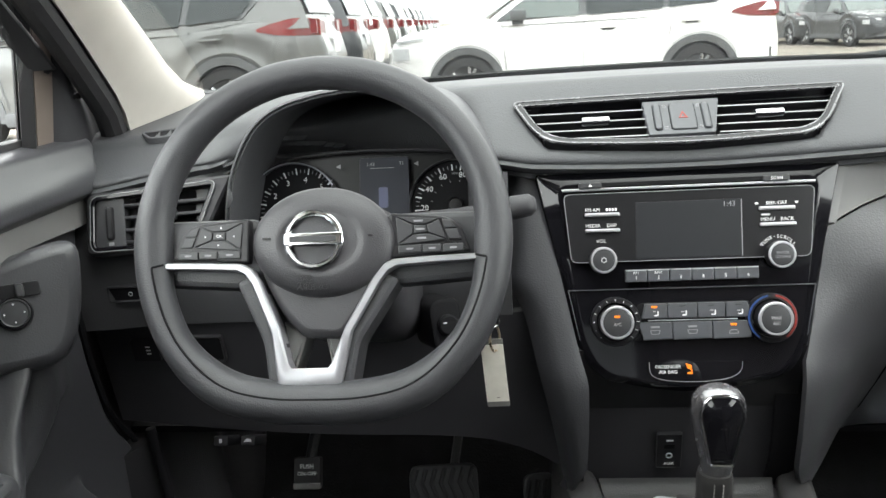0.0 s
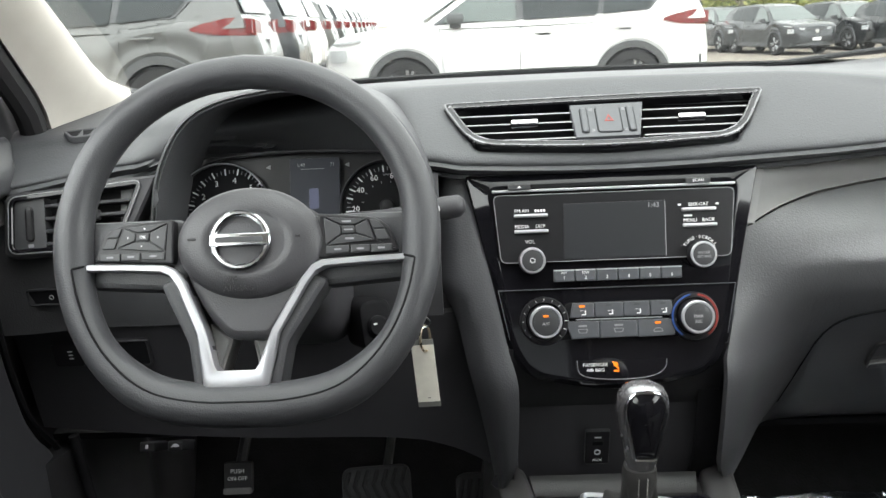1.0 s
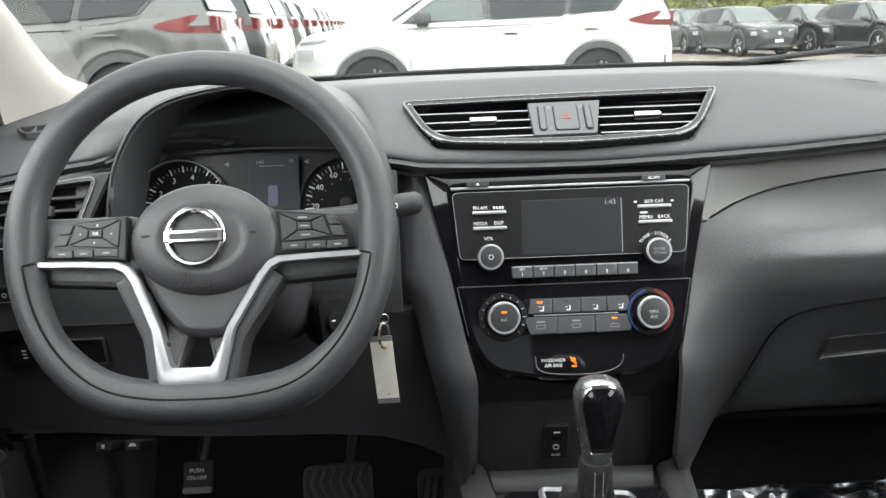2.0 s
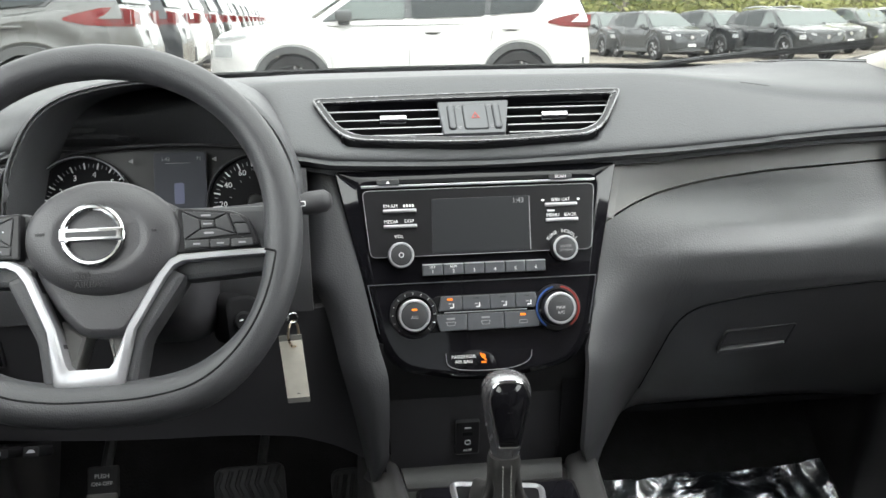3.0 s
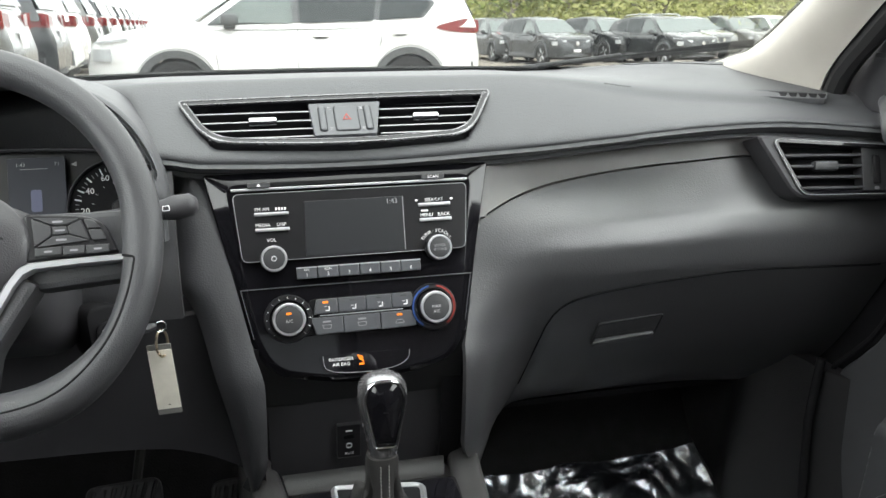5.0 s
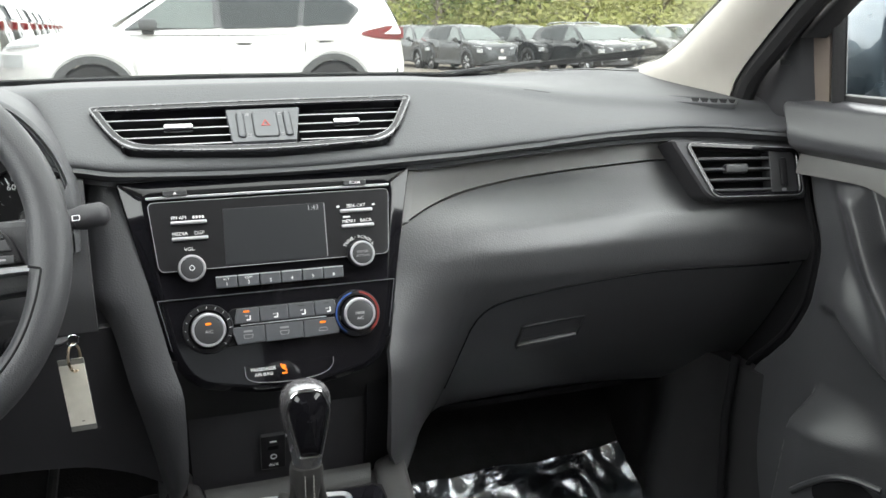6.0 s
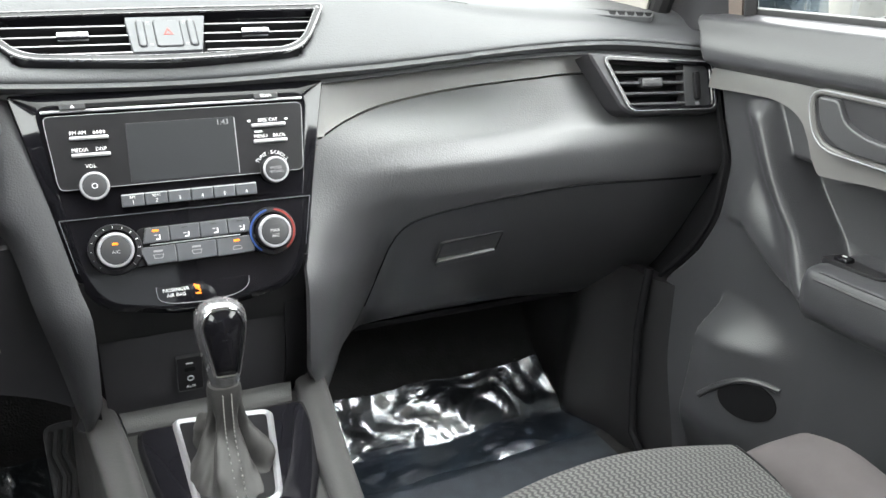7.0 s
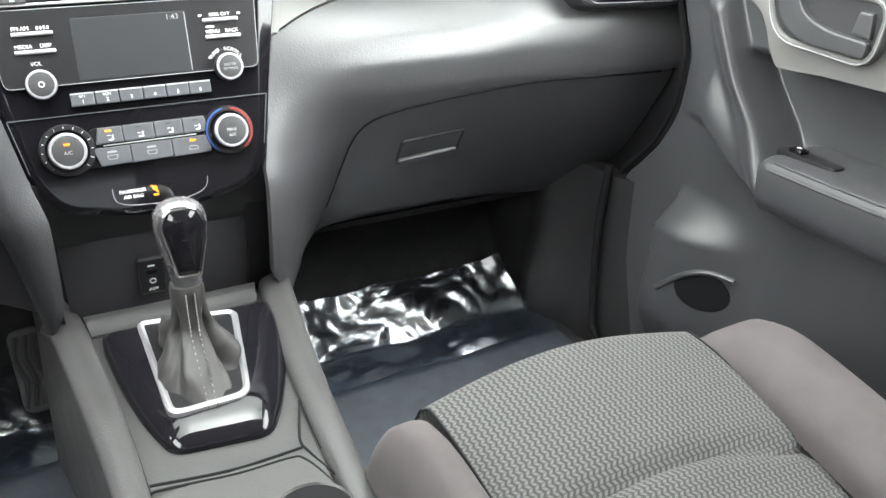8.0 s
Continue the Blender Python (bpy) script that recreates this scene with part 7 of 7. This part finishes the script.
    part("front_bumper", surf(lambda u, v: (-2.33 + 0.16 * u * u, u * 0.80, 0.31 + 0.12 * v), span(-1, 1, 9), span(0, 1, 3), 0.06, (1, 0, 0)), CLAD, root, "")
    part("front_plate", box(-2.38, -2.362, -0.15, 0.15, 0.46, 0.56, 0.004), PLATE, root, "blank pale plate")
    part("rear_bumper", surf(lambda u, v: (2.32 - 0.13 * u * u, u * 0.80, 0.40 + 0.22 * v), span(-1, 1, 9), span(0, 1, 3), 0.06, (-1, 0, 0)), CLAD, root, "")
    part("rear_plate", box(2.305, 2.325, -0.16, 0.16, 0.78, 0.93, 0.004), PLATE, root, "blank pale plate")
    part("underbody", box(-2.1, 2.1, -0.72, 0.72, 0.22, 0.62, 0.03), TYRE, root, "")
    root.matrix_basis = at_pose
    return root


def recoat(root, coat, label, at_pose):
    """A copy of a car in another paint."""
    c = copy_thing(root, at_pose)
    for o in c.children_recursive:
        if o.data.materials[0] is WHITEPAINT:
            key = (o.data.name, coat.name)
            if key not in COATED:
                COATED[key] = o.data.copy()
                COATED[key].materials[0] = coat
            o.data = COATED[key]
    c["label"] = label
    return c


COATED = {}
WHITEPAINT = paint("white_car_paint", (0.68, 0.68, 0.68))
SILVER = paint("silver_car_paint", (0.11, 0.112, 0.111), 0.25)
GREY = paint("dark_grey_car_paint", (0.035, 0.038, 0.042), 0.3)
BLACKP = paint("black_car_paint", (0.018, 0.02, 0.022), 0.2)
REDP = paint("red_car_paint", (0.40, 0.02, 0.02), 0.2)


def cars():
    first = parked_car(WHITEPAINT, "white crossover parked side-on beyond the windscreen", pose(0.505, 10.92, 0, 0, 0, 1.5))
    row = "row of parked cars"
    coats = [(SILVER, "silver crossover with red tail lamps in a parked row"), (GREY, "dark grey crossover in a parked row"), (WHITEPAINT, "white crossover in a parked row"), (SILVER, "silver crossover in a parked row"), (GREY, "dark grey crossover in a parked row"), (WHITEPAINT, "white crossover in a parked row"), (BLACKP, "black crossover in a parked row")]
    for i in range(13):
        coat, label = coats[i % 7]
        s = 2.75 * i
        c = recoat(first, coat, label, pose(-2.12 - 2.32 - 0.06 * s, 7.9 + 0.92 + s, 0.11, 0, 0, 3.0))
        c["group"] = row
    far = "far row of dark cars"
    spots = [(10.3, 33.6, GREY), (11.0, 30.2, GREY), (12.7, 37.0, GREY), (13.9, 31.3, BLACKP), (18.0, 32.0, SILVER), (21.2, 34.0, SILVER), (22.9, 33.4, WHITEPAINT)]
    for i, (x, y, coat) in enumerate(spots):
        c = recoat(first, coat, {"dark_grey_car_paint": "dark grey", "black_car_paint": "black", "silver_car_paint": "silver", "white_car_paint": "white"}[coat.name] + " crossover parked before the trees", pose(x, y, land(x, y), 0, 0, 97 + 4 * (i % 2)))
        c["group"] = far
    parked_car(BLACKP, "black crossover with silver roof rails parked before the trees", pose(14.8, 28.2, land(14.8, 28.2), 0, 0, 99), far, TINT, True)
    for x, y in ((16.8, 38.0), (25.0, 35.0)):
        c = recoat(first, GREY, "dark grey crossover parked before the trees", pose(x, y, land(x, y), 0, 0, 105))
        c["group"] = far
    near = "cars parked close by"
    for x, y, r, coat, label in ((2.4, -5.3, 84, SILVER, "silver crossover parked close behind"), (4.6, -10.5, 78, REDP, "red crossover parked behind"), (-3.4, 0.8, 95, SILVER, "silver crossover parked alongside")):
        c = recoat(first, coat, label, pose(x, y, 0, 0, 0, r))
        c["group"] = near


def tree(seed, height, spread, leaf, at_pose):
    rnd = random.Random(seed)
    t = thing("tree", (0, 0, 0), "spring tree in fresh yellow-green leaf", "tree", "trees behind the lot")
    bm = bmesh.new()
    bend = [(rnd.uniform(-0.2, 0.2) * k, rnd.uniform(-0.2, 0.2) * k, height * 0.85 * k / 5) for k in range(6)]
    tube(bend, [0.22 * (1 - 0.16 * k) for k in range(6)], 8, False, bm)
    tips = []
    for i in range(22):
        k = 0.10 + 0.85 * rnd.random()
        j = min(4, int(k * 5))
        p = Vector(bend[j]).lerp(Vector(bend[j + 1]), k * 5 - j)
        a = rnd.uniform(0, 2 * math.pi)
        r = spread * (1.05 - 0.65 * k) * rnd.uniform(0.6, 1.1)
        q = p + Vector((math.cos(a) * r, math.sin(a) * r, r * rnd.uniform(0.05, 0.5)))
        m = p.lerp(q, 0.5) + Vector((0, 0, 0.15 * r))
        tube([p, m, q], [0.06, 0.04, 0.015], 5, False, bm)
        tips += [q, m, p.lerp(q, 0.75)]
    part("trunk", bm, BARK, t, "grey-brown trunk and limbs", None, 50)
    vs, fs = [], []
    for q in tips:
        for c in range(5):
            centre = Vector(q) + Vector((rnd.gauss(0, 0.45), rnd.gauss(0, 0.45), rnd.gauss(0, 0.40)))
            for n in range(11):
                p = centre + Vector((rnd.gauss(0, 0.30), rnd.gauss(0, 0.30), rnd.gauss(0, 0.24)))
                u = Vector((rnd.uniform(-1, 1), rnd.uniform(-1, 1), rnd.uniform(-1, 1))).normalized()
                v = u.orthogonal().normalized()
                z = rnd.uniform(0.07, 0.14)
                i = len(vs)
                vs += [tuple(p - u * z), tuple(p + v * z * 0.5), tuple(p + u * z), tuple(p - v * z * 0.5)]
                fs.append((i, i + 1, i + 2, i + 3))
    me = bpy.data.meshes.new("crown")
    me.from_pydata(vs, [], fs)
    me.materials.append(leaf)
    ob = new("crown", me)
    ob.parent = t
    ob["label"] = "thin crown of small fresh leaves"
    t.matrix_basis = at_pose
    return t


def leafy(name, a, b):
    ma = material(name, a, 0.7)
    nt = ma.node_tree
    g = nt.nodes.new("ShaderNodeNewGeometry")
    ra = nt.nodes.new("ShaderNodeMix")
    ra.data_type = "RGBA"
    ra.inputs["A"].default_value, ra.inputs["B"].default_value = (*a, 1), (*b, 1)
    nt.links.new(g.outputs["Random Per Island"], ra.inputs["Factor"])
    bs = nt.nodes["Principled BSDF"]
    nt.links.new(ra.outputs["Result"], bs.inputs["Base Color"])
    bs.inputs["Transmission Weight"].default_value = 0.0
    tl = nt.nodes.new("ShaderNodeBsdfTranslucent")
    mx = nt.nodes.new("ShaderNodeMixShader")
    mx.inputs[0].default_value = 0.35
    nt.links.new(ra.outputs["Result"], tl.inputs[0])
    nt.links.new(bs.outputs[0], mx.inputs[1]), nt.links.new(tl.outputs[0], mx.inputs[2])
    nt.links.new(mx.outputs[0], nt.nodes["Material Output"].inputs["Surface"])
    return ma


BARK = material("grey_brown_bark", (0.20, 0.175, 0.15), 0.9, grain=0.8, size=0.06, blotch=0.3, patch=0.2)
LEAF = leafy("yellow_green_leaves", (0.19, 0.21, 0.045), (0.38, 0.37, 0.15))
LEAF2 = leafy("fresh_green_leaves", (0.07, 0.12, 0.025), (0.17, 0.21, 0.06))


def woods():
    kinds = [tree(3, 6.6, 3.4, LEAF, pose(14.2, 44, -0.3)), tree(8, 7.4, 3.8, LEAF, pose(20, 43, -0.3)), tree(15, 6.2, 3.2, LEAF2, pose(12.6, 40, -0.3))]
    rnd = random.Random(5)
    spots = [(15.5, 46, 0), (17.5, 43.5, 2), (23.5, 44, 0), (26.5, 41, 1), (29.5, 39, 0), (33, 36, 1), (36.5, 33, 0), (40, 29, 1), (43, 24, 0), (17, 52, 1), (22, 51, 0), (30, 47, 1), (38, 41, 0), (45, 33, 1), (13.5, 49, 1), (18.0, 55, 0), (44, 16, 2), (47, 8, 0), (26, 55, 0), (34, 52, 1)]
    for x, y, k in spots:
        copy_thing(kinds[k], pose(x, y, -0.3, 0, 0, rnd.uniform(0, 360)) @ Matrix.Scale(rnd.uniform(0.85, 1.1), 4))
    vs, fs = [], []
    for i in range(15000):
        a = radians(rnd.uniform(15, 75))
        d = 42 + rnd.gauss(0, 1.6)
        p = Vector((d * math.sin(a), d * math.cos(a), -0.3 + abs(rnd.gauss(0, 1.5))))
        u = Vector((rnd.uniform(-1, 1), rnd.uniform(-1, 1), rnd.uniform(-1, 1))).normalized()
        v = u.orthogonal().normalized()
        z = rnd.uniform(0.08, 0.20)
        n = len(vs)
        vs += [tuple(p - u * z), tuple(p + v * z * 0.5), tuple(p + u * z), tuple(p - v * z * 0.5)]
        fs.append((n, n + 1, n + 2, n + 3))
    me = bpy.data.meshes.new("underbrush")
    me.from_pydata(vs, [], fs)
    me.materials.append(LEAF)
    tagged(new("underbrush", me), "yellow-green brush at the foot of the trees", "undergrowth", kind="stuff")
    bm = surf(lambda u, v: (58 * math.sin(radians(u)), 58 * math.cos(radians(u)), -0.5 + 6.5 * v + 0.8 * noise.noise((u * 0.4, v * 3, 0))), span(14, 85, 56), span(0, 1, 14), 0.3, (0, 1, 0))
    hill = material("wooded_bank", (0.24, 0.24, 0.12), 0.95, grain=1.0, size=0.8, blotch=0.5, patch=1.5)
    tagged(part("wooded_bank", bm, hill), "distant bank of hazy spring woods", "woods", kind="structure")
    p = thing("flag_pole", (3.35, 13.2, 0), "slim white pole standing in the lot", "pole")
    part("shaft", tube([(3.35, 13.2, 0), (3.35, 13.2, 7.0)], [0.032, 0.026], 10), PLATE, p)
    part("foot", lathe([(0.10, 0), (0.10, 0.02), (0.045, 0.06), (0.03, 0.12)], 16), PLATE, p, "", Matrix.Translation((3.35, 13.2, 0)))


def wiper():
    w = thing("windscreen_wiper", (0.45, 1.36, 1.0), "black wiper arm and blade at the foot of the windscreen", "windscreen wiper")
    blade = surf(lambda u, v: (0.395 + 0.292 * u, 1.405 - 0.205 * u, 1.034 + 0.036 * u + v * (0.003 + 0.011 * u)), span(0, 1, 25), span(0, 1, 4), 0.006, (0, 1, 0))
    part("blade", blade, RUBBER, w, "black rubber blade")
    part("arm", tube([(0.10, 1.545, 1.008), (0.28, 1.48, 1.018), (0.45, 1.385, 1.044), (0.52, 1.335, 1.056)], [0.007, 0.006, 0.0045, 0.0035], 8), LOWER, w, "black wiper arm")
    c = thing("wiper_cowl", (0, 1.58, 0.98), "black plastic cowl below the windscreen", "cowl panel")
    part("panel", surf(lambda u, v: (u * 0.76, 1.53 + 0.20 * v - 0.17 * u * u, 0.985 + 0.012 * v), span(-1, 1, 15), span(0, 1, 4), 0.01, (0, 0, -1)), LOWER, c)


outside_ground()
cars()
wiper()
woods()
